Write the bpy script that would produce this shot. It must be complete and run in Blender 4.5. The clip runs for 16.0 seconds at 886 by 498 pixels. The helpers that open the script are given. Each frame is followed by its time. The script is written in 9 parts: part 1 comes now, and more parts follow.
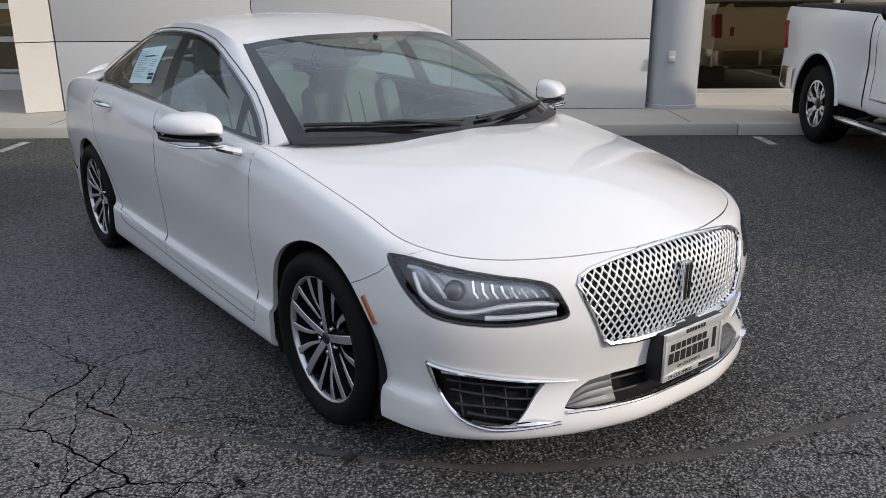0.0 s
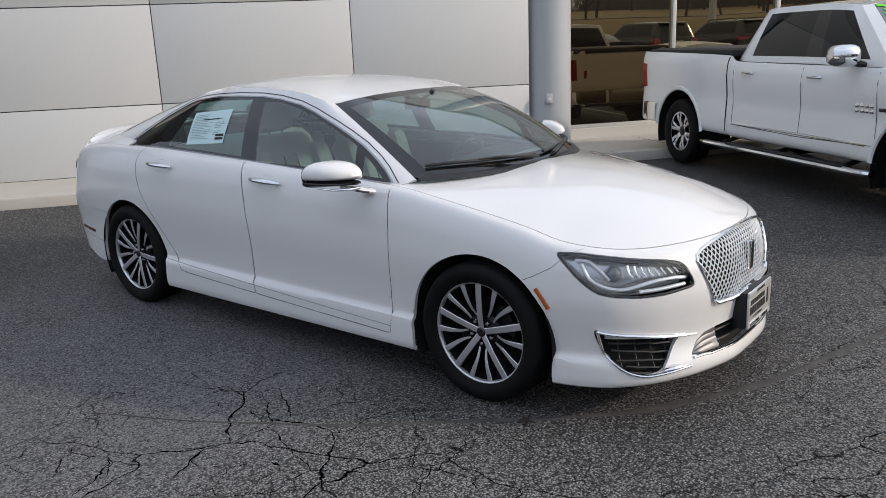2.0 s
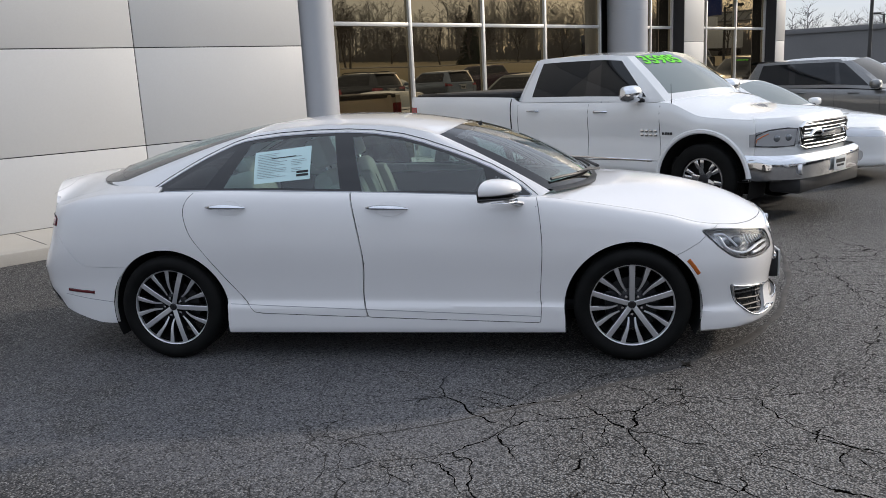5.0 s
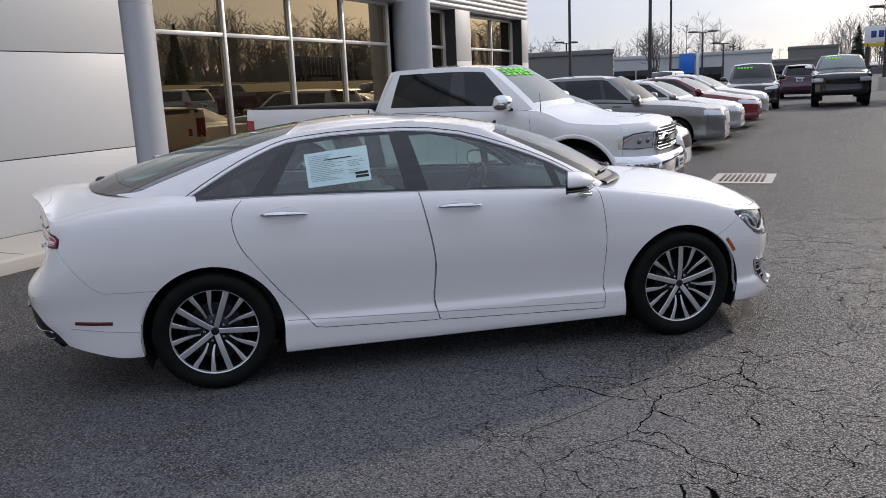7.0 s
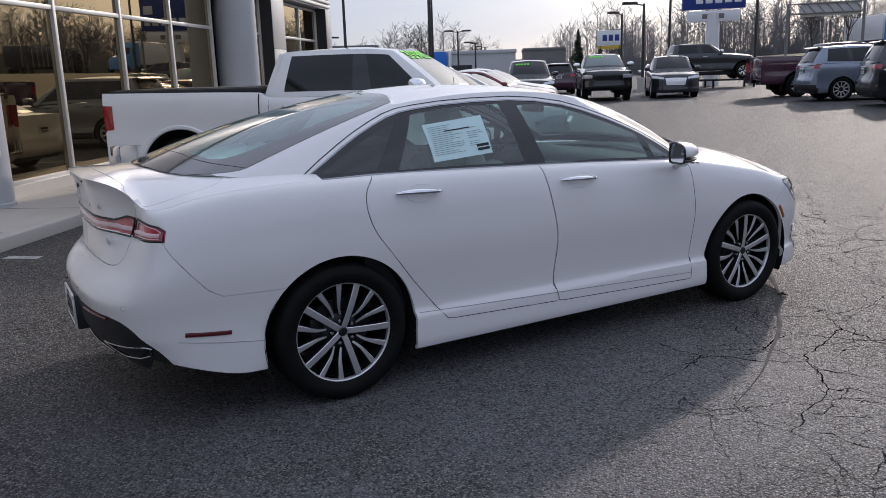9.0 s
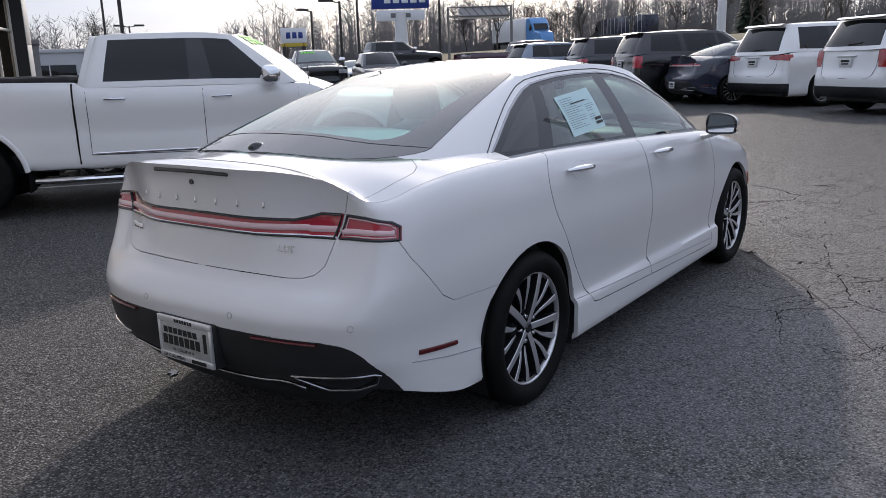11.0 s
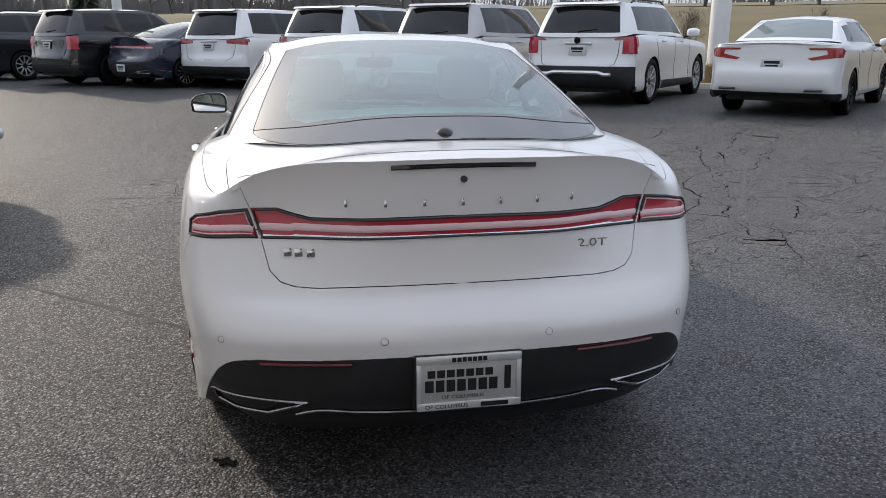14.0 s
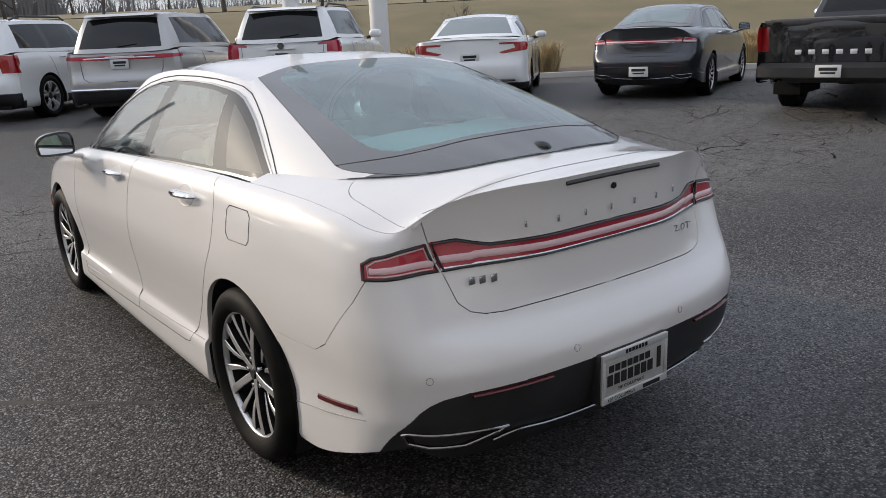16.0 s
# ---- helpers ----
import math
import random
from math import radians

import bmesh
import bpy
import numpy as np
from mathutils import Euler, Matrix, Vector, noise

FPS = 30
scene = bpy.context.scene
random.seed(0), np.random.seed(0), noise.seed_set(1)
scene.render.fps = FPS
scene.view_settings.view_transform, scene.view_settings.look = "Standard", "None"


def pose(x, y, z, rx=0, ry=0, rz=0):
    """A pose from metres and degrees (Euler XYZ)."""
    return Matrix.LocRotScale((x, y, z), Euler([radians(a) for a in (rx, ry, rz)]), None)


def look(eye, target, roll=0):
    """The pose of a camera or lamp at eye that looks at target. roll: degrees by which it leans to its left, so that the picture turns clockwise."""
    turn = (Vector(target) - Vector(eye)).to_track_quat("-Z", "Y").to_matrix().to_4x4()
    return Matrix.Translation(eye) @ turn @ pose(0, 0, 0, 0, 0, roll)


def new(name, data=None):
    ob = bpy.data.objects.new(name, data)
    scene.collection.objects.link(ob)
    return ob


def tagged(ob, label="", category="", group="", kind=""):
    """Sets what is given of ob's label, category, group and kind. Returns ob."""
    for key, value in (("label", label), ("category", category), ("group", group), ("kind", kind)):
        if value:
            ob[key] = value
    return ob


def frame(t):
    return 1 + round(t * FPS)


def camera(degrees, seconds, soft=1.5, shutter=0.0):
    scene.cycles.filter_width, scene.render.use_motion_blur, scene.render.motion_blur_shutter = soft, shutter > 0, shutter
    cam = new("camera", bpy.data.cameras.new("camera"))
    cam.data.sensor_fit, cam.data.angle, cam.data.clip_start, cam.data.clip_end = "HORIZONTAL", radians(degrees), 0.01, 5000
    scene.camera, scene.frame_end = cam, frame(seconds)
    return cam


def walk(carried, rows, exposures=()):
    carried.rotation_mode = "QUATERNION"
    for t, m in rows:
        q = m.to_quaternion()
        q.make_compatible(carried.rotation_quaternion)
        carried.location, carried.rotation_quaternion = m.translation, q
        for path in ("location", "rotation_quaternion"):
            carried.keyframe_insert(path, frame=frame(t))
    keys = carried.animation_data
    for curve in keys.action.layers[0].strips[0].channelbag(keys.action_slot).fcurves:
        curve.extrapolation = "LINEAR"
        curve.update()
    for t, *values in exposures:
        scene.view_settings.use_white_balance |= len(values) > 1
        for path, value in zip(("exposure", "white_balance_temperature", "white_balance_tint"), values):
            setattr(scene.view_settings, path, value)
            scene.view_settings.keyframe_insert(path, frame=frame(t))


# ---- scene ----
cam = camera(58.0, 16.0, 0.6)
PATH = [
    (0, (3.862, -2.211, 1.557), (2.357, -1.042, 0.95), -0.3),
    (0.5, (3.877, -2.453, 1.574), (2.361, -1.282, 0.998), -1.3),
    (1, (3.837, -2.854, 1.629), (2.373, -1.603, 1.09), -1.6),
    (1.5, (3.633, -3.207, 1.634), (2.275, -1.833, 1.115), -2.1),
    (2, (3.474, -3.702, 1.643), (2.267, -2.188, 1.142), -2.3),
    (2.5, (3.211, -4.113, 1.642), (2.153, -2.484, 1.167), -2.2),
    (3, (2.895, -4.489, 1.655), (1.956, -2.785, 1.193), -2.5),
    (3.5, (2.527, -4.884, 1.685), (1.735, -3.104, 1.231), -1.9),
    (4, (2.07, -5.112, 1.671), (1.428, -3.271, 1.228), -1.7),
    (4.5, (1.57, -5.393, 1.673), (1.088, -3.501, 1.241), -2.2),
    (4.7, (1.375, -5.452, 1.676), (0.959, -3.543, 1.25), -2.5),
    (6.8, (-0.873, -5.404, 1.609), (-0.523, -3.475, 1.215), -2.7),
    (7, (-1.058, -5.366, 1.622), (-0.648, -3.449, 1.224), -2.6),
    (7.5, (-1.521, -5.158, 1.598), (-0.982, -3.274, 1.196), -2.7),
    (8, (-2.013, -4.935, 1.58), (-1.303, -3.111, 1.167), -2.4),
    (8.5, (-2.458, -4.637, 1.547), (-1.579, -2.891, 1.124), -2.0),
    (9, (-2.856, -4.283, 1.527), (-1.867, -2.598, 1.099), -1.8),
    (9.5, (-3.282, -3.898, 1.528), (-2.146, -2.312, 1.09), -1.5),
    (10, (-3.607, -3.465, 1.487), (-2.331, -1.992, 1.038), -1.8),
    (10.2, (-3.756, -3.281, 1.454), (-2.428, -1.854, 1.005), -1.9),
    (12.3, (-4.693, -1.198, 1.453), (-2.831, -0.651, 0.971), -0.9),
    (12.5, (-4.719, -0.998, 1.44), (-2.836, -0.532, 0.953), -0.7),
    (13, (-4.808, -0.476, 1.46), (-2.88, -0.278, 0.968), -0.1),
    (13.5, (-4.75, -0.011, 1.454), (-2.814, -0.06, 0.954), 0.0),
    (14, (-4.683, 0.462, 1.455), (-2.78, 0.127, 0.939), 0.0),
    (14.5, (-4.524, 0.881, 1.445), (-2.694, 0.275, 0.913), -0.4),
    (15, (-4.394, 1.269, 1.479), (-2.657, 0.443, 0.933), -1.1),
    (15.5, (-4.283, 1.673, 1.543), (-2.656, 0.647, 0.993), -1.9),
    (16, (-4.108, 1.921, 1.558), (-2.551, 0.785, 1.024), -2.7),
]
walk(cam, [(t, look(eye, target, roll)) for t, eye, target, roll in PATH],
     [(0, 0.13, 6500, 10), (2, 0.21, 6500, 10), (3.5, 0.29, 6500, 10), (5.5, 0.25, 6450, 11), (7, 0.13, 6400, 14), (8, 0.01, 6300, 15), (9, -0.07, 6150, 16), (10.2, 0.00, 6150, 15), (12.5, 0.31, 6450, 14), (14.5, 0.37, 6550, 11), (16, 0.21, 6650, 11)])

# ---- light ----
SUN_AZ, SUN_EL = 31.0, 21.5  # degrees from +x towards +y, and above the horizon
world = bpy.data.worlds.new("sky")
scene.world = world
world.use_nodes = True
_wt = world.node_tree
_sky = _wt.nodes.new("ShaderNodeTexSky")
_sky.sky_type, _sky.sun_disc = "NISHITA", False
_sky.sun_elevation, _sky.sun_rotation = radians(SUN_EL), radians(90 - SUN_AZ)
_sky.air_density, _sky.dust_density, _sky.ozone_density = 1.0, 0.9, 1.8
# thin high cloud: a pale veil, broken by soft noise, over the clear sky
_tc = _wt.nodes.new("ShaderNodeTexCoord")
_map = _wt.nodes.new("ShaderNodeMapping")
_map.inputs["Scale"].default_value = (1.0, 1.0, 3.5)
_nz = _wt.nodes.new("ShaderNodeTexNoise")
_nz.inputs["Scale"].default_value, _nz.inputs["Detail"].default_value, _nz.inputs["Roughness"].default_value = 2.2, 5.0, 0.55
_rg = _wt.nodes.new("ShaderNodeMapRange")
_rg.inputs["From Min"].default_value, _rg.inputs["From Max"].default_value = 0.35, 0.68
_rg.inputs["To Min"].default_value, _rg.inputs["To Max"].default_value = 0.66, 0.92
_mix = _wt.nodes.new("ShaderNodeMix")
_mix.data_type = "RGBA"
# the veil is paler low down and brighter overhead, where the sun shines through it
_sep = _wt.nodes.new("ShaderNodeSeparateXYZ")
_wt.links.new(_tc.outputs["Generated"], _sep.inputs[0])
_alt = _wt.nodes.new("ShaderNodeMapRange")
_alt.inputs["From Min"].default_value, _alt.inputs["From Max"].default_value = 0.05, 0.75
_alt.inputs["To Min"].default_value, _alt.inputs["To Max"].default_value = 0.95, 1.75
_wt.links.new(_sep.outputs["Z"], _alt.inputs["Value"])
_veil = _wt.nodes.new("ShaderNodeVectorMath")
_veil.operation = "SCALE"
_veil.inputs[0].default_value = (5.25, 5.80, 6.85)
_wt.links.new(_alt.outputs["Result"], _veil.inputs["Scale"])
_wt.links.new(_veil.outputs[0], _mix.inputs[7])
_bg = _wt.nodes["Background"]
_wt.links.new(_tc.outputs["Generated"], _map.inputs["Vector"])
_wt.links.new(_map.outputs["Vector"], _nz.inputs["Vector"])
_wt.links.new(_nz.outputs["Fac"], _rg.inputs["Value"])
_wt.links.new(_rg.outputs["Result"], _mix.inputs[0])
_wt.links.new(_sky.outputs["Color"], _mix.inputs[6])
# the haze brightens towards the sun
_dot = _wt.nodes.new("ShaderNodeVectorMath")
_dot.operation = "DOT_PRODUCT"
_dot.inputs[1].default_value = (math.cos(radians(SUN_AZ)) * math.cos(radians(SUN_EL)), math.sin(radians(SUN_AZ)) * math.cos(radians(SUN_EL)), math.sin(radians(SUN_EL)))
_wt.links.new(_tc.outputs["Generated"], _dot.inputs[0])
_clip = _wt.nodes.new("ShaderNodeClamp")
_wt.links.new(_dot.outputs["Value"], _clip.inputs["Value"])
_haze = _mix.outputs[2]
for _power, _tint in ((3.0, (1.5, 1.4, 1.25)), (12.0, (8.2, 7.3, 5.7)), (45.0, (14.0, 12.2, 9.6))):
    _pw = _wt.nodes.new("ShaderNodeMath")
    _pw.operation = "POWER"
    _pw.inputs[1].default_value = _power
    _wt.links.new(_clip.outputs["Result"], _pw.inputs[0])
    _sc = _wt.nodes.new("ShaderNodeVectorMath")
    _sc.operation = "SCALE"
    _sc.inputs[0].default_value = _tint
    _wt.links.new(_pw.outputs[0], _sc.inputs["Scale"])
    _ad = _wt.nodes.new("ShaderNodeVectorMath")
    _ad.operation = "ADD"
    _wt.links.new(_haze, _ad.inputs[0])
    _wt.links.new(_sc.outputs[0], _ad.inputs[1])
    _haze = _ad.outputs[0]
_wt.links.new(_haze, _bg.inputs["Color"])
_bg.inputs["Strength"].default_value = 0.096
sun = new("sun", bpy.data.lights.new("sun", "SUN"))
sun.data.energy, sun.data.angle, sun.data.color = 2.02, radians(2.2), (1.0, 0.88, 0.74)
sun.matrix_world = look((0, 0, 30), (-math.cos(radians(SUN_AZ)) * 10, -math.sin(radians(SUN_AZ)) * 10, 30 - 10 * math.tan(radians(SUN_EL))))

# ---- materials ----
def principled(name, base, rough=0.5, metal=0.0, coat=0.0, spec=0.5, trans=0.0, ior=1.45, emit=None, strength=0.0):
    m = bpy.data.materials.new(name)
    m.use_nodes = True
    b = m.node_tree.nodes["Principled BSDF"]
    b.inputs["Base Color"].default_value = (*base, 1)
    b.inputs["Roughness"].default_value, b.inputs["Metallic"].default_value = rough, metal
    b.inputs["Coat Weight"].default_value, b.inputs["Coat Roughness"].default_value = coat, 0.03
    b.inputs["Specular IOR Level"].default_value = spec
    b.inputs["Transmission Weight"].default_value, b.inputs["IOR"].default_value = trans, ior
    if emit:
        b.inputs["Emission Color"].default_value, b.inputs["Emission Strength"].default_value = (*emit, 1), strength
    return m


def node(m, kind, **values):
    n = m.node_tree.nodes.new(kind)
    for key, value in values.items():
        if key in n.inputs:
            n.inputs[key].default_value = value
    return n


def link(m, a, b):
    m.node_tree.links.new(a, b)


def bsdf(m):
    return m.node_tree.nodes["Principled BSDF"]


def mix_colour(m, fac, a, b):
    n = m.node_tree.nodes.new("ShaderNodeMix")
    n.data_type = "RGBA"
    for sock, v in ((n.inputs[0], fac), (n.inputs[6], a), (n.inputs[7], b)):
        if hasattr(v, "is_linked"):
            link(m, v, sock)
        elif isinstance(v, tuple):
            sock.default_value = (*v, 1)
        else:
            sock.default_value = v
    return n.outputs[2]


def ramp(m, fac, lo, hi, a=0.0, b=1.0):
    n = m.node_tree.nodes.new("ShaderNodeMapRange")
    n.inputs["From Min"].default_value, n.inputs["From Max"].default_value = lo, hi
    n.inputs["To Min"].default_value, n.inputs["To Max"].default_value = a, b
    link(m, fac, n.inputs["Value"])
    return n.outputs["Result"]


def noise_at(m, scale, detail=4.0, rough=0.5, coords="Object"):
    tc = m.node_tree.nodes.new("ShaderNodeTexCoord")
    n = node(m, "ShaderNodeTexNoise", Scale=scale, Detail=detail, Roughness=rough)
    link(m, tc.outputs[coords], n.inputs["Vector"])
    return n.outputs["Fac"]


def bump(m, height, strength=0.3, distance=0.01):
    n = node(m, "ShaderNodeBump", Strength=strength, Distance=distance)
    link(m, height, n.inputs["Height"])
    link(m, n.outputs["Normal"], bsdf(m).inputs["Normal"])
    return n


def mottled(name, a, b, scale, rough=0.6, fine=60.0, bumpy=0.15, metal=0.0, coat=0.0, distance=0.004):
    """Two colours mixed by broad and fine noise, with fine relief."""
    m = principled(name, a, rough, metal, coat)
    broad, small = noise_at(m, scale), noise_at(m, fine, 6.0, 0.6)
    add = node(m, "ShaderNodeMath")
    add.operation = "MULTIPLY_ADD"
    link(m, small, add.inputs[0])
    add.inputs[1].default_value = 0.6
    link(m, broad, add.inputs[2])
    f = ramp(m, add.outputs[0], 0.55, 1.05)
    link(m, mix_colour(m, f, a, b), bsdf(m).inputs["Base Color"])
    if bumpy:
        bump(m, small, bumpy, distance)
    return m


def paint(name, base, rough=0.28, metal=0.0):
    m = principled(name, base, rough, metal, coat=1.0)
    f = noise_at(m, 2.2, 3.0)
    dust_sheen = noise_at(m, 240.0, 2.0)
    link(m, mix_colour(m, ramp(m, f, 0.35, 0.75, 0.0, 0.10), base, tuple(c * 0.8 for c in base)), bsdf(m).inputs["Base Color"])
    link(m, ramp(m, dust_sheen, 0.2, 0.8, rough * 0.85, rough * 1.2), bsdf(m).inputs["Roughness"])
    return m


PEARL = paint("pearl_white_paint", (0.755, 0.738, 0.728), 0.30)
WHITE = paint("white_paint", (0.78, 0.78, 0.77), 0.25)
SILVER = paint("silver_paint", (0.42, 0.41, 0.40), 0.30, 0.5)
GREY = paint("dark_grey_paint", (0.026, 0.028, 0.034), 0.28, 0.4)
BLACK = paint("black_paint", (0.006, 0.006, 0.007), 0.22)
BLUEGREY = paint("blue_grey_paint", (0.20, 0.24, 0.30), 0.28, 0.4)
RED = paint("dark_red_paint", (0.16, 0.015, 0.02), 0.25)
NAVY = paint("navy_paint", (0.015, 0.02, 0.04), 0.25)
PURPLE = paint("dark_plum_paint", (0.05, 0.012, 0.03), 0.25)
TRIM = mottled("black_plastic_trim", (0.012, 0.012, 0.013), (0.024, 0.024, 0.025), 8.0, 0.5, 300.0, 0.08)
GLOSSBLACK = principled("gloss_black_trim", (0.006, 0.006, 0.007), 0.03, spec=0.5, ior=1.6)
RUBBER = mottled("tyre_rubber", (0.005, 0.005, 0.005), (0.010, 0.010, 0.0095), 10.0, 0.62, 220.0, 0.2)
bsdf(RUBBER).inputs["Specular IOR Level"].default_value = 0.12
CHROME = principled("chrome", (0.75, 0.76, 0.78), 0.08, 1.0)
ALLOY = principled("machined_alloy", (0.66, 0.66, 0.67), 0.30, 0.8)
DARKALLOY = principled("dark_alloy", (0.022, 0.022, 0.025), 0.35, 0.5)
VOID = principled("dark_cavity", (0.004, 0.004, 0.004), 0.9)


def glass(name, tint, rough=0.0, dust_sheen=0.0, gloss=0.085, film=(0.62, 0.68, 0.68)):
    """Thin tinted pane: mirror gloss over a see-through tint."""
    m = bpy.data.materials.new(name)
    m.use_nodes = True
    t = m.node_tree
    t.nodes.remove(t.nodes["Principled BSDF"])
    out = t.nodes["Material Output"]
    tr = node(m, "ShaderNodeBsdfTransparent", Color=(*tint, 1))
    gl = node(m, "ShaderNodeBsdfGlossy", Roughness=rough)
    # Schlick gloss of the two faces of a pane, the same from inside and outside
    lw = node(m, "ShaderNodeLayerWeight", Blend=0.5)
    pw = node(m, "ShaderNodeMath")
    pw.operation = "POWER"
    link(m, lw.outputs["Facing"], pw.inputs[0])
    pw.inputs[1].default_value = 3.4
    fac = ramp(m, pw.outputs[0], 0.0, 1.0, gloss, 0.97)
    mx = t.nodes.new("ShaderNodeMixShader")
    link(m, fac, mx.inputs[0])
    link(m, tr.outputs[0], mx.inputs[1])
    link(m, gl.outputs[0], mx.inputs[2])
    if dust_sheen:
        # a thin uneven film of dust, which also paints pale sheen into the pane
        df = node(m, "ShaderNodeBsdfDiffuse", Color=(*film, 1))
        m2 = t.nodes.new("ShaderNodeMixShader")
        link(m, ramp(m, noise_at(m, 3.0, 4.0), 0.3, 0.7, dust_sheen * 0.6, dust_sheen * 1.4), m2.inputs[0])
        link(m, mx.outputs[0], m2.inputs[1])
        link(m, df.outputs[0], m2.inputs[2])
        mx = m2
    link(m, mx.outputs[0], out.inputs["Surface"])
    return m


CARGLASS = glass("green_tinted_car_glass", (0.56, 0.70, 0.67), dust_sheen=0.03, gloss=0.10)
SCREENGLASS = glass("green_tinted_windscreen", (0.40, 0.54, 0.53), dust_sheen=0.03, gloss=0.12)
PRIVACY = glass("dark_privacy_glass", (0.05, 0.055, 0.06))
CLEAR = glass("clear_lens", (0.92, 0.93, 0.94))

# ---- mesh tools ----
def smoothed(me, angle=35.0):
    for p in me.polygons:
        p.use_smooth = True
    me.set_sharp_from_angle(angle=radians(angle))


def mesh_of(name, bm, material, angle=35.0):
    me = bpy.data.meshes.new(name)
    bm.to_mesh(me)
    bm.free()
    for m in (material if isinstance(material, (list, tuple)) else [material]):
        me.materials.append(m)
    smoothed(me, angle)
    return me


def part(name, bm, material, parent=None, label="", angle=35.0):
    ob = new(name, mesh_of(name, bm, material, angle))
    if parent is not None:
        ob.parent = parent
    return tagged(ob, label)


def thing(name, label, category, m=None, group="", kind=""):
    ob = new(name)
    ob.empty_display_size = 0.2
    if m is not None:
        ob.matrix_world = m
    return tagged(ob, label, category, group, kind)


def box(bm, x0, y0, z0, x1, y1, z1, bevel=0.0, m=None):
    g = bmesh.ops.create_cube(bm, size=1.0)
    vs = g["verts"]
    for v in vs:
        v.co = Vector(((x0 + x1) / 2 + v.co.x * (x1 - x0), (y0 + y1) / 2 + v.co.y * (y1 - y0), (z0 + z1) / 2 + v.co.z * (z1 - z0)))
    if bevel:
        es = list({e for v in vs for e in v.link_edges})
        r = bmesh.ops.bevel(bm, geom=es, offset=bevel, segments=2, affect="EDGES", profile=0.5)
        vs = list({v for f in r["faces"] for v in f.verts} | {v for v in vs if v.is_valid})
    if m is not None:
        bmesh.ops.transform(bm, matrix=m, verts=[v for v in vs if v.is_valid])
    return vs


def rod(bm, a, b, r0, r1=None, n=12, caps=True):
    a, b = Vector(a), Vector(b)
    d = b - a
    g = bmesh.ops.create_cone(bm, cap_ends=caps, segments=n, radius1=r0, radius2=r0 if r1 is None else r1, depth=d.length)
    m = Matrix.Translation((a + b) / 2) @ d.to_track_quat("Z", "Y").to_matrix().to_4x4()
    bmesh.ops.transform(bm, matrix=m, verts=g["verts"])
    return g["verts"]


def tube(bm, pts, r, n=8, closed=False, flat=1.0, up=(0, 0, 1)):
    """A round or flattened bar along pts; flat: thickness across 'up' as a share of r."""
    pts = [Vector(p) for p in pts]
    k = len(pts)
    rings = []
    upv = Vector(up)
    for i, p in enumerate(pts):
        a = pts[(i - 1) % k] if closed or i > 0 else p
        b = pts[(i + 1) % k] if closed or i < k - 1 else p
        t = (b - a).normalized()
        s = t.cross(upv)
        if s.length < 1e-4:
            s = t.cross(Vector((1, 0, 0)))
        s.normalize()
        w = s.cross(t).normalized()
        rr = r[i] if isinstance(r, (list, tuple)) else r
        rings.append([bm.verts.new(p + s * (rr * math.cos(q)) + w * (rr * flat * math.sin(q))) for q in (2 * math.pi * j / n for j in range(n))])
    for i in range(k if closed else k - 1):
        a, b = rings[i], rings[(i + 1) % k]
        for j in range(n):
            bm.faces.new((a[j], a[(j + 1) % n], b[(j + 1) % n], b[j]))
    if not closed:
        bm.faces.new(rings[0][::-1])
        bm.faces.new(rings[-1])


def grid(bm, rows, close=False):
    """Faces over a grid of points (None leaves a hole). Returns the grid of verts."""
    vs = [[bm.verts.new(p) for p in r] for r in rows]
    for i in range(len(vs) - 1):
        n = len(vs[i])
        for j in range(n if close else n - 1):
            q = (vs[i][j], vs[i][(j + 1) % n], vs[i + 1][(j + 1) % n], vs[i + 1][j])
            try:
                bm.faces.new(q)
            except ValueError:
                pass
    return vs


def lathe(bm, profile, n=48, axis="y"):
    """profile: (radius, offset along the axis)."""
    rows = []
    for r, h in profile:
        row = []
        for k in range(n):
            a = 2 * math.pi * k / n
            row.append((r * math.cos(a), h, r * math.sin(a)) if axis == "y" else (r * math.cos(a), r * math.sin(a), h))
        rows.append(row)
    grid(bm, rows, close=True)


def keys(x, ks):
    """Smooth interpolation through (x, value) keys."""
    if x <= ks[0][0]:
        return ks[0][1]
    if x >= ks[-1][0]:
        return ks[-1][1]
    for i in range(len(ks) - 1):
        x0, v0 = ks[i]
        x1, v1 = ks[i + 1]
        if x <= x1:
            def slope(j):
                if 0 < j < len(ks) - 1:
                    a = (ks[j][1] - ks[j - 1][1]) / (ks[j][0] - ks[j - 1][0])
                    b = (ks[j + 1][1] - ks[j][1]) / (ks[j + 1][0] - ks[j][0])
                    return 0.0 if a * b <= 0 else 2 * a * b / (a + b)
                j0 = 0 if j == 0 else j - 1
                return (ks[j0 + 1][1] - ks[j0][1]) / (ks[j0 + 1][0] - ks[j0][0])
            h = x1 - x0
            t = (x - x0) / h
            return (2 * t ** 3 - 3 * t ** 2 + 1) * v0 + (t ** 3 - 2 * t ** 2 + t) * h * slope(i) + (-2 * t ** 3 + 3 * t ** 2) * v1 + (t ** 3 - t ** 2) * h * slope(i + 1)


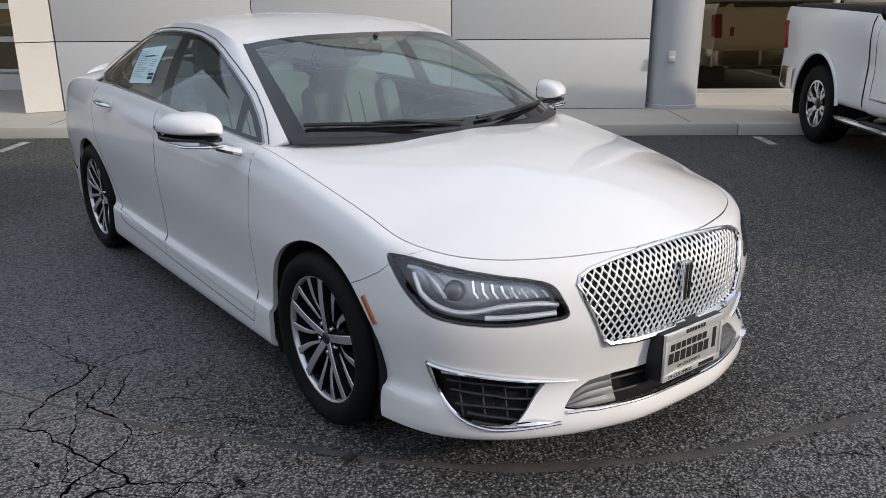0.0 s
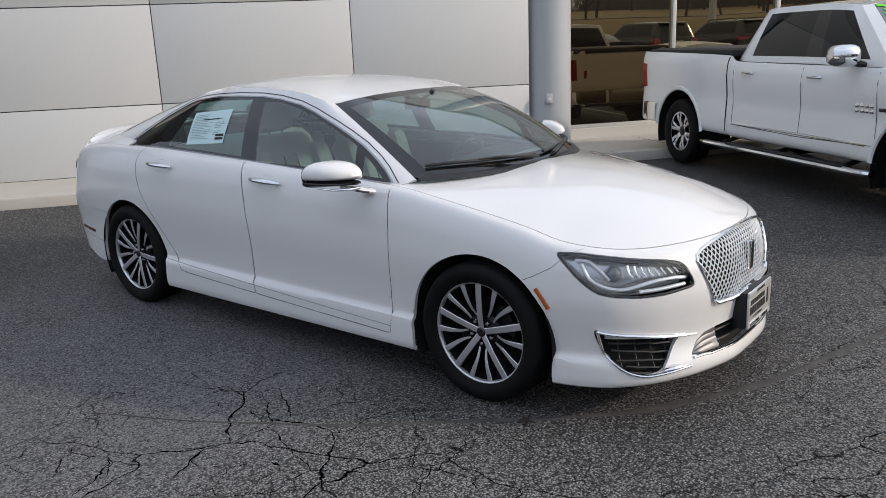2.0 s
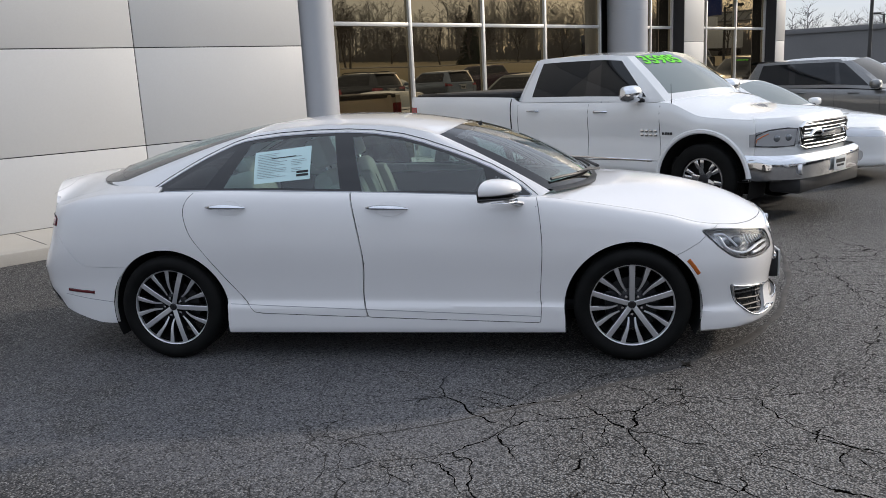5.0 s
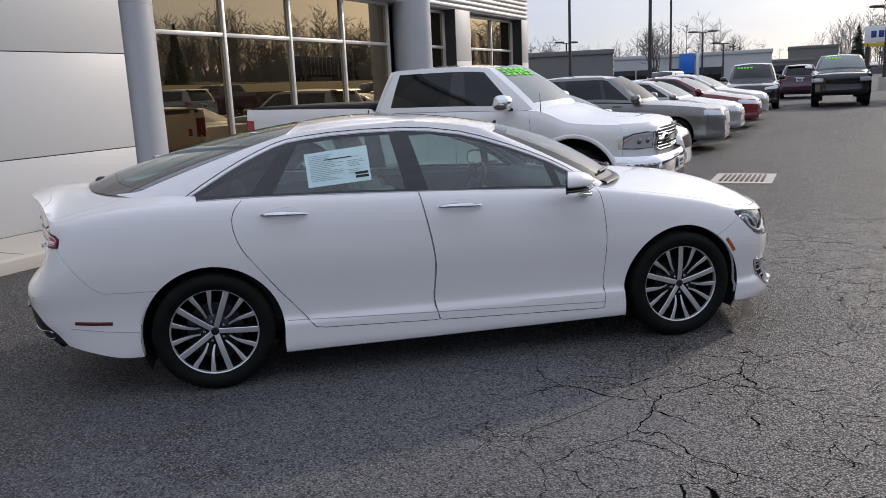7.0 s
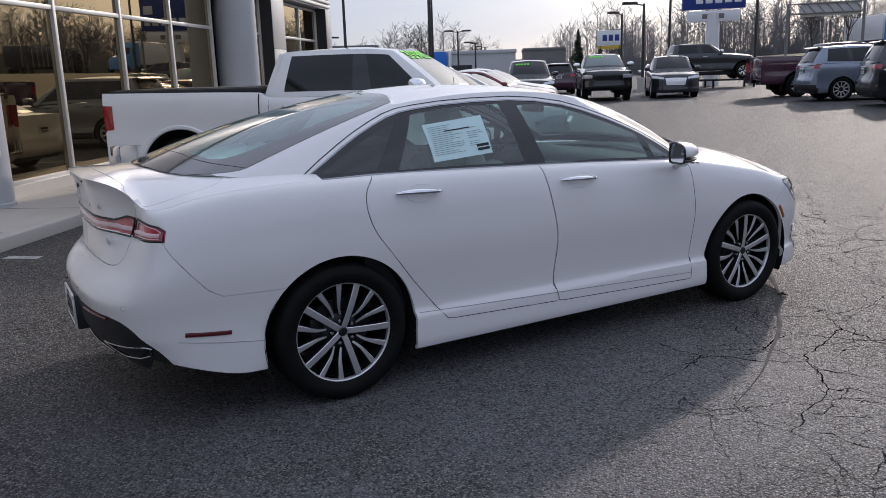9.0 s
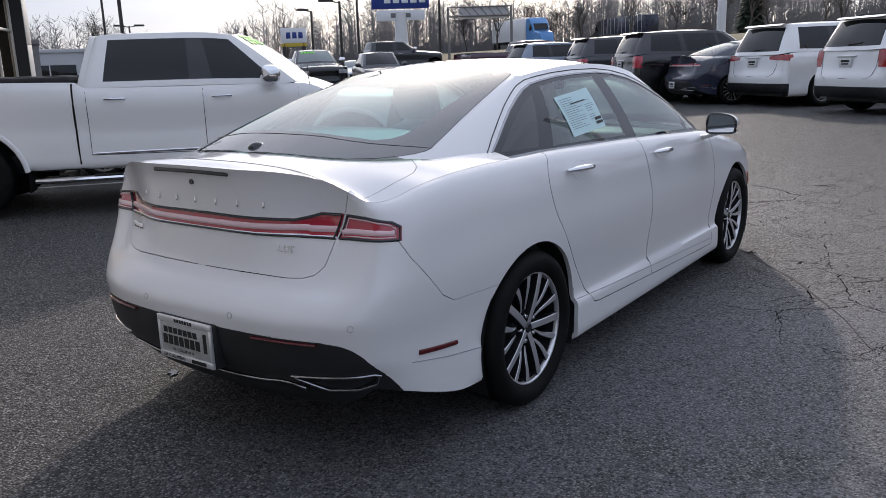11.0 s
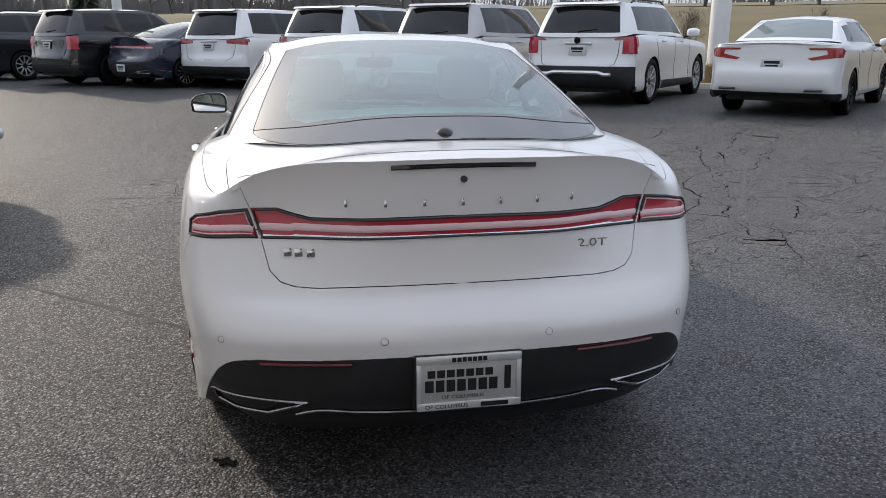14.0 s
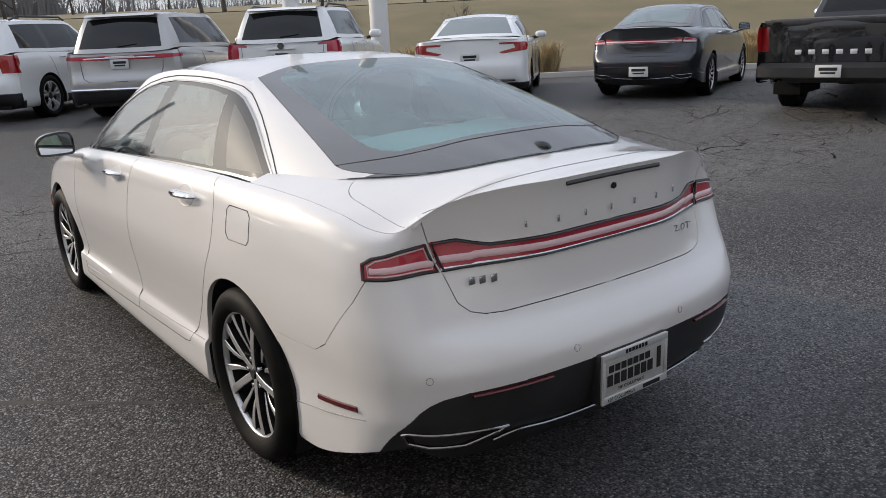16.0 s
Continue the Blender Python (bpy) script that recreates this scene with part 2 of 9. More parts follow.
def spline(pts, n):
    """n points, evenly spaced, on a Catmull-Rom curve through pts (any dimension)."""
    pts = [np.array(p, float) for p in pts]
    ext = [2 * pts[0] - pts[1]] + pts + [2 * pts[-1] - pts[-2]]
    out = []
    for i in range(1, len(ext) - 2):
        p0, p1, p2, p3 = ext[i - 1:i + 3]
        for t in np.linspace(0, 1, 24, endpoint=False):
            out.append(0.5 * (2 * p1 + (p2 - p0) * t + (2 * p0 - 5 * p1 + 4 * p2 - p3) * t * t + (3 * p1 - p0 - 3 * p2 + p3) * t ** 3))
    out.append(pts[-1])
    out = np.array(out)
    d = np.concatenate([[0], np.cumsum(np.linalg.norm(np.diff(out, axis=0), axis=1))])
    s = np.linspace(0, d[-1], n)
    return np.stack([np.interp(s, d, out[:, k]) for k in range(out.shape[1])], 1)


def smoothstep(a, b, x):
    t = min(1.0, max(0.0, (x - a) / (b - a)))
    return t * t * (3 - 2 * t)


# The building's face runs along U; N points from it into the lot.
TH = radians(52.0)
UX, UY = math.cos(TH), math.sin(TH)


def un(u, n, z=0.0):
    return Vector((u * UX + n * UY, u * UY - n * UX, z))


def to_un(x, y):
    return x * UX + y * UY, x * UY - y * UX


UNM = Matrix(((UX, UY, 0, 0), (UY, -UX, 0, 0), (0, 0, 1, 0), (0, 0, 0, 1)))


def ground_z(x, y):
    """The lot lies level round the car, rises gently towards the far rows, and a grass bank climbs beyond to the road and the fields."""
    u, n = to_un(x, y)
    a = 0.30 * smoothstep(2.6, 9.5, n)
    b = 0.24 * smoothstep(9.0, 26.0, u)
    bank = 2.3 * smoothstep(16.2, 33.0, n) + 3.2 * smoothstep(41.0, 130.0, n)
    return max(a, b) + 0.25 * min(a, b) + bank

# ---- ground ----
def asphalt_material():
    m = principled("cracked_asphalt", (0.06, 0.06, 0.062), 0.7, spec=0.4)
    t = m.node_tree
    pos = t.nodes.new("ShaderNodeTexCoord").outputs["Object"]

    def tex(kind, scale, at=None, **more):
        n = node(m, kind, Scale=scale, **more)
        link(m, pos if at is None else at, n.inputs["Vector"])
        return n

    def calc(op, a, b):
        n = t.nodes.new("ShaderNodeMath")
        n.operation = op
        for sock, v in ((n.inputs[0], a), (n.inputs[1], b)):
            if hasattr(v, "is_linked"):
                link(m, v, sock)
            else:
                sock.default_value = v
        return n.outputs[0]

    def warped(at, scale, amount, detail=3.0):
        w = tex("ShaderNodeTexNoise", scale, at, Detail=detail)
        n = t.nodes.new("ShaderNodeVectorMath")
        n.operation = "MULTIPLY_ADD"
        link(m, w.outputs["Color"], n.inputs[0])
        n.inputs[1].default_value = (amount, amount, 0.0)
        link(m, at, n.inputs[2])
        return n.outputs[0]

    def parts_of(sock, kind):
        n = t.nodes.new(kind)
        link(m, sock, n.inputs[0])
        return n.outputs

    # stones of two sizes, bedded in tar
    fine, coarse = tex("ShaderNodeTexVoronoi", 105.0), tex("ShaderNodeTexVoronoi", 55.0)
    tone, tone2 = parts_of(fine.outputs["Color"], "ShaderNodeSeparateColor"), parts_of(coarse.outputs["Color"], "ShaderNodeSeparateColor")
    broad = tex("ShaderNodeTexNoise", 0.35, Detail=5.0, Roughness=0.6).outputs["Fac"]
    stain = tex("ShaderNodeTexNoise", 1.7, Detail=6.0, Roughness=0.65).outputs["Fac"]
    base = mix_colour(m, ramp(m, broad, 0.40, 0.62), (0.066, 0.064, 0.065), (0.104, 0.099, 0.094))
    base = mix_colour(m, ramp(m, stain, 0.52, 0.78, 0.0, 0.6), base, (0.150, 0.140, 0.126))
    base = mix_colour(m, ramp(m, stain, 0.46, 0.25, 0.0, 0.6), base, (0.036, 0.035, 0.036))
    # the old paving off the car's front corner is the most bleached and broken
    xy = parts_of(pos, "ShaderNodeSeparateXYZ")
    where = calc("MULTIPLY", ramp(m, xy[1], -0.75, -1.5), ramp(m, xy[0], -0.9, 0.5))
    where = calc("MAXIMUM", where, calc("MULTIPLY", ramp(m, xy[0], 2.0, 3.0, 0.0, 0.9), ramp(m, xy[1], 3.5, 1.5)))
    where = calc("MULTIPLY", where, ramp(m, xy[0], 4.0, 7.5, 1.0, 0.3))
    base = mix_colour(m, calc("MULTIPLY", where, 0.75), base, (0.262, 0.247, 0.230))
    # an old coat of sealer, worn through at its ragged edges, with sheen and shade painted into its tone
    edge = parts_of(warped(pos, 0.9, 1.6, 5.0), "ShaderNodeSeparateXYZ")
    sealed_shade = ramp(m, edge[0], 1.9, 1.2)
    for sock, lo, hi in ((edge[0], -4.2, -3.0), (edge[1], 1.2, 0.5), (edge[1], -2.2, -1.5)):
        sealed_shade = calc("MULTIPLY", sealed_shade, ramp(m, sock, lo, hi))
    sealed_shade = calc("MULTIPLY", sealed_shade, ramp(m, stain, 0.66, 0.52, 0.35, 1.0))
    # sky sheen is painted in ahead, and the car's shade behind the tail
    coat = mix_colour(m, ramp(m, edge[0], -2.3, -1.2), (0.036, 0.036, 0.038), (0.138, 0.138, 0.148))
    base = mix_colour(m, calc("MULTIPLY", sealed_shade, 0.75), base, coat)
    bare = ramp(m, sealed_shade, 0.0, 1.0, 0.90, 0.40)
    light = mix_colour(m, calc("MULTIPLY", ramp(m, tone[0], 0.62, 0.86), bare), base, (0.32, 0.315, 0.305))
    light = mix_colour(m, calc("MULTIPLY", ramp(m, tone2[1], 0.78, 0.95, 0.0, 0.6), bare), light, (0.24, 0.225, 0.21))
    dark = mix_colour(m, ramp(m, tone[1], 0.60, 0.92, 0.0, 0.8), light, (0.012, 0.012, 0.013))
    # black tar between the stones, filled level where the sealer lies
    gap = calc("MULTIPLY", ramp(m, fine.outputs["Distance"], 0.36, 0.64, 0.0, 0.82), ramp(m, sealed_shade, 0.0, 1.0, 1.0, 0.55))
    dark = mix_colour(m, gap, dark, (0.007, 0.007, 0.008))
    # cracks
    area = tex("ShaderNodeTexNoise", 0.33, Detail=2.0).outputs["Fac"]
    where = calc("MAXIMUM", where, ramp(m, area, 0.56, 0.68, 0.0, 0.45))
    flat = t.nodes.new("ShaderNodeVectorMath")
    flat.operation = "MULTIPLY"
    link(m, warped(warped(pos, 2.0, 0.34), 17.0, 0.045, 4.0), flat.inputs[0])
    flat.inputs[1].default_value = (1.0, 1.0, 0.0)
    ragged = tex("ShaderNodeTexNoise", 9.0, Detail=4.0, Roughness=0.7).outputs["Fac"]
    crack = None
    for scale, width, lo, hi in ((0.95, 0.0042, 0.30, 0.40), (2.1, 0.0030, 0.41, 0.49), (4.3, 0.0022, 0.48, 0.56)):
        vo = tex("ShaderNodeTexVoronoi", scale, flat.outputs[0], Randomness=1.0)
        vo.feature = "DISTANCE_TO_EDGE"
        wide = ramp(m, ragged, 0.30, 0.72, width * scale * 0.05, width * scale * 1.1)
        c = ramp(m, calc("SUBTRACT", vo.outputs["Distance"], wide), 0.0, width * scale * 0.35, 1.0, 0.0)
        gate = tex("ShaderNodeTexNoise", scale * 0.75, Detail=3.0).outputs["Fac"]
        c = calc("MULTIPLY", calc("MULTIPLY", c, ramp(m, gate, lo, hi)), where)
        crack = c if crack is None else calc("MAXIMUM", crack, c)
    link(m, mix_colour(m, crack, dark, (0.003, 0.003, 0.003)), bsdf(m).inputs["Base Color"])
    link(m, ramp(m, tone[2], 0.0, 1.0, 0.50, 0.85), bsdf(m).inputs["Roughness"])
    link(m, ramp(m, crack, 0.0, 0.6, 0.30, 0.0), bsdf(m).inputs["Specular IOR Level"])
    # relief: rounded stones, with the cracks sunk between them
    h = calc("SUBTRACT", calc("MULTIPLY", tone[0], 0.55), calc("MULTIPLY", fine.outputs["Distance"], 0.9))
    h = calc("MULTIPLY", h, ramp(m, sealed_shade, 0.0, 1.0, 1.0, 0.5))
    h = calc("SUBTRACT", h, calc("MULTIPLY", crack, 2.2))
    bump(m, h, 0.95, 0.0065)
    return m


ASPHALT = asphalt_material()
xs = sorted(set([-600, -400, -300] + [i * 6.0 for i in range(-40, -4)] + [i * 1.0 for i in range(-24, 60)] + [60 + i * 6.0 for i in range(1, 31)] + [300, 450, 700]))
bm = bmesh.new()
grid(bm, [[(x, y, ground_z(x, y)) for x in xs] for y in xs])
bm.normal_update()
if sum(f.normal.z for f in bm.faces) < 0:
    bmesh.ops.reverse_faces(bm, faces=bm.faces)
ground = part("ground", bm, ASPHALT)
tagged(ground, "dark grey cracked asphalt of the dealer's lot", "ground", kind="structure")

CONCRETE = mottled("pale_concrete", (0.42, 0.39, 0.34), (0.50, 0.47, 0.42), 0.8, 0.85, 90.0, 0.25)
PANEL = mottled("light_grey_metal_panel", (0.575, 0.570, 0.555), (0.615, 0.610, 0.595), 0.6, 0.45, 40.0, 0.015)
CREAM = mottled("warm_white_metal_panel", (0.62, 0.59, 0.54), (0.66, 0.63, 0.58), 0.6, 0.35, 40.0, 0.015)
COLUMN = mottled("grey_column_cladding", (0.40, 0.41, 0.43), (0.45, 0.46, 0.48), 0.8, 0.35, 60.0, 0.02)
FRAMEW = principled("silver_window_frame", (0.62, 0.61, 0.58), 0.4, 0.4)
JOINT = principled("dark_joint", (0.03, 0.03, 0.032), 0.8)
LINE = mottled("worn_white_line", (0.55, 0.55, 0.53), (0.20, 0.20, 0.20), 6.0, 0.8, 120.0, 0.2)
BRONZE = principled("bronze_tinted_window_glass", (0.010, 0.008, 0.006), 0.012, spec=0.5, ior=3.4)
bsdf(BRONZE).inputs["Specular Tint"].default_value = (1.0, 0.80, 0.50, 1)
_o = noise_at(BRONZE, 0.35, 2.0)
bump(BRONZE, _o, 0.05, 0.05)


def un_box(name, u0, n0, z0, u1, n1, z1, mat, label="", category="", kind="", parent=None, bevel=0.0):
    b = bmesh.new()
    box(b, u0, n0, z0, u1, n1, z1, bevel)
    bmesh.ops.transform(b, matrix=UNM, verts=b.verts)
    bmesh.ops.recalc_face_normals(b, faces=b.faces)
    o = part(name, b, mat, parent)
    return tagged(o, label, category, kind=kind)


# ---- pavement and kerb along the building ----
walk_ = un_box("pavement", -14.0, -8.6, -0.05, 26.0, -4.93, 0.125, CONCRETE, "pale concrete pavement along the showroom", "pavement", "structure")
k0 = -14.0
while k0 < 26.0:
    un_box("kerb_stone", k0 + 0.004, -4.93, -0.1, k0 + 2.996, -4.75, 0.130, CONCRETE, parent=walk_, bevel=0.02)
    k0 += 3.0
for u in np.arange(-13, 26, 1.5):
    un_box("joint_line", u, -6.1, 0.120, u + 0.010, -4.94, 0.1265, JOINT, parent=walk_)

# ---- showroom ----
wall = un_box("wall_panelled", -4.33, -6.9, 0.12, 3.25, -6.115, 6.2, JOINT, "light grey metal panel wall of the showroom", "wall", "structure")
us, zs = [-4.33, -1.80, 0.73, 3.26], [0.125, 1.005, 2.245, 3.485, 4.725, 6.2]
for a in range(3):
    for c in range(5):
        un_box("panel", us[a] + 0.006, -6.125, zs[c] + 0.006, us[a + 1] - 0.006, -6.10, zs[c + 1] - 0.006, PANEL, parent=wall, bevel=0.004)
# the splayed end of the wall
for c in range(5):
    b = bmesh.new()
    q = [(-4.345, -6.11), (-4.74, -5.90), (-4.80, -6.4), (-4.345, -6.6)]
    lo = [b.verts.new(un(u, n, zs[c] + 0.006)) for u, n in q]
    hi = [b.verts.new(un(u, n, zs[c + 1] - 0.006)) for u, n in q]
    b.faces.new(lo[::-1])
    b.faces.new(hi)
    for k in range(4):
        b.faces.new((lo[k], lo[(k + 1) % 4], hi[(k + 1) % 4], hi[k]))
    bmesh.ops.recalc_face_normals(b, faces=b.faces)
    part("splay_panel", b, CREAM, wall, "warm white splayed end panel")

# service bay with a glazed roller door beyond the wall's end
bay = un_box("wall_service_bay", -14.0, -8.9, 0.12, -4.6, -8.6, 6.2, CREAM, "warm white wall with a glazed roller door", "wall", "structure")
gd = un_box("roller_door", -11.9, -8.60, 0.13, -5.3, -8.56, 0.42, FRAMEW, "silver framed glazed roller door", "door", "structure")
for a in range(5):
    u0 = -11.9 + a * 1.32
    for c in range(6):
        z0 = 0.42 + c * 0.50
        un_box("pane", u0 + 0.05, -8.60, z0 + 0.04, u0 + 1.27, -8.585, z0 + 0.47, BRONZE, parent=gd)
    un_box("stile", u0 - 0.05, -8.60, 0.42, u0 + 0.05, -8.55, 3.42, FRAMEW, parent=gd)
un_box("stile", -5.35, -8.60, 0.42, -5.25, -8.55, 3.42, FRAMEW, parent=gd)
for c in range(7):
    un_box("rail", -11.9, -8.60, 0.38 + c * 0.50, -5.3, -8.56, 0.46 + c * 0.50, FRAMEW, parent=gd)

back = un_box("wall_showroom_core", 3.25, -7.6, 0.12, 19.6, -6.9, 6.2, JOINT, "dark core of the glazed showroom front", "wall", "structure")


def column(u, n, r, label):
    b = bmesh.new()
    lathe(b, [(0.001, 0.12), (r + 0.012, 0.12), (r + 0.012, 0.17), (r, 0.18), (r, 2.9), (r - 0.004, 2.905), (r, 2.91), (r, 6.2)], 40, "z")
    bmesh.ops.transform(b, matrix=Matrix.Translation(un(u, n)), verts=b.verts)
    bmesh.ops.recalc_face_normals(b, faces=b.faces)
    return tagged(part("column", b, COLUMN), label, "column", kind="structure")


column(3.62, -6.36, 0.355, "round grey clad column at the glazing")
column(11.85, -6.20, 0.44, "round grey clad column between windows")
ob = thing("outlet_box", "small grey outdoor outlet box on the column", "outlet", Matrix())
un_box("cover", 3.47, -6.03, 0.72, 3.57, -5.985, 0.86, COLUMN, parent=ob, bevel=0.008)
un_box("flap", 3.485, -5.985, 0.735, 3.555, -5.975, 0.80, FRAMEW, parent=ob, bevel=0.004)


def glazing(name, us_, zs_, n=-6.50, label=""):
    g = thing(name, label, "window", Matrix(), kind="structure")
    tagged(g, kind="structure")
    for a in range(len(us_) - 1):
        for c in range(len(zs_) - 1):
            un_box("pane", us_[a] + 0.02, n - 0.012, zs_[c] + 0.02, us_[a + 1] - 0.02, n, zs_[c + 1] - 0.02, BRONZE, parent=g)
    for u in us_:
        un_box("mullion", u - 0.032, n - 0.03, zs_[0], u + 0.032, n + 0.055, zs_[-1], FRAMEW, parent=g, bevel=0.006)
    for z in zs_:
        for a in range(len(us_) - 1):
            un_box("transom", us_[a] + 0.033, n - 0.03, z - 0.032, us_[a + 1] - 0.033, n + 0.045, z + 0.032, FRAMEW, parent=g, bevel=0.006)
    return g


glazing("window_1", [3.97, 5.74, 7.55, 9.35, 11.21], [0.30, 2.60, 3.46], label="bronze mirror showroom windows in silver frames")
glazing("window_2", [12.47, 13.20, 14.13], [0.90, 2.60, 3.46], label="two bronze windows in silver frames")
glazing("window_3", [15.12, 15.76, 17.32, 19.0], [0.90, 2.60, 3.46], label="three bronze windows in silver frames")
un_box("sill_wall", 3.25, -6.9, 0.12, 11.4, -6.40, 0.275, CREAM, "low pale sill under the showroom glass", "wall", "structure")
un_box("wall_apron", 12.3, -6.9, 0.12, 19.6, -6.30, 0.87, CREAM, "pale wall under the small windows", "wall", "structure")
for u0, u1 in ((14.16, 15.08), (19.04, 19.6), (12.2, 12.44)):
    w_ = un_box("wall_pier", u0, -6.9, 0.88, u1, -6.16, 3.52, JOINT, "warm white panelled pier", "wall", "structure")
    for z0, z1 in ((0.88, 2.25), (2.25, 3.52)):
        un_box("panel", u0 + 0.004, -6.17, z0 + 0.004, u1 - 0.004, -6.145, z1 - 0.004, CREAM, parent=w_, bevel=0.003)
un_box("wall_fascia", 3.25, -6.9, 3.50, 12.2, -6.14, 6.2, COLUMN, "grey metal fascia above the showroom glass", "wall", "structure")
sd_ = un_box("wall_siding", 12.2, -6.9, 3.52, 19.6, -6.20, 6.2, COLUMN, "grey ribbed metal siding above the windows", "wall", "structure")
for k in range(20):
    un_box("siding_rib", 12.2, -6.20, 3.56 + 0.13 * k, 19.62, -6.15, 3.64 + 0.13 * k, FRAMEW, parent=sd_, bevel=0.015)
un_box("wall_end", 19.3, -16.0, 0.12, 19.6, -6.9, 6.2, CREAM, "warm white end wall of the showroom", "wall", "structure")
un_box("roof_showroom", -14.0, -16.0, 6.2, 19.7, -6.0, 6.4, COLUMN, "flat roof of the showroom", "roof", "structure")

# ---- markings and drain ----
for u, n0, n1 in ((4.17, -4.62, -4.12), (-4.05, -4.5, -3.9), (1.45, -4.55, -4.2), (7.0, -4.6, -0.2), (10.1, -4.6, -0.2)):
    b = bmesh.new()
    p = [un(u - 0.05, n0), un(u + 0.05, n0), un(u + 0.05, n1), un(u - 0.05, n1)]
    b.faces.new([b.verts.new((v.x, v.y, ground_z(v.x, v.y) + 0.004)) for v in p])
    bmesh.ops.recalc_face_normals(b, faces=b.faces)
    tagged(part("bay_line", b, LINE), "worn white parking bay line", "road marking", kind="structure")
IRON = mottled("rusty_cast_iron", (0.10, 0.06, 0.045), (0.05, 0.04, 0.035), 4.0, 0.7, 120.0, 0.4, 0.3)
dr = un_box("storm_drain", 7.75, 0.85, -0.12, 9.0, 1.75, 0.012, CONCRETE, "square concrete storm drain with iron grate", "drain", "structure")
for k in range(9):
    un_box("grate_bar", 7.95, 0.98 + 0.075 * k, 0.0, 8.80, 1.02 + 0.075 * k, 0.024, IRON, parent=dr, bevel=0.006)


def flat_patch(name, u0, n0, u1, n1, lift, mat, label, category, du=3.0, dn=1.0):
    """A sheet laid on the ground between two lines along the building and two across."""
    b = bmesh.new()
    rws = []
    for n in np.linspace(n0, n1, max(2, int((n1 - n0) / dn) + 1)):
        row = []
        for u in np.linspace(u0, u1, int((u1 - u0) / du) + 1):
            p = un(u, n)
            row.append((p.x, p.y, ground_z(p.x, p.y) + lift))
        rws.append(row)
    grid(b, rws)
    b.normal_update()
    if sum(f.normal.z for f in b.faces) < 0:
        bmesh.ops.reverse_faces(b, faces=b.faces)
    return tagged(part(name, b, mat), label, category, kind="structure")


# ---- old joints in the paving ----
SEAMTAR = mottled("worn_paving_joint", (0.086, 0.080, 0.074), (0.038, 0.036, 0.035), 7.0, 0.9, 90.0, 0.4)
for line in ([(3.05, 2.4), (2.91, 1.67), (2.72, 0.83), (2.38, -0.16), (1.85, -0.83), (0.75, -1.64), (-0.05, -2.03)], [(0.9, 2.9), (-0.2, 1.6), (-0.8, 0.9), (-1.3, 0.3)]):
    b = bmesh.new()
    rws = []
    pts = spline(line, 120)
    for i, (x, y) in enumerate(pts):
        d = pts[min(119, i + 1)] - pts[max(0, i - 1)]
        d = d / np.linalg.norm(d)
        w = (0.019 + 0.015 * noise.noise(Vector((x * 3, y * 3, 1.0))) + 0.008 * noise.noise(Vector((x * 14, y * 14, 2.0)))) * min(1.0, i / 25, (119 - i) / 45) + 0.001
        o = 0.03 * noise.noise(Vector((x * 1.5, y * 1.5, 4.0)))
        rws.append([(x - d[1] * (o + q * w), y + d[0] * (o + q * w), 0.0032 if abs(q) < 1 else 0.0005) for q in (-1, -0.6, 0.6, 1)])
    grid(b, rws)
    b.normal_update()
    if sum(f.normal.z for f in b.faces) < 0:
        bmesh.ops.reverse_faces(b, faces=b.faces)
    tagged(part("paving_joint", b, SEAMTAR), "narrow tan-grey joint in the old paving", "road marking", kind="structure")

# ---- verge, road and field beyond the far row ----
VERGE = mottled("winter_grass_verge", (0.20, 0.155, 0.085), (0.13, 0.115, 0.06), 0.5, 0.95, 25.0, 0.6)
FIELD = mottled("dry_field", (0.24, 0.19, 0.11), (0.16, 0.14, 0.075), 0.15, 0.95, 9.0, 0.5)
ROAD = mottled("far_road", (0.13, 0.13, 0.13), (0.17, 0.17, 0.165), 0.3, 0.85, 40.0, 0.1)
MULCH = mottled("bark_mulch", (0.10, 0.07, 0.05), (0.20, 0.15, 0.11), 3.0, 0.95, 30.0, 0.8)


flat_patch("verge", -90, 15.2, 130, 48, 0.05, VERGE, "dry tan grass bank behind the far row", "grass")
flat_patch("mulch_bed", -14, 15.0, 20, 17.2, 0.08, MULCH, "brown mulch bed along the lot edge", "ground")
flat_patch("road", -150, 33.5, 200, 43.5, 0.10, ROAD, "grey two-lane road beyond the verge", "road")
# this far road is added under a lorry placed to fit the camera's view
flat_patch("road", -150, 56.5, 200, 63.5, 0.34, ROAD, "grey road added far across the field", "road", 5.0, 2.0)
flat_patch("field", -200, 46, 240, 160, 0.22, FIELD, "wide dry field beyond the road", "field", 5.0, 3.0)
un_box("lot_kerb", -30, 14.85, 0.0, 60, 15.0, 0.42, CONCRETE, "low concrete kerb at the lot edge", "kerb", "structure", bevel=0.02)

# ---- planting ----
STRAW = mottled("straw_grass", (0.36, 0.26, 0.13), (0.46, 0.36, 0.20), 3.0, 0.9, 40.0, 0.0)
BARK = mottled("grey_bark", (0.055, 0.045, 0.038), (0.11, 0.095, 0.08), 3.0, 0.95, 30.0, 0.5)
TWIG = principled("twig", (0.060, 0.047, 0.038), 0.9)
NEEDLE = mottled("spruce_needles", (0.018, 0.032, 0.018), (0.035, 0.05, 0.028), 2.0, 0.9, 30.0, 0.0)


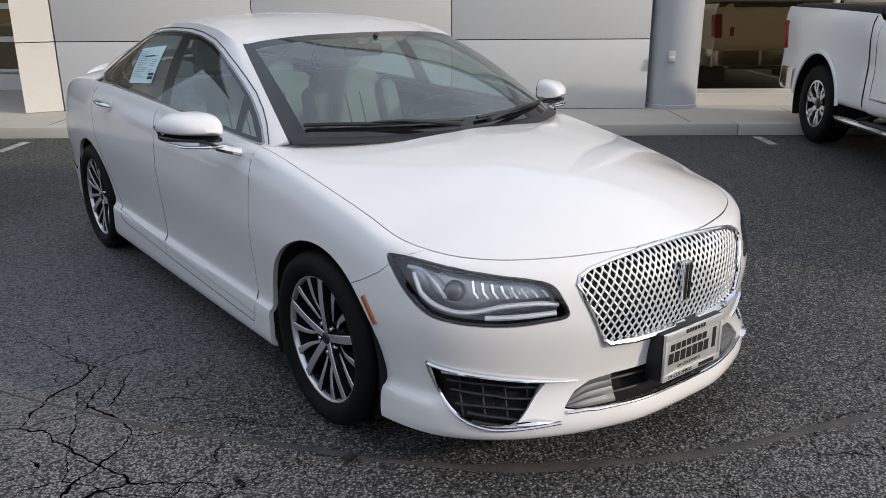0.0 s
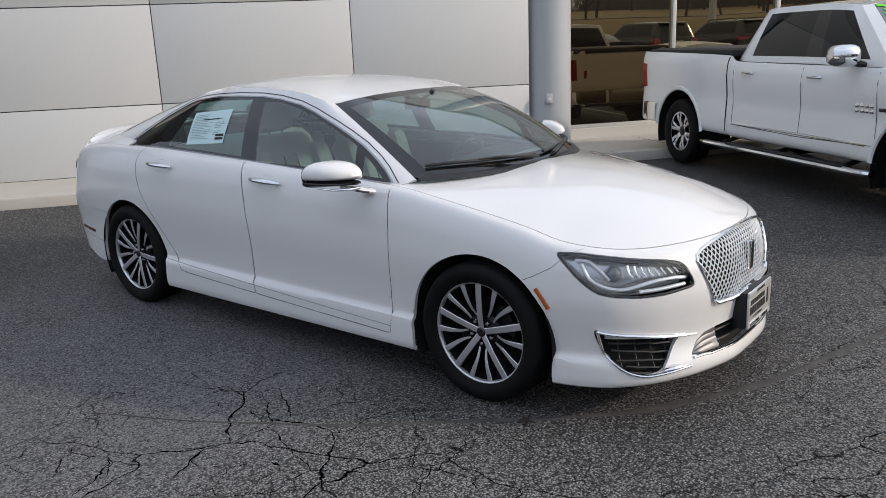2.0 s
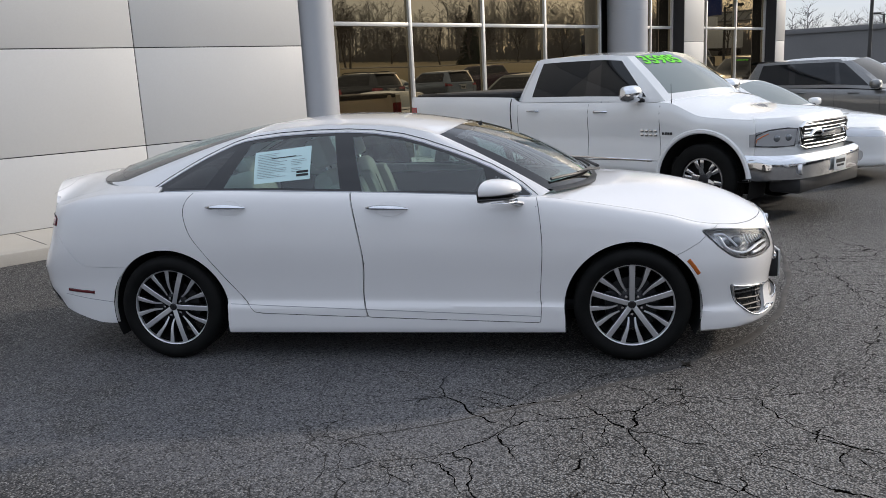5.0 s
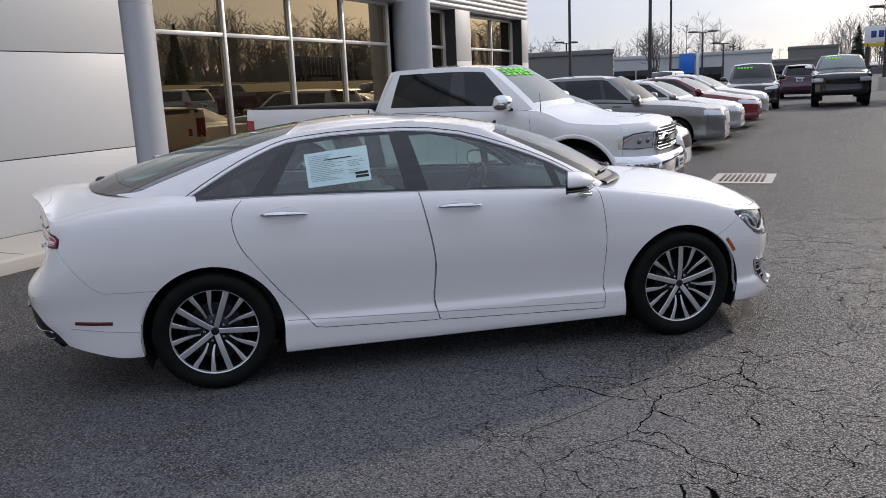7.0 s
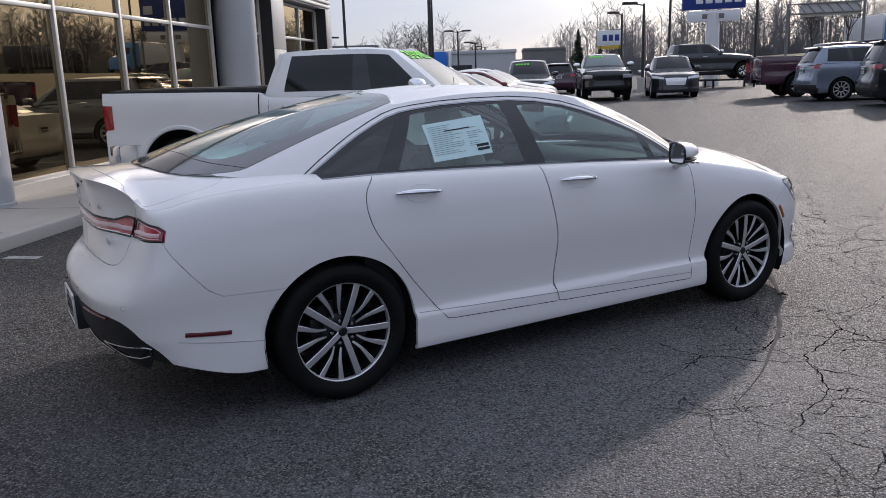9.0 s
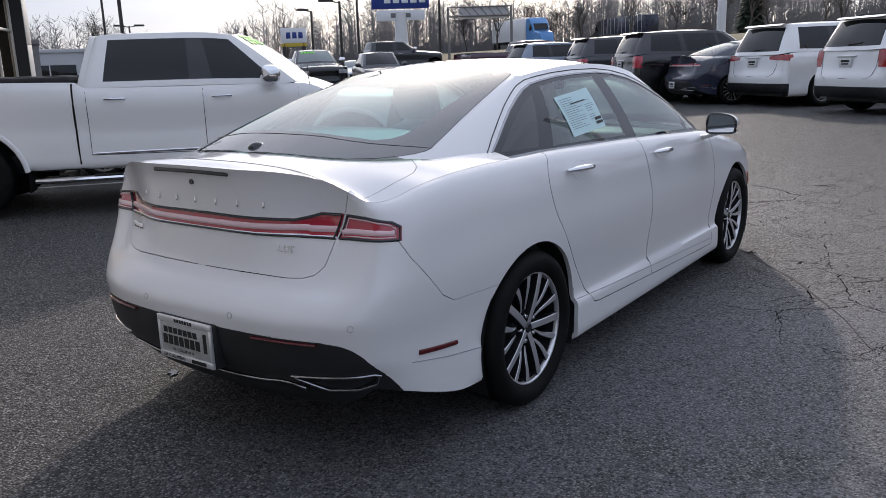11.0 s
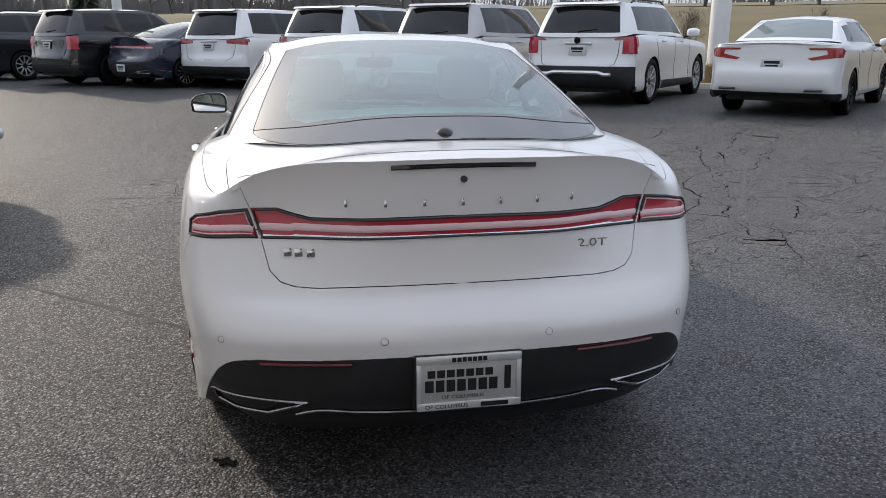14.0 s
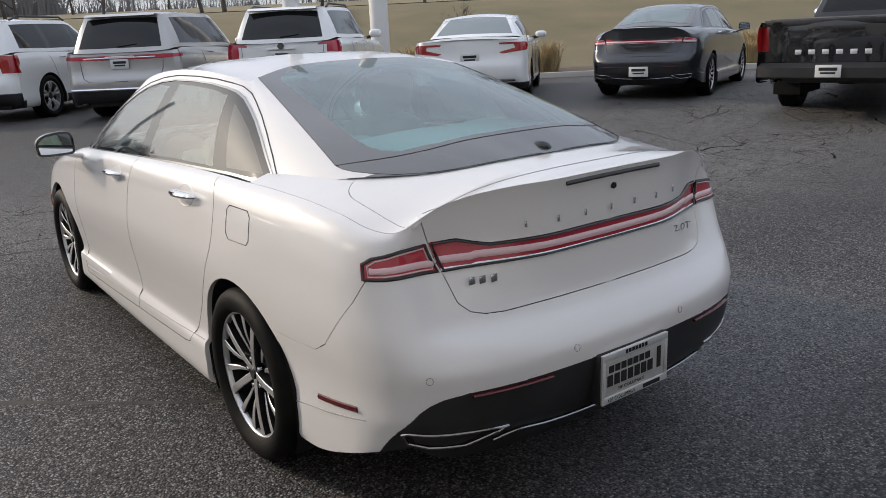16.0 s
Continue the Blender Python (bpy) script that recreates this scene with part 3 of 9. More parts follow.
def straw_mesh(seed):
    r = random.Random(seed)
    b = bmesh.new()
    for _ in range(420):
        a, l, s = r.uniform(0, 6.283), r.uniform(0.35, 0.85), r.uniform(0.15, 0.65)
        p0 = Vector((r.uniform(-0.12, 0.12), r.uniform(-0.12, 0.12), 0))
        d = Vector((math.cos(a), math.sin(a), 0))
        side = Vector((-d.y, d.x, 0)) * 0.006
        p1 = p0 + d * l * s * 0.4 + Vector((0, 0, l * 0.65))
        p2 = p0 + d * l * s + Vector((0, 0, l * (0.95 - s * 0.3)))
        q = [b.verts.new(p) for p in (p0 - side, p0 + side, p1 + side, p1 - side, p2)]
        b.faces.new(q[:4])
        b.faces.new((q[3], q[2], q[4]))
    return mesh_of("blades", b, STRAW)


straws = [straw_mesh(k) for k in range(3)]
rnd = random.Random(7)
for k in range(34):
    u, n = rnd.uniform(-9, 9), rnd.uniform(15.1, 17.0)
    p = un(u, n)
    g = new("ornamental_grass", straws[k % 3])
    sc = rnd.uniform(0.8, 1.35)
    g.matrix_world = Matrix.Translation((p.x, p.y, ground_z(p.x, p.y) + 0.06)) @ Matrix.Rotation(rnd.uniform(0, 6), 4, "Z") @ Matrix.Diagonal((sc, sc, sc, 1))
    tagged(g, "dry straw-coloured ornamental grass clump", "grass", "ornamental grasses")


def bare_tree(seed, height=9.0, spread=0.55, depth=5, trunk=0.16):
    """Tapered trunk and limbs, and a crown of fine twigs, as two meshes."""
    r = random.Random(seed)
    wood, fine = bmesh.new(), bmesh.new()

    def limb(p, d, l, w, k):
        pts, rad = [p], [w]
        n = 4
        for i in range(n):
            d = (d + Vector((r.gauss(0, 0.10), r.gauss(0, 0.10), r.gauss(0.02, 0.06)))).normalized()
            p = p + d * (l / n)
            pts.append(p)
            rad.append(w * (1 - 0.5 * (i + 1) / n))
        tube(wood if k < 3 else fine, pts, rad, 6 if k < 2 else 4 if k < 3 else 3)
        if k == depth - 1:
            # the outermost twigs are single thin slivers
            for i in range(9):
                q = pts[r.randint(1, n)]
                a = Vector((r.gauss(0, 0.55), r.gauss(0, 0.55), r.gauss(0.35, 0.4))) + d
                a.normalize()
                s = a.orthogonal().normalized() * max(0.006, w * 0.22)
                e = q + a * l * r.uniform(0.3, 0.75)
                fine.faces.new([fine.verts.new(v) for v in (q - s, q + s, e)])
            return
        m = r.randint(3, 5) if k else r.randint(6, 8)
        for i in range(m):
            t = r.uniform(0.35, 1.0)
            j = min(n, max(1, int(t * n + 0.5)))
            a = r.uniform(0, 6.283)
            o = d.orthogonal().normalized()
            side = (Matrix.Rotation(a, 3, d) @ o)
            nd = (d * r.uniform(0.5, 1.0) + side * spread * r.uniform(0.8, 1.6) + Vector((0, 0, 0.25))).normalized()
            limb(pts[j], nd, l * r.uniform(0.52, 0.74), rad[j] * r.uniform(0.45, 0.7), k + 1)
    limb(Vector((0, 0, -0.2)), Vector((0, 0, 1)), height * 0.36, trunk, 0)
    return mesh_of("trunk", wood, BARK), mesh_of("crown", fine, TWIG)


tree_kinds = [bare_tree(11, 9.0), bare_tree(23, 10.0, 0.5), bare_tree(37, 8.0, 0.65), bare_tree(51, 11.0, 0.45)]


def plant(kind, x, y, s, z=None, label="leafless grey winter tree with fine twigs", group="bare trees"):
    t = thing("tree", label, "tree", Matrix.Translation((x, y, ground_z(x, y) if z is None else z)) @ Matrix.Rotation(rnd.uniform(0, 6.28), 4, "Z") @ Matrix.Diagonal((s, s, s, 1)), group)
    for nm, me in zip(("trunk", "crown"), tree_kinds[kind]):
        o = new(nm, me)
        o.parent = t
    return t


def spruce(x, y, h, label):
    t = thing("spruce", label, "tree", Matrix.Translation((x, y, ground_z(x, y))))
    b = bmesh.new()
    rod(b, (0, 0, -0.1), (0, 0, h), h * 0.02, h * 0.003, 8)
    part("trunk", b, BARK, t)
    b = bmesh.new()
    r = random.Random(int(x * 10))
    for k in range(1100):
        z = h * (0.06 + 0.93 * r.random() ** 1.3)
        rr = (h - z) * 0.30 * r.uniform(0.55, 1.08)
        a = r.uniform(0, 6.283)
        d = Vector((math.cos(a), math.sin(a), 0))
        s = Vector((-d.y, d.x, 0)) * 0.16 * h / 6
        p0, p1 = d * rr * 0.25 + Vector((0, 0, z)), d * rr + Vector((0, 0, z - rr * 0.35))
        q = [b.verts.new(p) for p in (p0, p1 - s + Vector((0, 0, 0.05)), p1 + d * 0.1, p1 + s)]
        b.faces.new(q)
    part("crown", b, NEEDLE, t)
    return t


spruce(100.3, 118.0, 9.0, "dark green spruce beside the road")
spruce(78.0, 20.0, 7.0, "dark green spruce at the field")

# ---- body shells and cutting ----
from mathutils.bvhtree import BVHTree
from functools import lru_cache


class Frame2:
    """A flat drawing board seen along 'way': a = p . e, b = p . f."""

    def __init__(self, e, way, f=(0, 0, 1)):
        self.e, self.way, self.f = Vector(e).normalized(), Vector(way).normalized(), Vector(f)

    def two(self, p):
        return (p.dot(self.e), p.dot(self.f))

    def back(self, a, b, far=6.0):
        return self.e * a + self.f * b - self.way * far


SIDE = Frame2((1, 0, 0), (0, -1, 0))
FRONT = Frame2((0, 1, 0), (-1, 0, 0))
REAR = Frame2((0, 1, 0), (1, 0, 0))
ABOVE = Frame2((1, 0, 0), (0, 0, -1), (0, 1, 0))
LAMP = Frame2((0.7726, -0.6349, 0), (-0.6349, -0.7726, 0))
FOG = Frame2((0.5491, -0.8357, 0), (-0.8357, -0.5491, 0))


def inside(poly, a, b):
    r = False
    j = len(poly) - 1
    for i in range(len(poly)):
        (x0, y0), (x1, y1) = poly[i], poly[j]
        if (y0 > b) != (y1 > b) and a < (x1 - x0) * (b - y0) / (y1 - y0) + x0:
            r = not r
        j = i
    return r


def take(bm, faces):
    """Moves faces into a bmesh of their own."""
    out = bmesh.new()
    m = {}
    for f in faces:
        vs = []
        for v in f.verts:
            if v not in m:
                m[v] = out.verts.new(v.co)
            vs.append(m[v])
        out.faces.new(vs)
    bmesh.ops.delete(bm, geom=faces, context="FACES")
    out.normal_update()
    return out


def cut(bm, poly, fr, near, extract=True):
    """Cuts the outline poly, drawn on the board fr, into the faces that near() accepts, and takes out what lies inside."""
    xs_, zs_ = [p[0] for p in poly], [p[1] for p in poly]
    lo, hi = (min(xs_) - 0.01, min(zs_) - 0.01), (max(xs_) + 0.01, max(zs_) + 0.01)

    def bounds(f):
        q = [fr.two(v.co) for v in f.verts]
        return min(p[0] for p in q), min(p[1] for p in q), max(p[0] for p in q), max(p[1] for p in q)
    cand = [f for f in bm.faces if near(f)]
    cand = [f for f in cand if (lambda b: b[0] < hi[0] and b[2] > lo[0] and b[1] < hi[1] and b[3] > lo[1])(bounds(f))]
    for i in range(len(poly)):
        (a0, b0), (a1, b1) = poly[i], poly[(i + 1) % len(poly)]
        if abs(a0 - a1) + abs(b0 - b1) < 1e-5:
            continue
        l0, l1, h0, h1 = min(a0, a1) - 1e-4, min(b0, b1) - 1e-4, max(a0, a1) + 1e-4, max(b0, b1) + 1e-4
        sel = [f for f in cand if (lambda b: b[0] <= h0 and b[2] >= l0 and b[1] <= h1 and b[3] >= l1)(bounds(f))]
        if not sel:
            continue
        p0 = fr.e * a0 + fr.f * b0
        d = fr.e * (a1 - a0) + fr.f * (b1 - b0)
        no = d.cross(fr.way).normalized()
        ch = set(sel)
        geom = list({v for f in sel for v in f.verts}) + list({e for f in sel for e in f.edges}) + sel
        # the board's axes need not be square to one another in space, so slide the plane along 'way'
        r = bmesh.ops.bisect_plane(bm, geom=geom, dist=1e-5, plane_co=p0, plane_no=no)
        newf = [g for g in r["geom"] if isinstance(g, bmesh.types.BMFace)]
        cand = [f for f in cand if f not in ch] + newf
    if not extract:
        return None
    ins = []
    for f in bm.faces:
        c = f.calc_center_median()
        a, b = fr.two(c)
        if lo[0] < a < hi[0] and lo[1] < b < hi[1] and near(f) and inside(poly, a, b):
            ins.append(f)
    return take(bm, ins)


def rim(bm, depth=0.015, shrink=0.002):
    """Draws the open edges of a panel in a little and folds them inwards."""
    bm.normal_update()
    edges = [e for e in bm.edges if len(e.link_faces) == 1]
    move, nor = {}, {}
    for e in edges:
        f = e.link_faces[0]
        c = f.calc_center_median()
        d = (e.verts[1].co - e.verts[0].co).normalized()
        w = f.normal.cross(d)
        if w.dot(c - e.verts[0].co) < 0:
            w = -w
        for v in e.verts:
            move[v] = move.get(v, Vector()) + w
            nor[v] = v.normal.copy()
    for v, w in move.items():
        if w.length > 1e-6 and abs(v.co.y) > 1e-4:
            v.co += w.normalized() * shrink
    edges = [e for e in edges if not (abs(e.verts[0].co.y) < 1e-4 and abs(e.verts[1].co.y) < 1e-4)]
    if depth:
        r = bmesh.ops.extrude_edge_only(bm, edges=edges)
        old = {tuple(round(c, 6) for c in v.co): n for v, n in nor.items()}
        for v in r["geom"]:
            if isinstance(v, bmesh.types.BMVert):
                n = old.get(tuple(round(c, 6) for c in v.co))
                if n is not None:
                    v.co -= n * depth
    return bm


def mirrored(bm):
    out = bm.copy()
    for v in out.verts:
        v.co.y = -v.co.y
    bmesh.ops.reverse_faces(out, faces=out.faces)
    return out


def joined(a, b):
    """b's geometry added to a."""
    m = {v: a.verts.new(v.co) for v in b.verts}
    for f in b.faces:
        try:
            a.faces.new([m[v] for v in f.verts])
        except ValueError:
            pass
    b.free()
    return a


def whole(bm):
    """A half body and its mirror image, welded along the middle."""
    joined(bm, mirrored(bm))
    bmesh.ops.remove_doubles(bm, verts=[v for v in bm.verts if abs(v.co.y) < 2e-3], dist=2e-3)
    return bm


def offset_copy(bm, d):
    out = bm.copy()
    out.normal_update()
    mv = [(v, v.normal.copy()) for v in out.verts]
    for v, n in mv:
        v.co += n * d
    return out


class Surface:
    """Finds points on a shell."""

    def __init__(self, bm):
        self.tree = BVHTree.FromBMesh(bm)

    def at(self, fr, a, b, lift=0.0):
        # solve for the point with these board coordinates
        p, n, i, d = self.tree.ray_cast(fr.back(a, b), fr.way)
        if p is None:
            p, n, i, d = self.tree.find_nearest(fr.back(a, b, 1.0))
        if n.dot(fr.way) > 0:
            n = -n
        return p + n * lift, n

    def line(self, fr, pts, lift=0.0, closed=False, step=0.03):
        out = []
        k = len(pts)
        for i in range(k if closed else k - 1):
            (a0, b0), (a1, b1) = pts[i], pts[(i + 1) % k]
            m = max(1, int(math.hypot(a1 - a0, b1 - b0) / step))
            for j in range(m):
                t = j / m
                out.append(self.at(fr, a0 + (a1 - a0) * t, b0 + (b1 - b0) * t, lift)[0])
        if not closed:
            out.append(self.at(fr, *pts[-1], lift)[0])
        return out


def rounded(pts, n=60, closed=True):
    """A smooth outline through 2D points."""
    if closed:
        p = pts + pts[:3]
        s = spline(pts[-2:] + p, 12 * len(p))
        # keep one turn
        q = []
        m = len(pts)
        ext = [np.array(v, float) for v in pts]
        for i in range(m):
            p0, p1, p2, p3 = ext[i - 1], ext[i], ext[(i + 1) % m], ext[(i + 2) % m]
            for t in np.linspace(0, 1, max(2, n // m), endpoint=False):
                q.append(tuple(0.5 * (2 * p1 + (p2 - p0) * t + (2 * p0 - 5 * p1 + 4 * p2 - p3) * t * t + (3 * p1 - p0 - 3 * p2 + p3) * t ** 3)))
        return q
    return [tuple(p) for p in spline(pts, n)]


def inset_poly(poly, d):
    """A closed 2D outline drawn in by d."""
    m = len(poly)
    area = sum(poly[i][0] * poly[(i + 1) % m][1] - poly[(i + 1) % m][0] * poly[i][1] for i in range(m))
    s = 1 if area > 0 else -1
    out = []
    for i in range(m):
        p0, p1, p2 = (np.array(poly[k % m], float) for k in (i - 1, i, i + 1))
        n0 = np.array([-(p1 - p0)[1], (p1 - p0)[0]])
        n1 = np.array([-(p2 - p1)[1], (p2 - p1)[0]])
        n0, n1 = n0 / (np.linalg.norm(n0) + 1e-9), n1 / (np.linalg.norm(n1) + 1e-9)
        b = n0 + n1
        b = b / (np.linalg.norm(b) + 1e-9)
        c = max(0.45, float(b @ n0))
        out.append(tuple(p1 + s * b * d / c))
    return out


def lower_body(outline, levels, ztop, zrear, nper=170, nlev=44, ref=1.005, low=0.17, rise=None, flat=None, shape=None):
    """Half of a body below its windows. outline: half plan from nose to tail; levels: (z, inset) at nose, side and tail, from the sill up."""
    o = spline(outline, nper)
    rows = []
    for i in range(nper):
        a, b = o[max(0, i - 1)], o[min(nper - 1, i + 1)]
        t = (b - a) / np.linalg.norm(b - a)
        nx, ny = -t[1], t[0]
        if i == 0:
            nx, ny = 1.0, 0.0
        if i == nper - 1:
            nx, ny = -1.0, 0.0
        if ny < 0:
            nx, ny = -nx, -ny
        front_half = o[i][0] > (o[0][0] + o[-1][0]) / 2
        wf, wr = (max(nx, 0) ** 2, 0.0) if front_half else (0.0, max(-nx, 0) ** 2)
        ws = max(0.0, 1 - wf - wr)
        x, y = o[i]
        col = []
        for (zf, f), (zs, s), (zr, r) in levels:
            zs2 = low + (zs - low) * (ztop(x) - low) / (ref - low)
            k = (zr - low) / (levels[-1][2][0] - low)
            zr2 = low + (zr - low) + k ** 4 * (zrear(y) - levels[-1][2][0])
            if flat is not None and zs < 0.45:
                s = s + (0.020 - s) * flat(x)
            z = wf * zf + ws * zs2 + wr * zr2
            d = wf * f + ws * s + wr * r
            if rise is not None and z < 0.5:
                z += rise(x) * min(1.0, 1.6 * ws) * (0.5 - z) / (0.5 - low)
            col.append((x - nx * d, max(0.0, y - ny * d) if 0 < i < nper - 1 else 0.0, z))
        if shape is not None:
            col = [shape(*p) for p in col]
        rows.append(spline(col, nlev))
    return rows

# ---- the white sedan ----
OUTLINE = [(2.388, 0), (2.38, 0.2), (2.335, 0.38), (2.28, 0.52), (2.19, 0.67), (2.07, 0.79), (1.93, 0.862), (1.75, 0.898), (1.425, 0.914), (0.9, 0.92), (0, 0.922), (-0.9, 0.92),
           (-1.425, 0.918), (-1.8, 0.903), (-2.05, 0.878), (-2.21, 0.844), (-2.33, 0.778), (-2.405, 0.67), (-2.463, 0.485), (-2.492, 0.25), (-2.50, 0)]
LEVELS = [((0.165, 0.05), (0.170, 0.030), (0.23, 0.16)), ((0.19, 0.004), (0.192, 0.004), (0.27, 0.125)), ((0.235, 0.0), (0.285, 0.002), (0.33, 0.065)),
          ((0.30, 0.03), (0.338, 0.005), (0.40, 0.025)), ((0.36, 0.042), (0.372, 0.026), (0.47, 0.010)), ((0.43, 0.034), (0.50, 0.017), (0.54, 0.002)),
          ((0.50, 0.024), (0.60, 0.005), (0.60, 0.0)), ((0.56, 0.022), (0.70, 0.0), (0.655, 0.035)), ((0.61, 0.03), (0.80, 0.009), (0.71, 0.090)),
          ((0.66, 0.042), (0.88, 0.020), (0.80, 0.105)), ((0.705, 0.060), (0.945, 0.037), (0.94, 0.104)), ((0.738, 0.082), (0.988, 0.062), (1.06, 0.088)),
          ((0.760, 0.115), (1.005, 0.098), (1.112, 0.070))]


def sedan_ztop(x):
    return keys(-x, [(-2.2, 0.765), (-1.95, 0.785), (-1.82, 0.80), (-1.65, 0.845), (-1.4, 0.895), (-1.2, 0.93), (-0.95, 0.968), (-0.6, 0.990), (0.0, 1.022), (0.6, 1.045), (1.2, 1.062), (1.6, 1.062), (1.85, 1.054), (2.05, 1.034), (2.2, 1.004), (2.4, 0.980)])


def sedan_zrear(y):
    return keys(abs(y), [(0.0, 1.112), (0.35, 1.108), (0.5, 1.098), (0.60, 1.080), (0.68, 1.052), (0.75, 1.018), (0.81, 0.988), (0.85, 0.975)])


def sedan_corner(x, y, z):
    """The upper tail turns in early, ahead of its lamps."""
    if x < -1.9:
        x += 0.062 * smoothstep(0.70, 0.92, z) * smoothstep(0.25, 0.60, y) * (1 - smoothstep(0.62, 0.88, y))
    return x, y, z


def sedan_body(paint_mat, label, at, full=True, seats=None):
    car = thing("sedan", label, "car", at)
    rows = lower_body(OUTLINE, LEVELS, sedan_ztop, sedan_zrear, rise=lambda x: 0.06 * smoothstep(1.62, 1.80, -x) + 0.09 * smoothstep(1.88, 2.30, -x), flat=lambda x: smoothstep(1.55, 1.95, -x), shape=sedan_corner)
    low = bmesh.new()
    grid(low, rows)
    low.normal_update()
    # faces point outwards
    f = min(low.faces, key=lambda q: (q.calc_center_median() - Vector((0, 0.92, 0.6))).length)
    if f.normal.y < 0:
        bmesh.ops.reverse_faces(low, faces=low.faces)
    low.normal_update()
    surf = Surface(low)
    top = [Vector(r[-1]) for r in rows]
    per = [(p.x, p.y, p.z) for p in top]
    px = [p[0] for p in per][::-1]
    py = [p[1] for p in per][::-1]
    pz = [p[2] for p in per][::-1]

    def field(centre, full=2.3):
        def z(x, y):
            ye, ze, zc = max(1e-3, np.interp(x, px, py)), np.interp(x, px, pz), keys(x, centre)
            q = min(1.0, abs(y) / ye)
            return ze + (zc - ze) * (1 - q ** full)
        return z
    hood_z = field([(0.7, 1.03), (1.0, 1.022), (1.30, 1.008), (1.6, 0.982), (1.85, 0.938), (2.05, 0.878), (2.17, 0.825), (2.24, 0.787), (2.275, 0.760)], 2.0)
    deck_z = field([(-2.415, 1.112), (-2.36, 1.122), (-2.2, 1.126), (-2.05, 1.132), (-1.85, 1.15), (-1.6, 1.18), (-1.3, 1.2)])

    def fan(idx, spine0, spine1, zf, m=26):
        rows2 = []
        n = len(idx)
        for k, i in enumerate(idx):
            p = per[i]
            sx = spine0 + (spine1 - spine0) * (k / (n - 1)) ** 0.85
            row = []
            for j in range(m + 1):
                t = j / m
                x, y = p[0] + (sx - p[0]) * t, p[1] * (1 - t)
                row.append((x, y, p[2] if j == 0 else zf(x, y)))
            rows2.append(row)
        b = bmesh.new()
        grid(b, rows2)
        bmesh.ops.remove_doubles(b, verts=b.verts, dist=1e-5)
        b.normal_update()
        if sum(q.normal.z for q in b.faces) < 0:
            bmesh.ops.reverse_faces(b, faces=b.faces)
        b.normal_update()
        return b
    hood = fan([i for i in range(len(per)) if per[i][0] > 0.86], per[0][0], 1.02, hood_z, 30)
    deck = fan([i for i in range(len(per) - 1, -1, -1) if per[i][0] < -1.45], per[-1][0], -1.55, deck_z, 30)

    # greenhouse: base and roof-edge points in pairs, from the windscreen's middle to the rear window's
    A0 = [(1.25, 0, 1.0), (1.20, 0.38, 1.0), (1.09, 0.60, 1.0), (0.965, 0.742, 0.995), (0.86, 0.812, 0.968), (0.5, 0.822, 0.99), (0, 0.822, 1.018), (-0.6, 0.815, 1.04), (-1.2, 0.792, 1.055), (-1.56, 0.76, 1.05),
          (-1.84, 0.645, 1.105), (-2.04, 0.44, 1.126), (-2.12, 0.2, 1.127), (-2.14, 0, 1.128)]
    A1 = [(0.40, 0, 1.382), (0.385, 0.33, 1.376), (0.345, 0.52, 1.358), (0.295, 0.605, 1.343), (0.20, 0.622, 1.368), (0.02, 0.607, 1.402), (-0.25, 0.596, 1.421), (-0.55, 0.586, 1.418), (-0.80, 0.572, 1.398), (-0.93, 0.552, 1.382),
          (-0.93, 0.512, 1.392), (-0.87, 0.34, 1.424), (-0.845, 0.16, 1.434), (-0.84, 0, 1.436)]
    A0 = A0[:10] + [(x, y, deck_z(x, y) + 0.004) for x, y, z in A0[10:]]
    bow = [0.055, 0.05, 0.035, 0.012, 0.008, 0.018, 0.02, 0.02, 0.02, 0.012, 0.012, 0.03, 0.04, 0.042]
    seg = [10, 8, 6, 4, 8, 10, 12, 12, 10, 10, 10, 8, 8]
    ng = sum(seg) + 1
    par = np.concatenate([[k + j / seg[k] for j in range(seg[k])] for k in range(13)] + [[13.0]])
    dense0, dense1, denseb = (spline_at(c, par) for c in (A0, A1, [(b,) for b in bow]))
    mt = 22
    rows3 = []
    for i in range(ng):
        p, q = Vector(dense0[i]), Vector(dense1[i])
        a, b = Vector(dense0[max(0, i - 1)]), Vector(dense0[min(ng - 1, i + 1)])
        out = (q - p).cross(b - a).normalized()
        if out.dot((p + q) / 2 - Vector((-0.3, 0, 0.9))) < 0:
            out = -out
        if i in (0, ng - 1):
            out.y = 0
        rows3.append([p.lerp(q, j / mt) + out * (denseb[i][0] * 4 * (j / mt) * (1 - j / mt)) for j in range(mt + 1)])
    green = bmesh.new()
    gv = grid(green, rows3)
    green.normal_update()
    if max(green.faces, key=lambda q: q.calc_center_median().y).normal.y < 0:
        bmesh.ops.reverse_faces(green, faces=green.faces)
    green.normal_update()
    gsurf = Surface(green)
    # roof cap
    roof_c = [(-0.84, 1.436), (-0.7, 1.454), (-0.45, 1.467), (-0.15, 1.457), (0.1, 1.433), (0.28, 1.405), (0.40, 1.382)]
    rows4 = []
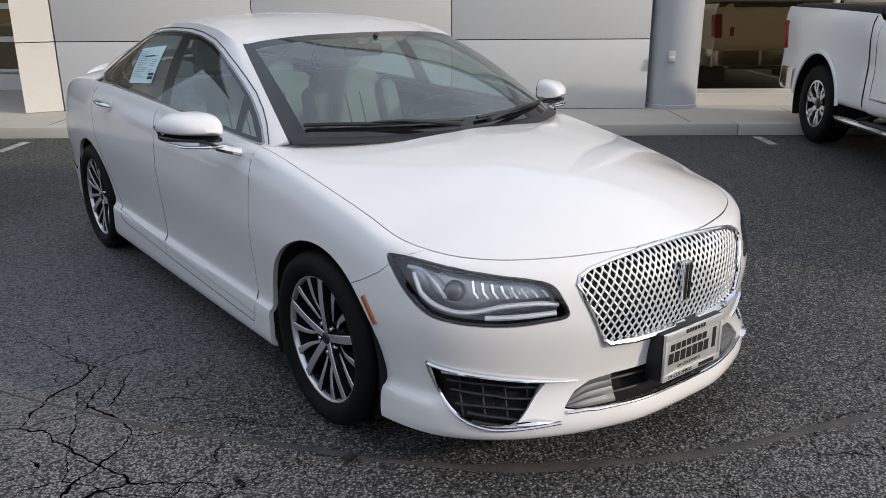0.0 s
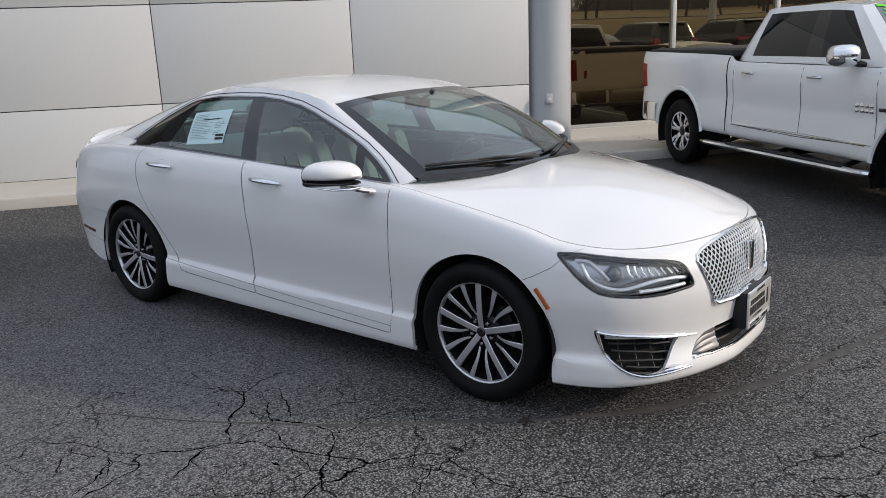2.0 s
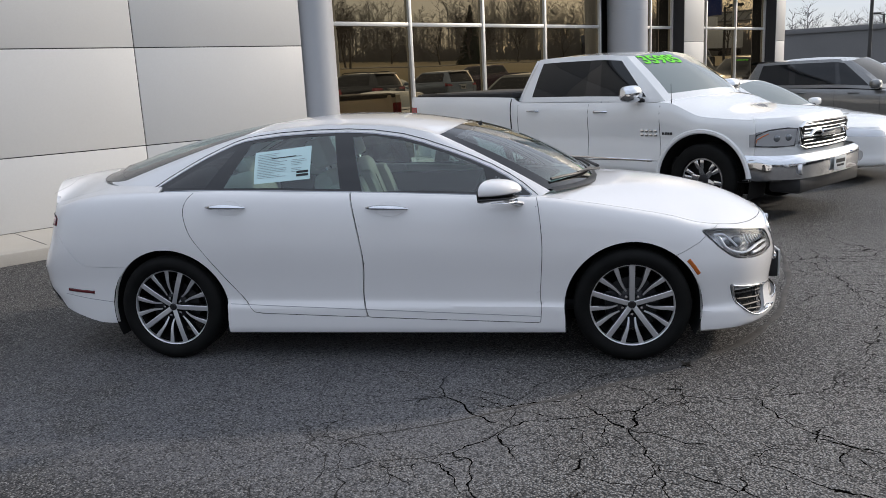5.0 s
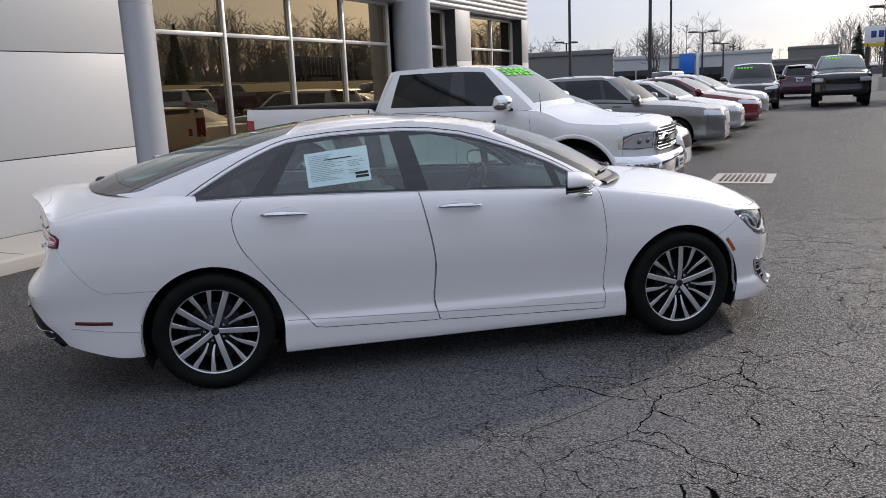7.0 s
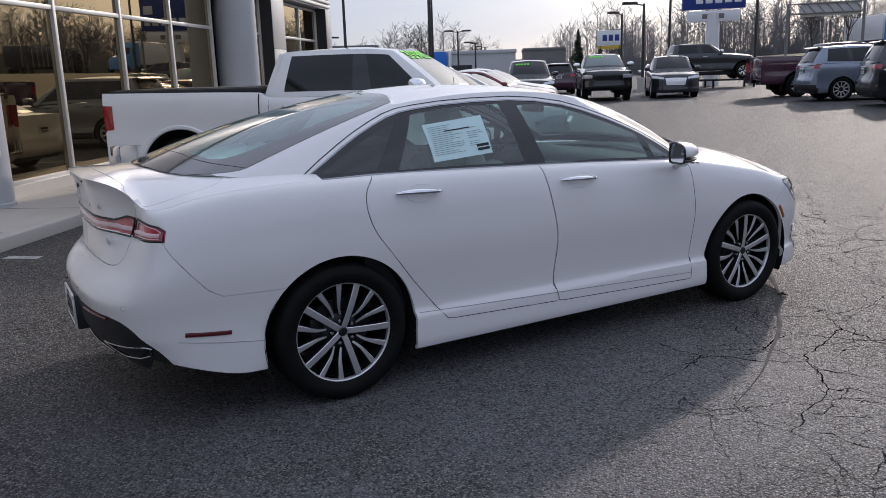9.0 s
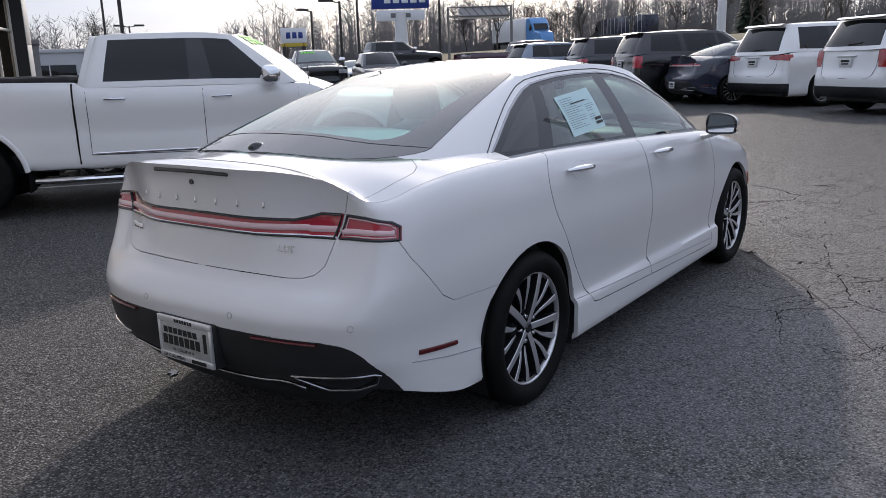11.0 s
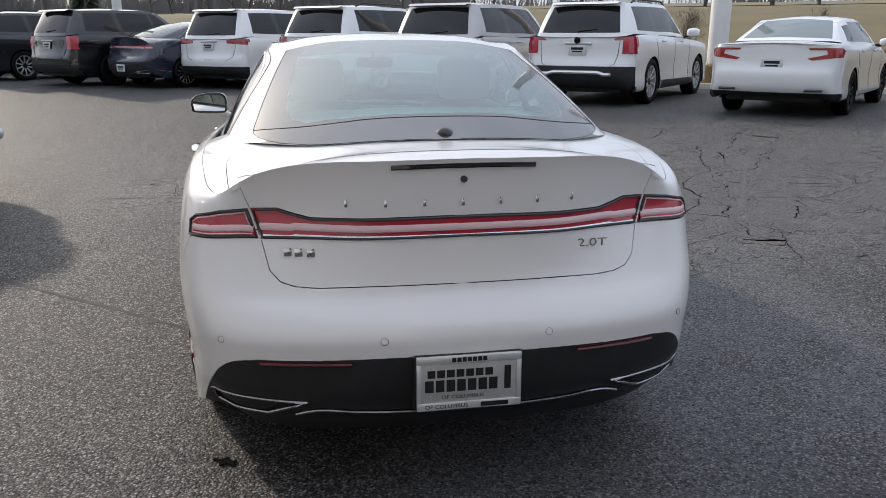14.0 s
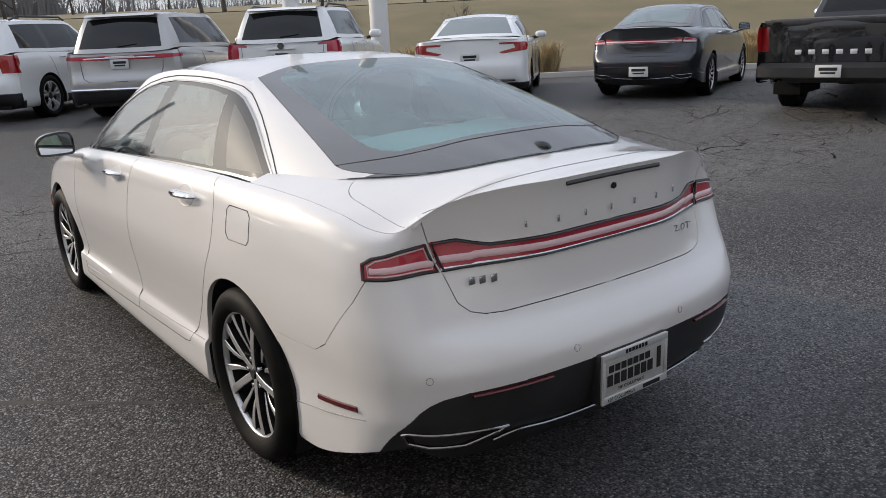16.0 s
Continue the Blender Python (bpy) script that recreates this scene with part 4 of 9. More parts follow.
    for i in range(ng):
        p = Vector(dense1[i])
        k = i / (ng - 1)
        sx = 0.40 - 1.24 * smoothstep(0.02, 0.98, k)
        row = []
        for j in range(15):
            t = j / 14
            x, y = p.x + (sx - p.x) * t, p.y * (1 - t)
            ye = 0.60
            ze = keys(x, [(-0.95, 1.384), (-0.8, 1.398), (-0.55, 1.418), (-0.25, 1.421), (0.02, 1.402), (0.2, 1.368), (0.30, 1.345), (0.40, 1.33)])
            zc = keys(x, roof_c)
            z = ze + (zc - ze) * (1 - min(1, abs(y) / ye) ** 2.4)
            w = min(1.0, t * 4)
            row.append((x, y, p.z * (1 - w) + z * w))
        rows4.append(row)
    roof = bmesh.new()
    grid(roof, rows4)
    bmesh.ops.remove_doubles(roof, verts=roof.verts, dist=1e-4)
    roof.normal_update()
    if sum(q.normal.z for q in roof.faces) < 0:
        bmesh.ops.reverse_faces(roof, faces=roof.faces)

    # --- windows ---
    cum = np.cumsum([0] + seg)
    ws = [f for i in range(0, cum[3]) for j in range(0, mt) for f in quad_faces(gv, i, j)]
    ws_frit = [f for i in range(0, cum[3]) for j in range(0, mt) if j < 2 or j > mt - 3 or i >= cum[2] + 3 for f in quad_faces(gv, i, j)]
    rw = [f for i in range(cum[10], ng - 1) for j in range(mt) for f in quad_faces(gv, i, j)]
    fset = set(ws_frit)
    windscreen = take(green, [f for f in ws if f not in fset])
    screen_frit = take(green, ws_frit)
    # rear window: clear glass inside a wide border, over a dark panel with rounded lower corners
    rear_frit = take(green, rw)
    c0 = int(cum[10])

    def on_rear(i, j, lift=0.0):
        i0, j0 = min(int(i), ng - 2), max(0, min(int(j), mt - 1))
        a, b = i - i0, j - j0
        g = rows3
        return (g[i0][j0] * (1 - a) + g[i0 + 1][j0] * a) * (1 - b) + (g[i0][j0 + 1] * (1 - a) + g[i0 + 1][j0 + 1] * a) * b + Vector((-0.35, 0, 0.94)) * lift

    def plan(ij):
        return [(on_rear(i, j).x, on_rear(i, j).y) for i, j in ij]

    def seam_j(i):
        return 2.1 + 0.75 * min(1.0, (i - c0) / 16)
    mid = ng - 1
    seam_ij = [(i, seam_j(i)) for i in range(mid, c0 - 1, -2)]
    pb = plan(seam_ij) + plan([(c0 - 2, 2.0), (c0 - 2, -1.5), (mid, -1.5)])
    rear_band = cut(rear_frit, [(pb[0][0], -0.05)] + pb + [(pb[-1][0], -0.05)], ABOVE, lambda q: True)
    curve_ij = [(c0, 2.1), (c0 + 0.5, 1.45), (c0 + 1.6, 0.9), (c0 + 3.4, 0.45), (c0 + 6.0, 0.15), (c0 + 10, -0.05)]
    band_corner = cut(rear_band, plan(curve_ij + [(c0 + 10, -1.0), (c0 - 2, -1.0), (c0 - 2, 2.1)]), ABOVE, lambda q: True)
    clear = [(i, seam_j(i) + 0.45) for i in range(mid, c0 + 11, -3)] + [(c0 + 9.4, 3.05), (c0 + 7.2, 3.5), (c0 + 6.1, 4.3), (c0 + 5.5, 5.6), (c0 + 5.2, 8), (c0 + 5, 13), (c0 + 4.6, 19), (c0 + 5.5, 20.2), (c0 + 8, 20.9), (c0 + 13, 21.2), (mid, 21.3)]
    pc = plan(clear)
    rear_window = cut(rear_frit, [(pc[0][0], -0.05)] + pc + [(pc[-1][0], -0.05)], ABOVE, lambda q: True)
    side_near = lambda q: q.normal.y > 0.35
    DLO = [(-1.545, 1.056), (-1.42, 1.128), (-1.3, 1.195), (-1.2, 1.246), (-1.1, 1.29), (-1.02, 1.322), (-0.94, 1.345), (-0.85, 1.358), (-0.7, 1.372), (-0.5, 1.380), (-0.27, 1.380), (-0.1, 1.368), (0.08, 1.340), (0.21, 1.304), (0.38, 1.245), (0.5, 1.198), (0.62, 1.145), (0.72, 1.090), (0.80, 1.038),
           (0.865, 0.985), (0.845, 0.974), (0.6, 0.987), (0.2, 1.008), (-0.2, 1.027), (-0.7, 1.046), (-1.2, 1.058)]
    dlo = cut(green, DLO, SIDE, side_near)
    inner = inset_poly(DLO, 0.007)
    black = cut(dlo, inner, SIDE, lambda q: True)  # what is left in dlo is the bright surround
    win_f = [(-0.155, 1.029), (-0.230, 1.348), (-0.10, 1.350), (0.08, 1.318), (0.21, 1.282), (0.38, 1.223), (0.50, 1.176), (0.575, 1.142), (0.615, 1.012), (0.6, 1.008), (0.2, 1.028)]
    win_r = [(-1.045, 1.072), (-0.885, 1.330), (-0.70, 1.350), (-0.5, 1.358), (-0.345, 1.360), (-0.290, 1.050), (-0.7, 1.066)]
    win_q = [(-1.44, 1.082), (-1.30, 1.160), (-1.19, 1.216), (-1.09, 1.260), (-0.985, 1.300), (-1.165, 1.078)]
    win_t = [(0.665, 1.006), (0.645, 1.098), (0.70, 1.068), (0.775, 1.015), (0.80, 0.998)]
    glass_parts = [(n, cut(black, p, SIDE, lambda q: True)) for n, p in (("front_window", win_f), ("rear_window_side", win_r), ("quarter_window", win_q), ("corner_window", win_t))]

    # --- lower body cuts ---
    side_n = lambda q: q.calc_center_median().y > 0.6 and abs(q.normal.y) > 0.3
    for cx in (1.425, -1.425):
        r0 = 0.388 if cx > 0 else 0.386
        arch = [(cx + r0 * math.cos(a), 0.325 + r0 * math.sin(a)) for a in np.linspace(-0.15, math.pi + 0.15, 40)]
        arch = [(cx + r0 * 0.99, 0.10)] + arch + [(cx - r0 * 0.99, 0.10)]
        cut(low, arch, SIDE, side_n).free()
    d_front = rounded([(0.885, 0.985), (0.90, 0.90), (0.915, 0.70), (0.905, 0.50), (0.898, 0.40), (0.905, 0.33), (0.898, 0.245)], 24, False) + rounded([(0.88, 0.240), (-0.12, 0.276)], 4, False) + \
        rounded([(-0.14, 0.281), (-0.165, 0.40), (-0.15, 0.60), (-0.165, 0.75), (-0.20, 0.93), (-0.225, 1.06)], 24, False) + [(0.3, 1.09), (0.86, 1.03)]
    d_rear = rounded([(-0.228, 1.06), (-0.203, 0.93), (-0.168, 0.75), (-0.153, 0.60), (-0.168, 0.40), (-0.143, 0.281)], 24, False) + rounded([(-0.16, 0.278), (-0.81, 0.303)], 3, False) + \
        rounded([(-0.865, 0.312), (-0.95, 0.415), (-1.06, 0.55), (-1.17, 0.70), (-1.24, 0.80), (-1.275, 0.91), (-1.265, 1.0), (-1.20, 1.075)], 34, False) + [(-0.8, 1.10)]
    door_f, door_r = cut(low, d_front, SIDE, side_n), cut(low, d_rear, SIDE, side_n)
    # nose
    front_n = lambda q: q.normal.x > 0.25 and q.calc_center_median().x > 1.6
    head = rounded([(0.862, 0.757), (0.905, 0.766), (0.989, 0.762), (1.102, 0.747), (1.224, 0.730), (1.325, 0.716), (1.395, 0.695), (1.431, 0.653), (1.453, 0.597), (1.39, 0.582), (1.269, 0.573), (1.125, 0.579), (1.021, 0.598), (0.947, 0.649), (0.895, 0.707)], 60)
    lens = cut(low, head, LAMP, lambda q: q.calc_center_median().x > 1.5 and q.normal.x + q.normal.y > 0.3)
    fog = rounded([(0.40, 0.432), (0.464, 0.416), (0.625, 0.395), (0.775, 0.375), (0.760, 0.340), (0.70, 0.262), (0.66, 0.236), (0.586, 0.230), (0.505, 0.256), (0.445, 0.320)], 50)
    fog_b = cut(low, fog, FOG, lambda q: q.calc_center_median().x > 1.5 and q.normal.x + q.normal.y > 0.3)
    GR = [(0, 0.762), (0.15, 0.759), (0.28, 0.749), (0.38, 0.733), (0.425, 0.715), (0.440, 0.69), (0.432, 0.66), (0.40, 0.573), (0.365, 0.490), (0.345, 0.478), (0.2, 0.474), (0, 0.474)]
    grille_b = cut(low, GR + [(-0.05, 0.474), (-0.05, 0.762)], FRONT, front_n)
    LG = [(-0.05, 0.262), (0.15, 0.266), (0.30, 0.266), (0.44, 0.268), (0.485, 0.278), (0.44, 0.325), (0.385, 0.352), (0.30, 0.362), (0, 0.366), (-0.05, 0.366)]
    lowgr_b = cut(low, LG, FRONT, front_n)
    # tail
    rear_n = lambda q: q.normal.x < -0.12 and q.calc_center_median().x < -1.9
    VAL = [(-0.05, 0.532), (0.21, 0.532), (0.465, 0.529), (0.60, 0.527)] + rounded([(0.62, 0.527), (0.69, 0.515), (0.735, 0.487), (0.766, 0.44), (0.79, 0.38), (0.806, 0.32), (0.82, 0.20)], 26, False) + [(0.83, 0.10), (-0.05, 0.10)]
    valance = cut(low, VAL, REAR, lambda q: q.calc_center_median().x < -1.9 and q.normal.x < 0.2)
    LAMP_O = [(0.634, 0.952), (0.72, 0.945), (0.79, 0.930), (0.812, 0.912), (0.818, 0.864), (0.70, 0.864), (0.606, 0.864)]
    lamp_o = cut(low, LAMP_O, REAR, rear_n)
    LAMP_C = [(-0.05, 0.938), (0.45, 0.932), (0.50, 0.943), (0.545, 0.956), (0.626, 0.953), (0.598, 0.864), (0.45, 0.868), (-0.05, 0.871)]
    lamp_c = cut(low, LAMP_C, REAR, rear_n)
    LID = [(-0.05, 0.727), (0.30, 0.727), (0.435, 0.725), (0.50, 0.729), (0.545, 0.742), (0.575, 0.772), (0.597, 0.86), (0.60, 0.868), (0.628, 0.953), (0.655, 1.03), (0.67, 1.2), (-0.05, 1.2)]
    lid = cut(low, LID, REAR, rear_n)
    # bumpers
    fb = [(2.6, 0.05), (2.6, 0.72), (1.95, 0.80), (1.86, 0.757), (1.80, 0.70), (1.72, 0.655), (1.60, 0.60), (1.6, 0.05)]
    bumper_f = cut(low, fb, SIDE, lambda q: q.calc_center_median().x > 1.6)
    rb = [(-1.70, 0.600), (-1.98, 0.606), (-2.04, 0.64), (-2.10, 0.71), (-2.17, 0.80), (-2.20, 0.862), (-2.3, 0.90), (-2.7, 0.87), (-2.7, 0.0), (-1.70, 0.0)]
    bumper_r = cut(low, rb, SIDE, lambda q: q.calc_center_median().x < -1.7)
    # deck lid joins the tail panel
    LIDTOP = [(0.655, -2.6), (0.668, -2.42), (0.685, -2.25)] + rounded([(0.70, -2.12), (0.708, -2.03), (0.702, -1.96), (0.672, -1.905), (0.62, -1.865)], 16, False) + [(0.5, -1.8), (-0.1, -1.8), (-0.1, -2.6)]
    lid_top = cut(deck, [(b, a) for a, b in LIDTOP], ABOVE, lambda q: q.normal.z > 0.05)
    joined(lid, lid_top)
    bmesh.ops.remove_doubles(lid, verts=lid.verts, dist=1.5e-3)

    # --- meshes ---
    P = paint_mat
    LIPX = -2.42
    part("body_shell", rim(whole(low), 0.02, 0.001), P, car)
    part("hood", rim(whole(hood), 0.02, 0.0035), P, car)
    part("rear_deck", rim(whole(deck), 0.012, 0.001), P, car)
    part("boot_lid", rim(whole(lid), 0.015, 0.0016), P, car, angle=50)
    part("front_bumper", rim(whole(bumper_f), 0.02, 0.0015), P, car)
    part("rear_bumper", rim(whole(bumper_r), 0.02, 0.0015), P, car)
    if full:
        lin = roof.copy()
        for v in lin.verts:
            v.co = Vector((-0.22 + (v.co.x + 0.22) * 0.96, v.co.y * 0.96, v.co.z - 0.03))
        part("headliner", whole(lin), LEATHER, car, "pale grey headliner")
    part("roof", whole(roof), P, car)
    part("pillar_frame", rim(whole(green), 0.012, 0.0), P, car)
    for b, name in ((windscreen, "windscreen"), (rear_window, "rear_window")):
        part(name, whole(b), SCREENGLASS if name == "windscreen" else REARGLASS, car, "green-tinted glass")
    part("windscreen_border", whole(screen_frit), BLACKFRIT, car, "black glass border")
    part("rear_window_border", whole(rear_frit), FRIT, car, "dark grey glass border")
    part("rear_window_band", whole(rear_band), FRIT, car, "dark grey panel under the rear window")
    for side in (1, -1):
        def put(name, b, mat, label="", parent=car, **kw):
            return part(name, b if side == 1 else mirrored(b), mat, parent, label, **kw)
        put("rear_window_corner", band_corner.copy(), P)
        lb = bmesh.new()
        tube(lb, [on_rear(i, j, 0.0006) for i, j in seam_ij] + [on_rear(c0 + 0.05, j, 0.0006) for j in np.linspace(2.2, 21.8, 24)], 0.0013, 5)
        put("rear_window_seal", lb, TRIM, "thin black seal")
        lb = bmesh.new()
        tube(lb, [on_rear(i, max(j, 0.05), 0.0006) for i, j in curve_ij] + [on_rear(i, 0.05, 0.0006) for i in range(c0 + 12, mid + 1, 3)], 0.0011, 5)
        put("panel_gap", lb, TRIM, "thin dark gap")
        lb = bmesh.new()
        pts = []
        for y in np.linspace(0.0, 0.655, 28):
            x = LIPX + 0.085 + 0.13 * (y / 0.7) ** 2 - 0.060 * smoothstep(0.44, 0.655, y)
            pts.append(Vector((x, y, deck_z(x, y) + 0.0004)))
        tube(lb, pts, 0.0013, 5)
        put("lid_seam", lb, GROOVESHADE, "fine seam ahead of the tail lip")
        df = put("front_door", rim(door_f.copy(), 0.018, 0.0028), P)
        dr = put("rear_door", rim(door_r.copy(), 0.018, 0.0028), P)
        gb = bmesh.new()
        tube(gb, surf.line(SIDE, d_front[:-3], -0.0012, False, 0.03), 0.0020, 5)
        put("door_gap", gb, VOID, "", df)
        gb = bmesh.new()
        tube(gb, surf.line(SIDE, d_rear[24:-2], -0.0012, False, 0.03), 0.0020, 5)
        put("door_gap", gb, VOID, "", dr)
        put("window_surround", rim(offset_copy(dlo, 0.003), 0.006, 0.0), DIMCHROME, "bright chrome window trim")
        lb = bmesh.new()
        seam = inset_poly(DLO, -0.016)
        tube(lb, gsurf.line(SIDE, seam[:20], 0.0005, False, 0.05), 0.0028, 5)
        put("door_frame_gap", lb, TRIM, "thin dark gap over the windows")
        put("pillar_trim", rim(black.copy(), 0.006, 0.0), GLOSSBLACK, "gloss black")
        for name, b in glass_parts:
            put(name, b.copy(), CARGLASS if name != "quarter_window" else PRIVACY)
        # handles
        for own, x0, z0 in ((df, 0.01, 0.938), (dr, -0.995, 0.966)):
            hb = bmesh.new()
            pts, rad = [], []
            for j in range(13):
                t = j / 12
                s, _ = surf.at(SIDE, x0 - 0.125 + 0.25 * t, z0 + 0.004 - 0.010 * t, 0.012 + 0.028 * math.sin(math.pi * t) ** 0.5)
                pts.append(s)
                rad.append(0.008 + 0.011 * math.sin(math.pi * t) ** 0.6)
            tube(hb, pts, rad, 10, flat=0.85)
            put("door_handle", hb, CHROME, "chrome handle", own)
            hb = bmesh.new()
            cup = [(x0 + 0.015 + 0.085 * math.cos(q), z0 - 0.004 + 0.042 * math.sin(q)) for q in np.linspace(0, 2 * math.pi, 28, endpoint=False)]
            tube(hb, surf.line(SIDE, cup, -0.0004, True, 0.05), 0.0022, 6, closed=True)
            put("handle_cup", hb, P, "", own)
        # mirror
        mirror(put, P)
        # front lamp
        lamp = put("headlamp", rim(lens.copy(), 0.03, 0.002), CLEAR, "clear headlamp with chrome light bars")
        hb = offset_copy(lens, -0.065)
        for v in hb.verts:
            v.co.x -= 0.02
        put("housing", hb, HOUSING, "silvered lamp housing", lamp)
        eb = bmesh.new()
        outl = inset_poly(head, 0.006)
        tube(eb, surf.line(LAMP, outl, -0.004, True, 0.05), 0.005, 6, closed=True)
        put("lamp_seal", eb, GLOSSBLACK, "black seal", lamp)
        cb = bmesh.new()
        bar = surf.line(LAMP, rounded([(0.955, 0.725), (0.985, 0.66), (1.05, 0.625), (1.14, 0.613), (1.26, 0.635), (1.36, 0.640), (1.425, 0.632)], 24, False), -0.022)
        tube(cb, bar, 0.009, 8, flat=0.9)
        bar = surf.line(LAMP, rounded([(0.93, 0.742), (0.985, 0.738), (1.03, 0.70), (1.07, 0.655)], 12, False), -0.025)
        tube(cb, bar, 0.006, 8)
        bar = surf.line(LAMP, rounded([(1.20, 0.598), (1.30, 0.600), (1.42, 0.606)], 12, False), -0.022)
        tube(cb, bar, 0.009, 8)
        put("light_guide", cb, LAMPCHROME, "silver light guide", lamp)
        for k in range(8):
            qb = bmesh.new()
            a = 1.155 + 0.031 * k
            tube(qb, surf.line(LAMP, [(a, 0.716 - 0.005 * k), (a + 0.006, 0.680), (a + 0.022, 0.660)], -0.026), 0.0055, 8, flat=0.7)
            put("light_fin", qb, LAMPCHROME, "", lamp)
        pb = bmesh.new()
        c, n = surf.at(LAMP, 1.095, 0.680, -0.045)
        bmesh.ops.create_uvsphere(pb, u_segments=20, v_segments=12, radius=0.034)
        bmesh.ops.transform(pb, matrix=Matrix.Translation(c), verts=pb.verts)
        put("projector", pb, CLEARBALL, "round projector lens", lamp)
        # fog grille
        fg = put("fog_grille", rim(offset_copy(fog_b, -0.045), 0.0, 0.0), VOID, "black slatted air intake with chrome frame")
        for k in range(6):
            sb = bmesh.new()
            z = 0.395 - 0.030 * k
            a0 = 0.425 + (0.432 - z) * 0.5 if k < 4 else 0.455 + (0.432 - z) * 0.45
            a1 = 0.762 - max(0, 0.36 - z) * 0.75
            tube(sb, surf.line(FOG, [(a0, z), (a1, z - 0.022)], -0.022), 0.006 if k else 0.010, 6, flat=0.8)
            put("slat", sb, TRIM if k else LAMPCHROME, "", fg)
        for k in range(4):
            sb = bmesh.new()
            a = 0.50 + 0.075 * k
            tube(sb, surf.line(FOG, [(a, 0.385), (a + 0.01, 0.25)], -0.030), 0.004, 6)
            put("rib", sb, TRIM, "", fg)
        cb = bmesh.new()
        line = surf.line(FOG, rounded([(0.89, 0.3605), (0.78, 0.374), (0.625, 0.397), (0.464, 0.420), (0.408, 0.434)], 24, False), 0.003)
        tube(cb, line, [0.003 + 0.009 * min(1, j / (len(line) * 0.35)) for j in range(len(line))], 8, flat=0.7)
        line = surf.line(FOG, rounded([(0.408, 0.434), (0.445, 0.330), (0.505, 0.262), (0.586, 0.230), (0.68, 0.228), (0.83, 0.238)], 24, False), 0.002)
        tube(cb, line, 0.008, 8, flat=0.8)
        put("chrome_frame", cb, CHROME, "chrome", fg)
        wb = bmesh.new()
        tube(wb, surf.line(FOG, rounded([(0.685, 0.243), (0.74, 0.248), (0.80, 0.243)], 8, False), 0.001), [0.008, 0.016, 0.020, 0.022, 0.020, 0.016, 0.012, 0.010, 0.006][:len(surf.line(FOG, rounded([(0.685, 0.243), (0.74, 0.248), (0.80, 0.243)], 8, False), 0.001))], 8, flat=0.5)
        put("chrome_wing", wb, CHROME, "chrome", fg)
        # side marker
        mb = bmesh.new()
        tube(mb, surf.line(SIDE, [(1.735, 0.603), (1.765, 0.565), (1.795, 0.520)], 0.001, step=0.01), 0.0115, 8, flat=0.5, up=(0, 1, 0))
        put("side_marker", mb, AMBER, "amber marker lamp")
        mb = bmesh.new()
        tube(mb, surf.line(SIDE, [(-2.15, 0.449), (-2.05, 0.440), (-1.955, 0.434)], 0.001, step=0.02), 0.010, 8, flat=0.6, up=(0, 1, 0))
        put("side_reflector", mb, REFLECTOR, "red reflector")
        # tail lamp on the wing
        tl = put("tail_lamp", rim(lamp_o.copy(), 0.02, 0.001), REDLENS, "red tail lamp with white band")
        tb = bmesh.new()
        tube(tb, surf.line(REAR, [(0.618, 0.892), (0.70, 0.893), (0.80, 0.892)], 0.0015), 0.010, 6, flat=0.35, up=(-1, 0, 0.3))
        put("white_band", tb, WHITELENS, "milky white band", tl)
        tb = bmesh.new()
        tube(tb, surf.line(REAR, inset_poly(LAMP_O, 0.004), 0.002, True, 0.03), 0.0045, 6, closed=True)
        put("lamp_rim", tb, LAMPDARK, "dark rim", tl)
        tb = bmesh.new()
        tube(tb, surf.line(REAR, inset_poly(LAMP_O, 0.012), 0.0015, True, 0.03), 0.0028, 6, closed=True)
        put("lamp_line", tb, WHITELENS, "pale line", tl)
        # exhaust finisher, bumper reflector
        EX = [(0.486, 0.386), (0.762, 0.403), (0.772, 0.395), (0.752, 0.358), (0.70, 0.340), (0.60, 0.334)]
        xb = bmesh.new()
        tube(xb, surf.line(REAR, EX, 0.004, True, 0.03), 0.0055, 8, closed=True)
        ex = put("exhaust_finisher", xb, DIMCHROME, "chrome trapezoid exhaust trim")
        xb = bmesh.new()
        pts = surf.line(REAR, inset_poly(EX, 0.006), 0.003, True, 0.05)
        xb.faces.new([xb.verts.new(p) for p in pts])
        put("opening", xb, VOID, "", ex)
        xb = bmesh.new()
        tube(xb, surf.line(REAR, [(0.345, 0.520), (0.45, 0.520), (0.61, 0.519)], 0.004), 0.010, 8, flat=0.5, up=(0, 0, 1))
        put("bumper_reflector", xb, REFLECTOR, "dark red reflector strip")
        for a, b in ((0.25, 0.588), (0.725, 0.582)):
            sb = bmesh.new()
            c, n = surf.at(REAR, a, b, 0.001)
            rod(sb, c - n * 0.004, c + n * 0.001, 0.0074, n=20)
            sens = put("parking_sensor", sb, P, "round parking sensor")
            sb = bmesh.new()
            ring = [c + n * 0.001 + (n.orthogonal() * math.cos(q) + n.cross(n.orthogonal()) * math.sin(q)) * 0.0080 for q in np.linspace(0, 2 * math.pi, 20, endpoint=False)]
            tube(sb, ring, 0.0006, 5, closed=True)
            put("sensor_gap", sb, TRIM, "", sens)
        # sill and bumper lines: thin grey beads paint the shade of shallow grooves
        sb = bmesh.new()
        tube(sb, surf.line(SIDE, [(0.90, 0.279), (-0.14, 0.326), (-0.81, 0.354), (-1.02, 0.362)], 0.0, step=0.06), 0.0022, 6)
        put("sill_line", sb, GROOVESHADE, "grey line of painted shade along the sill groove")
        sb = bmesh.new()
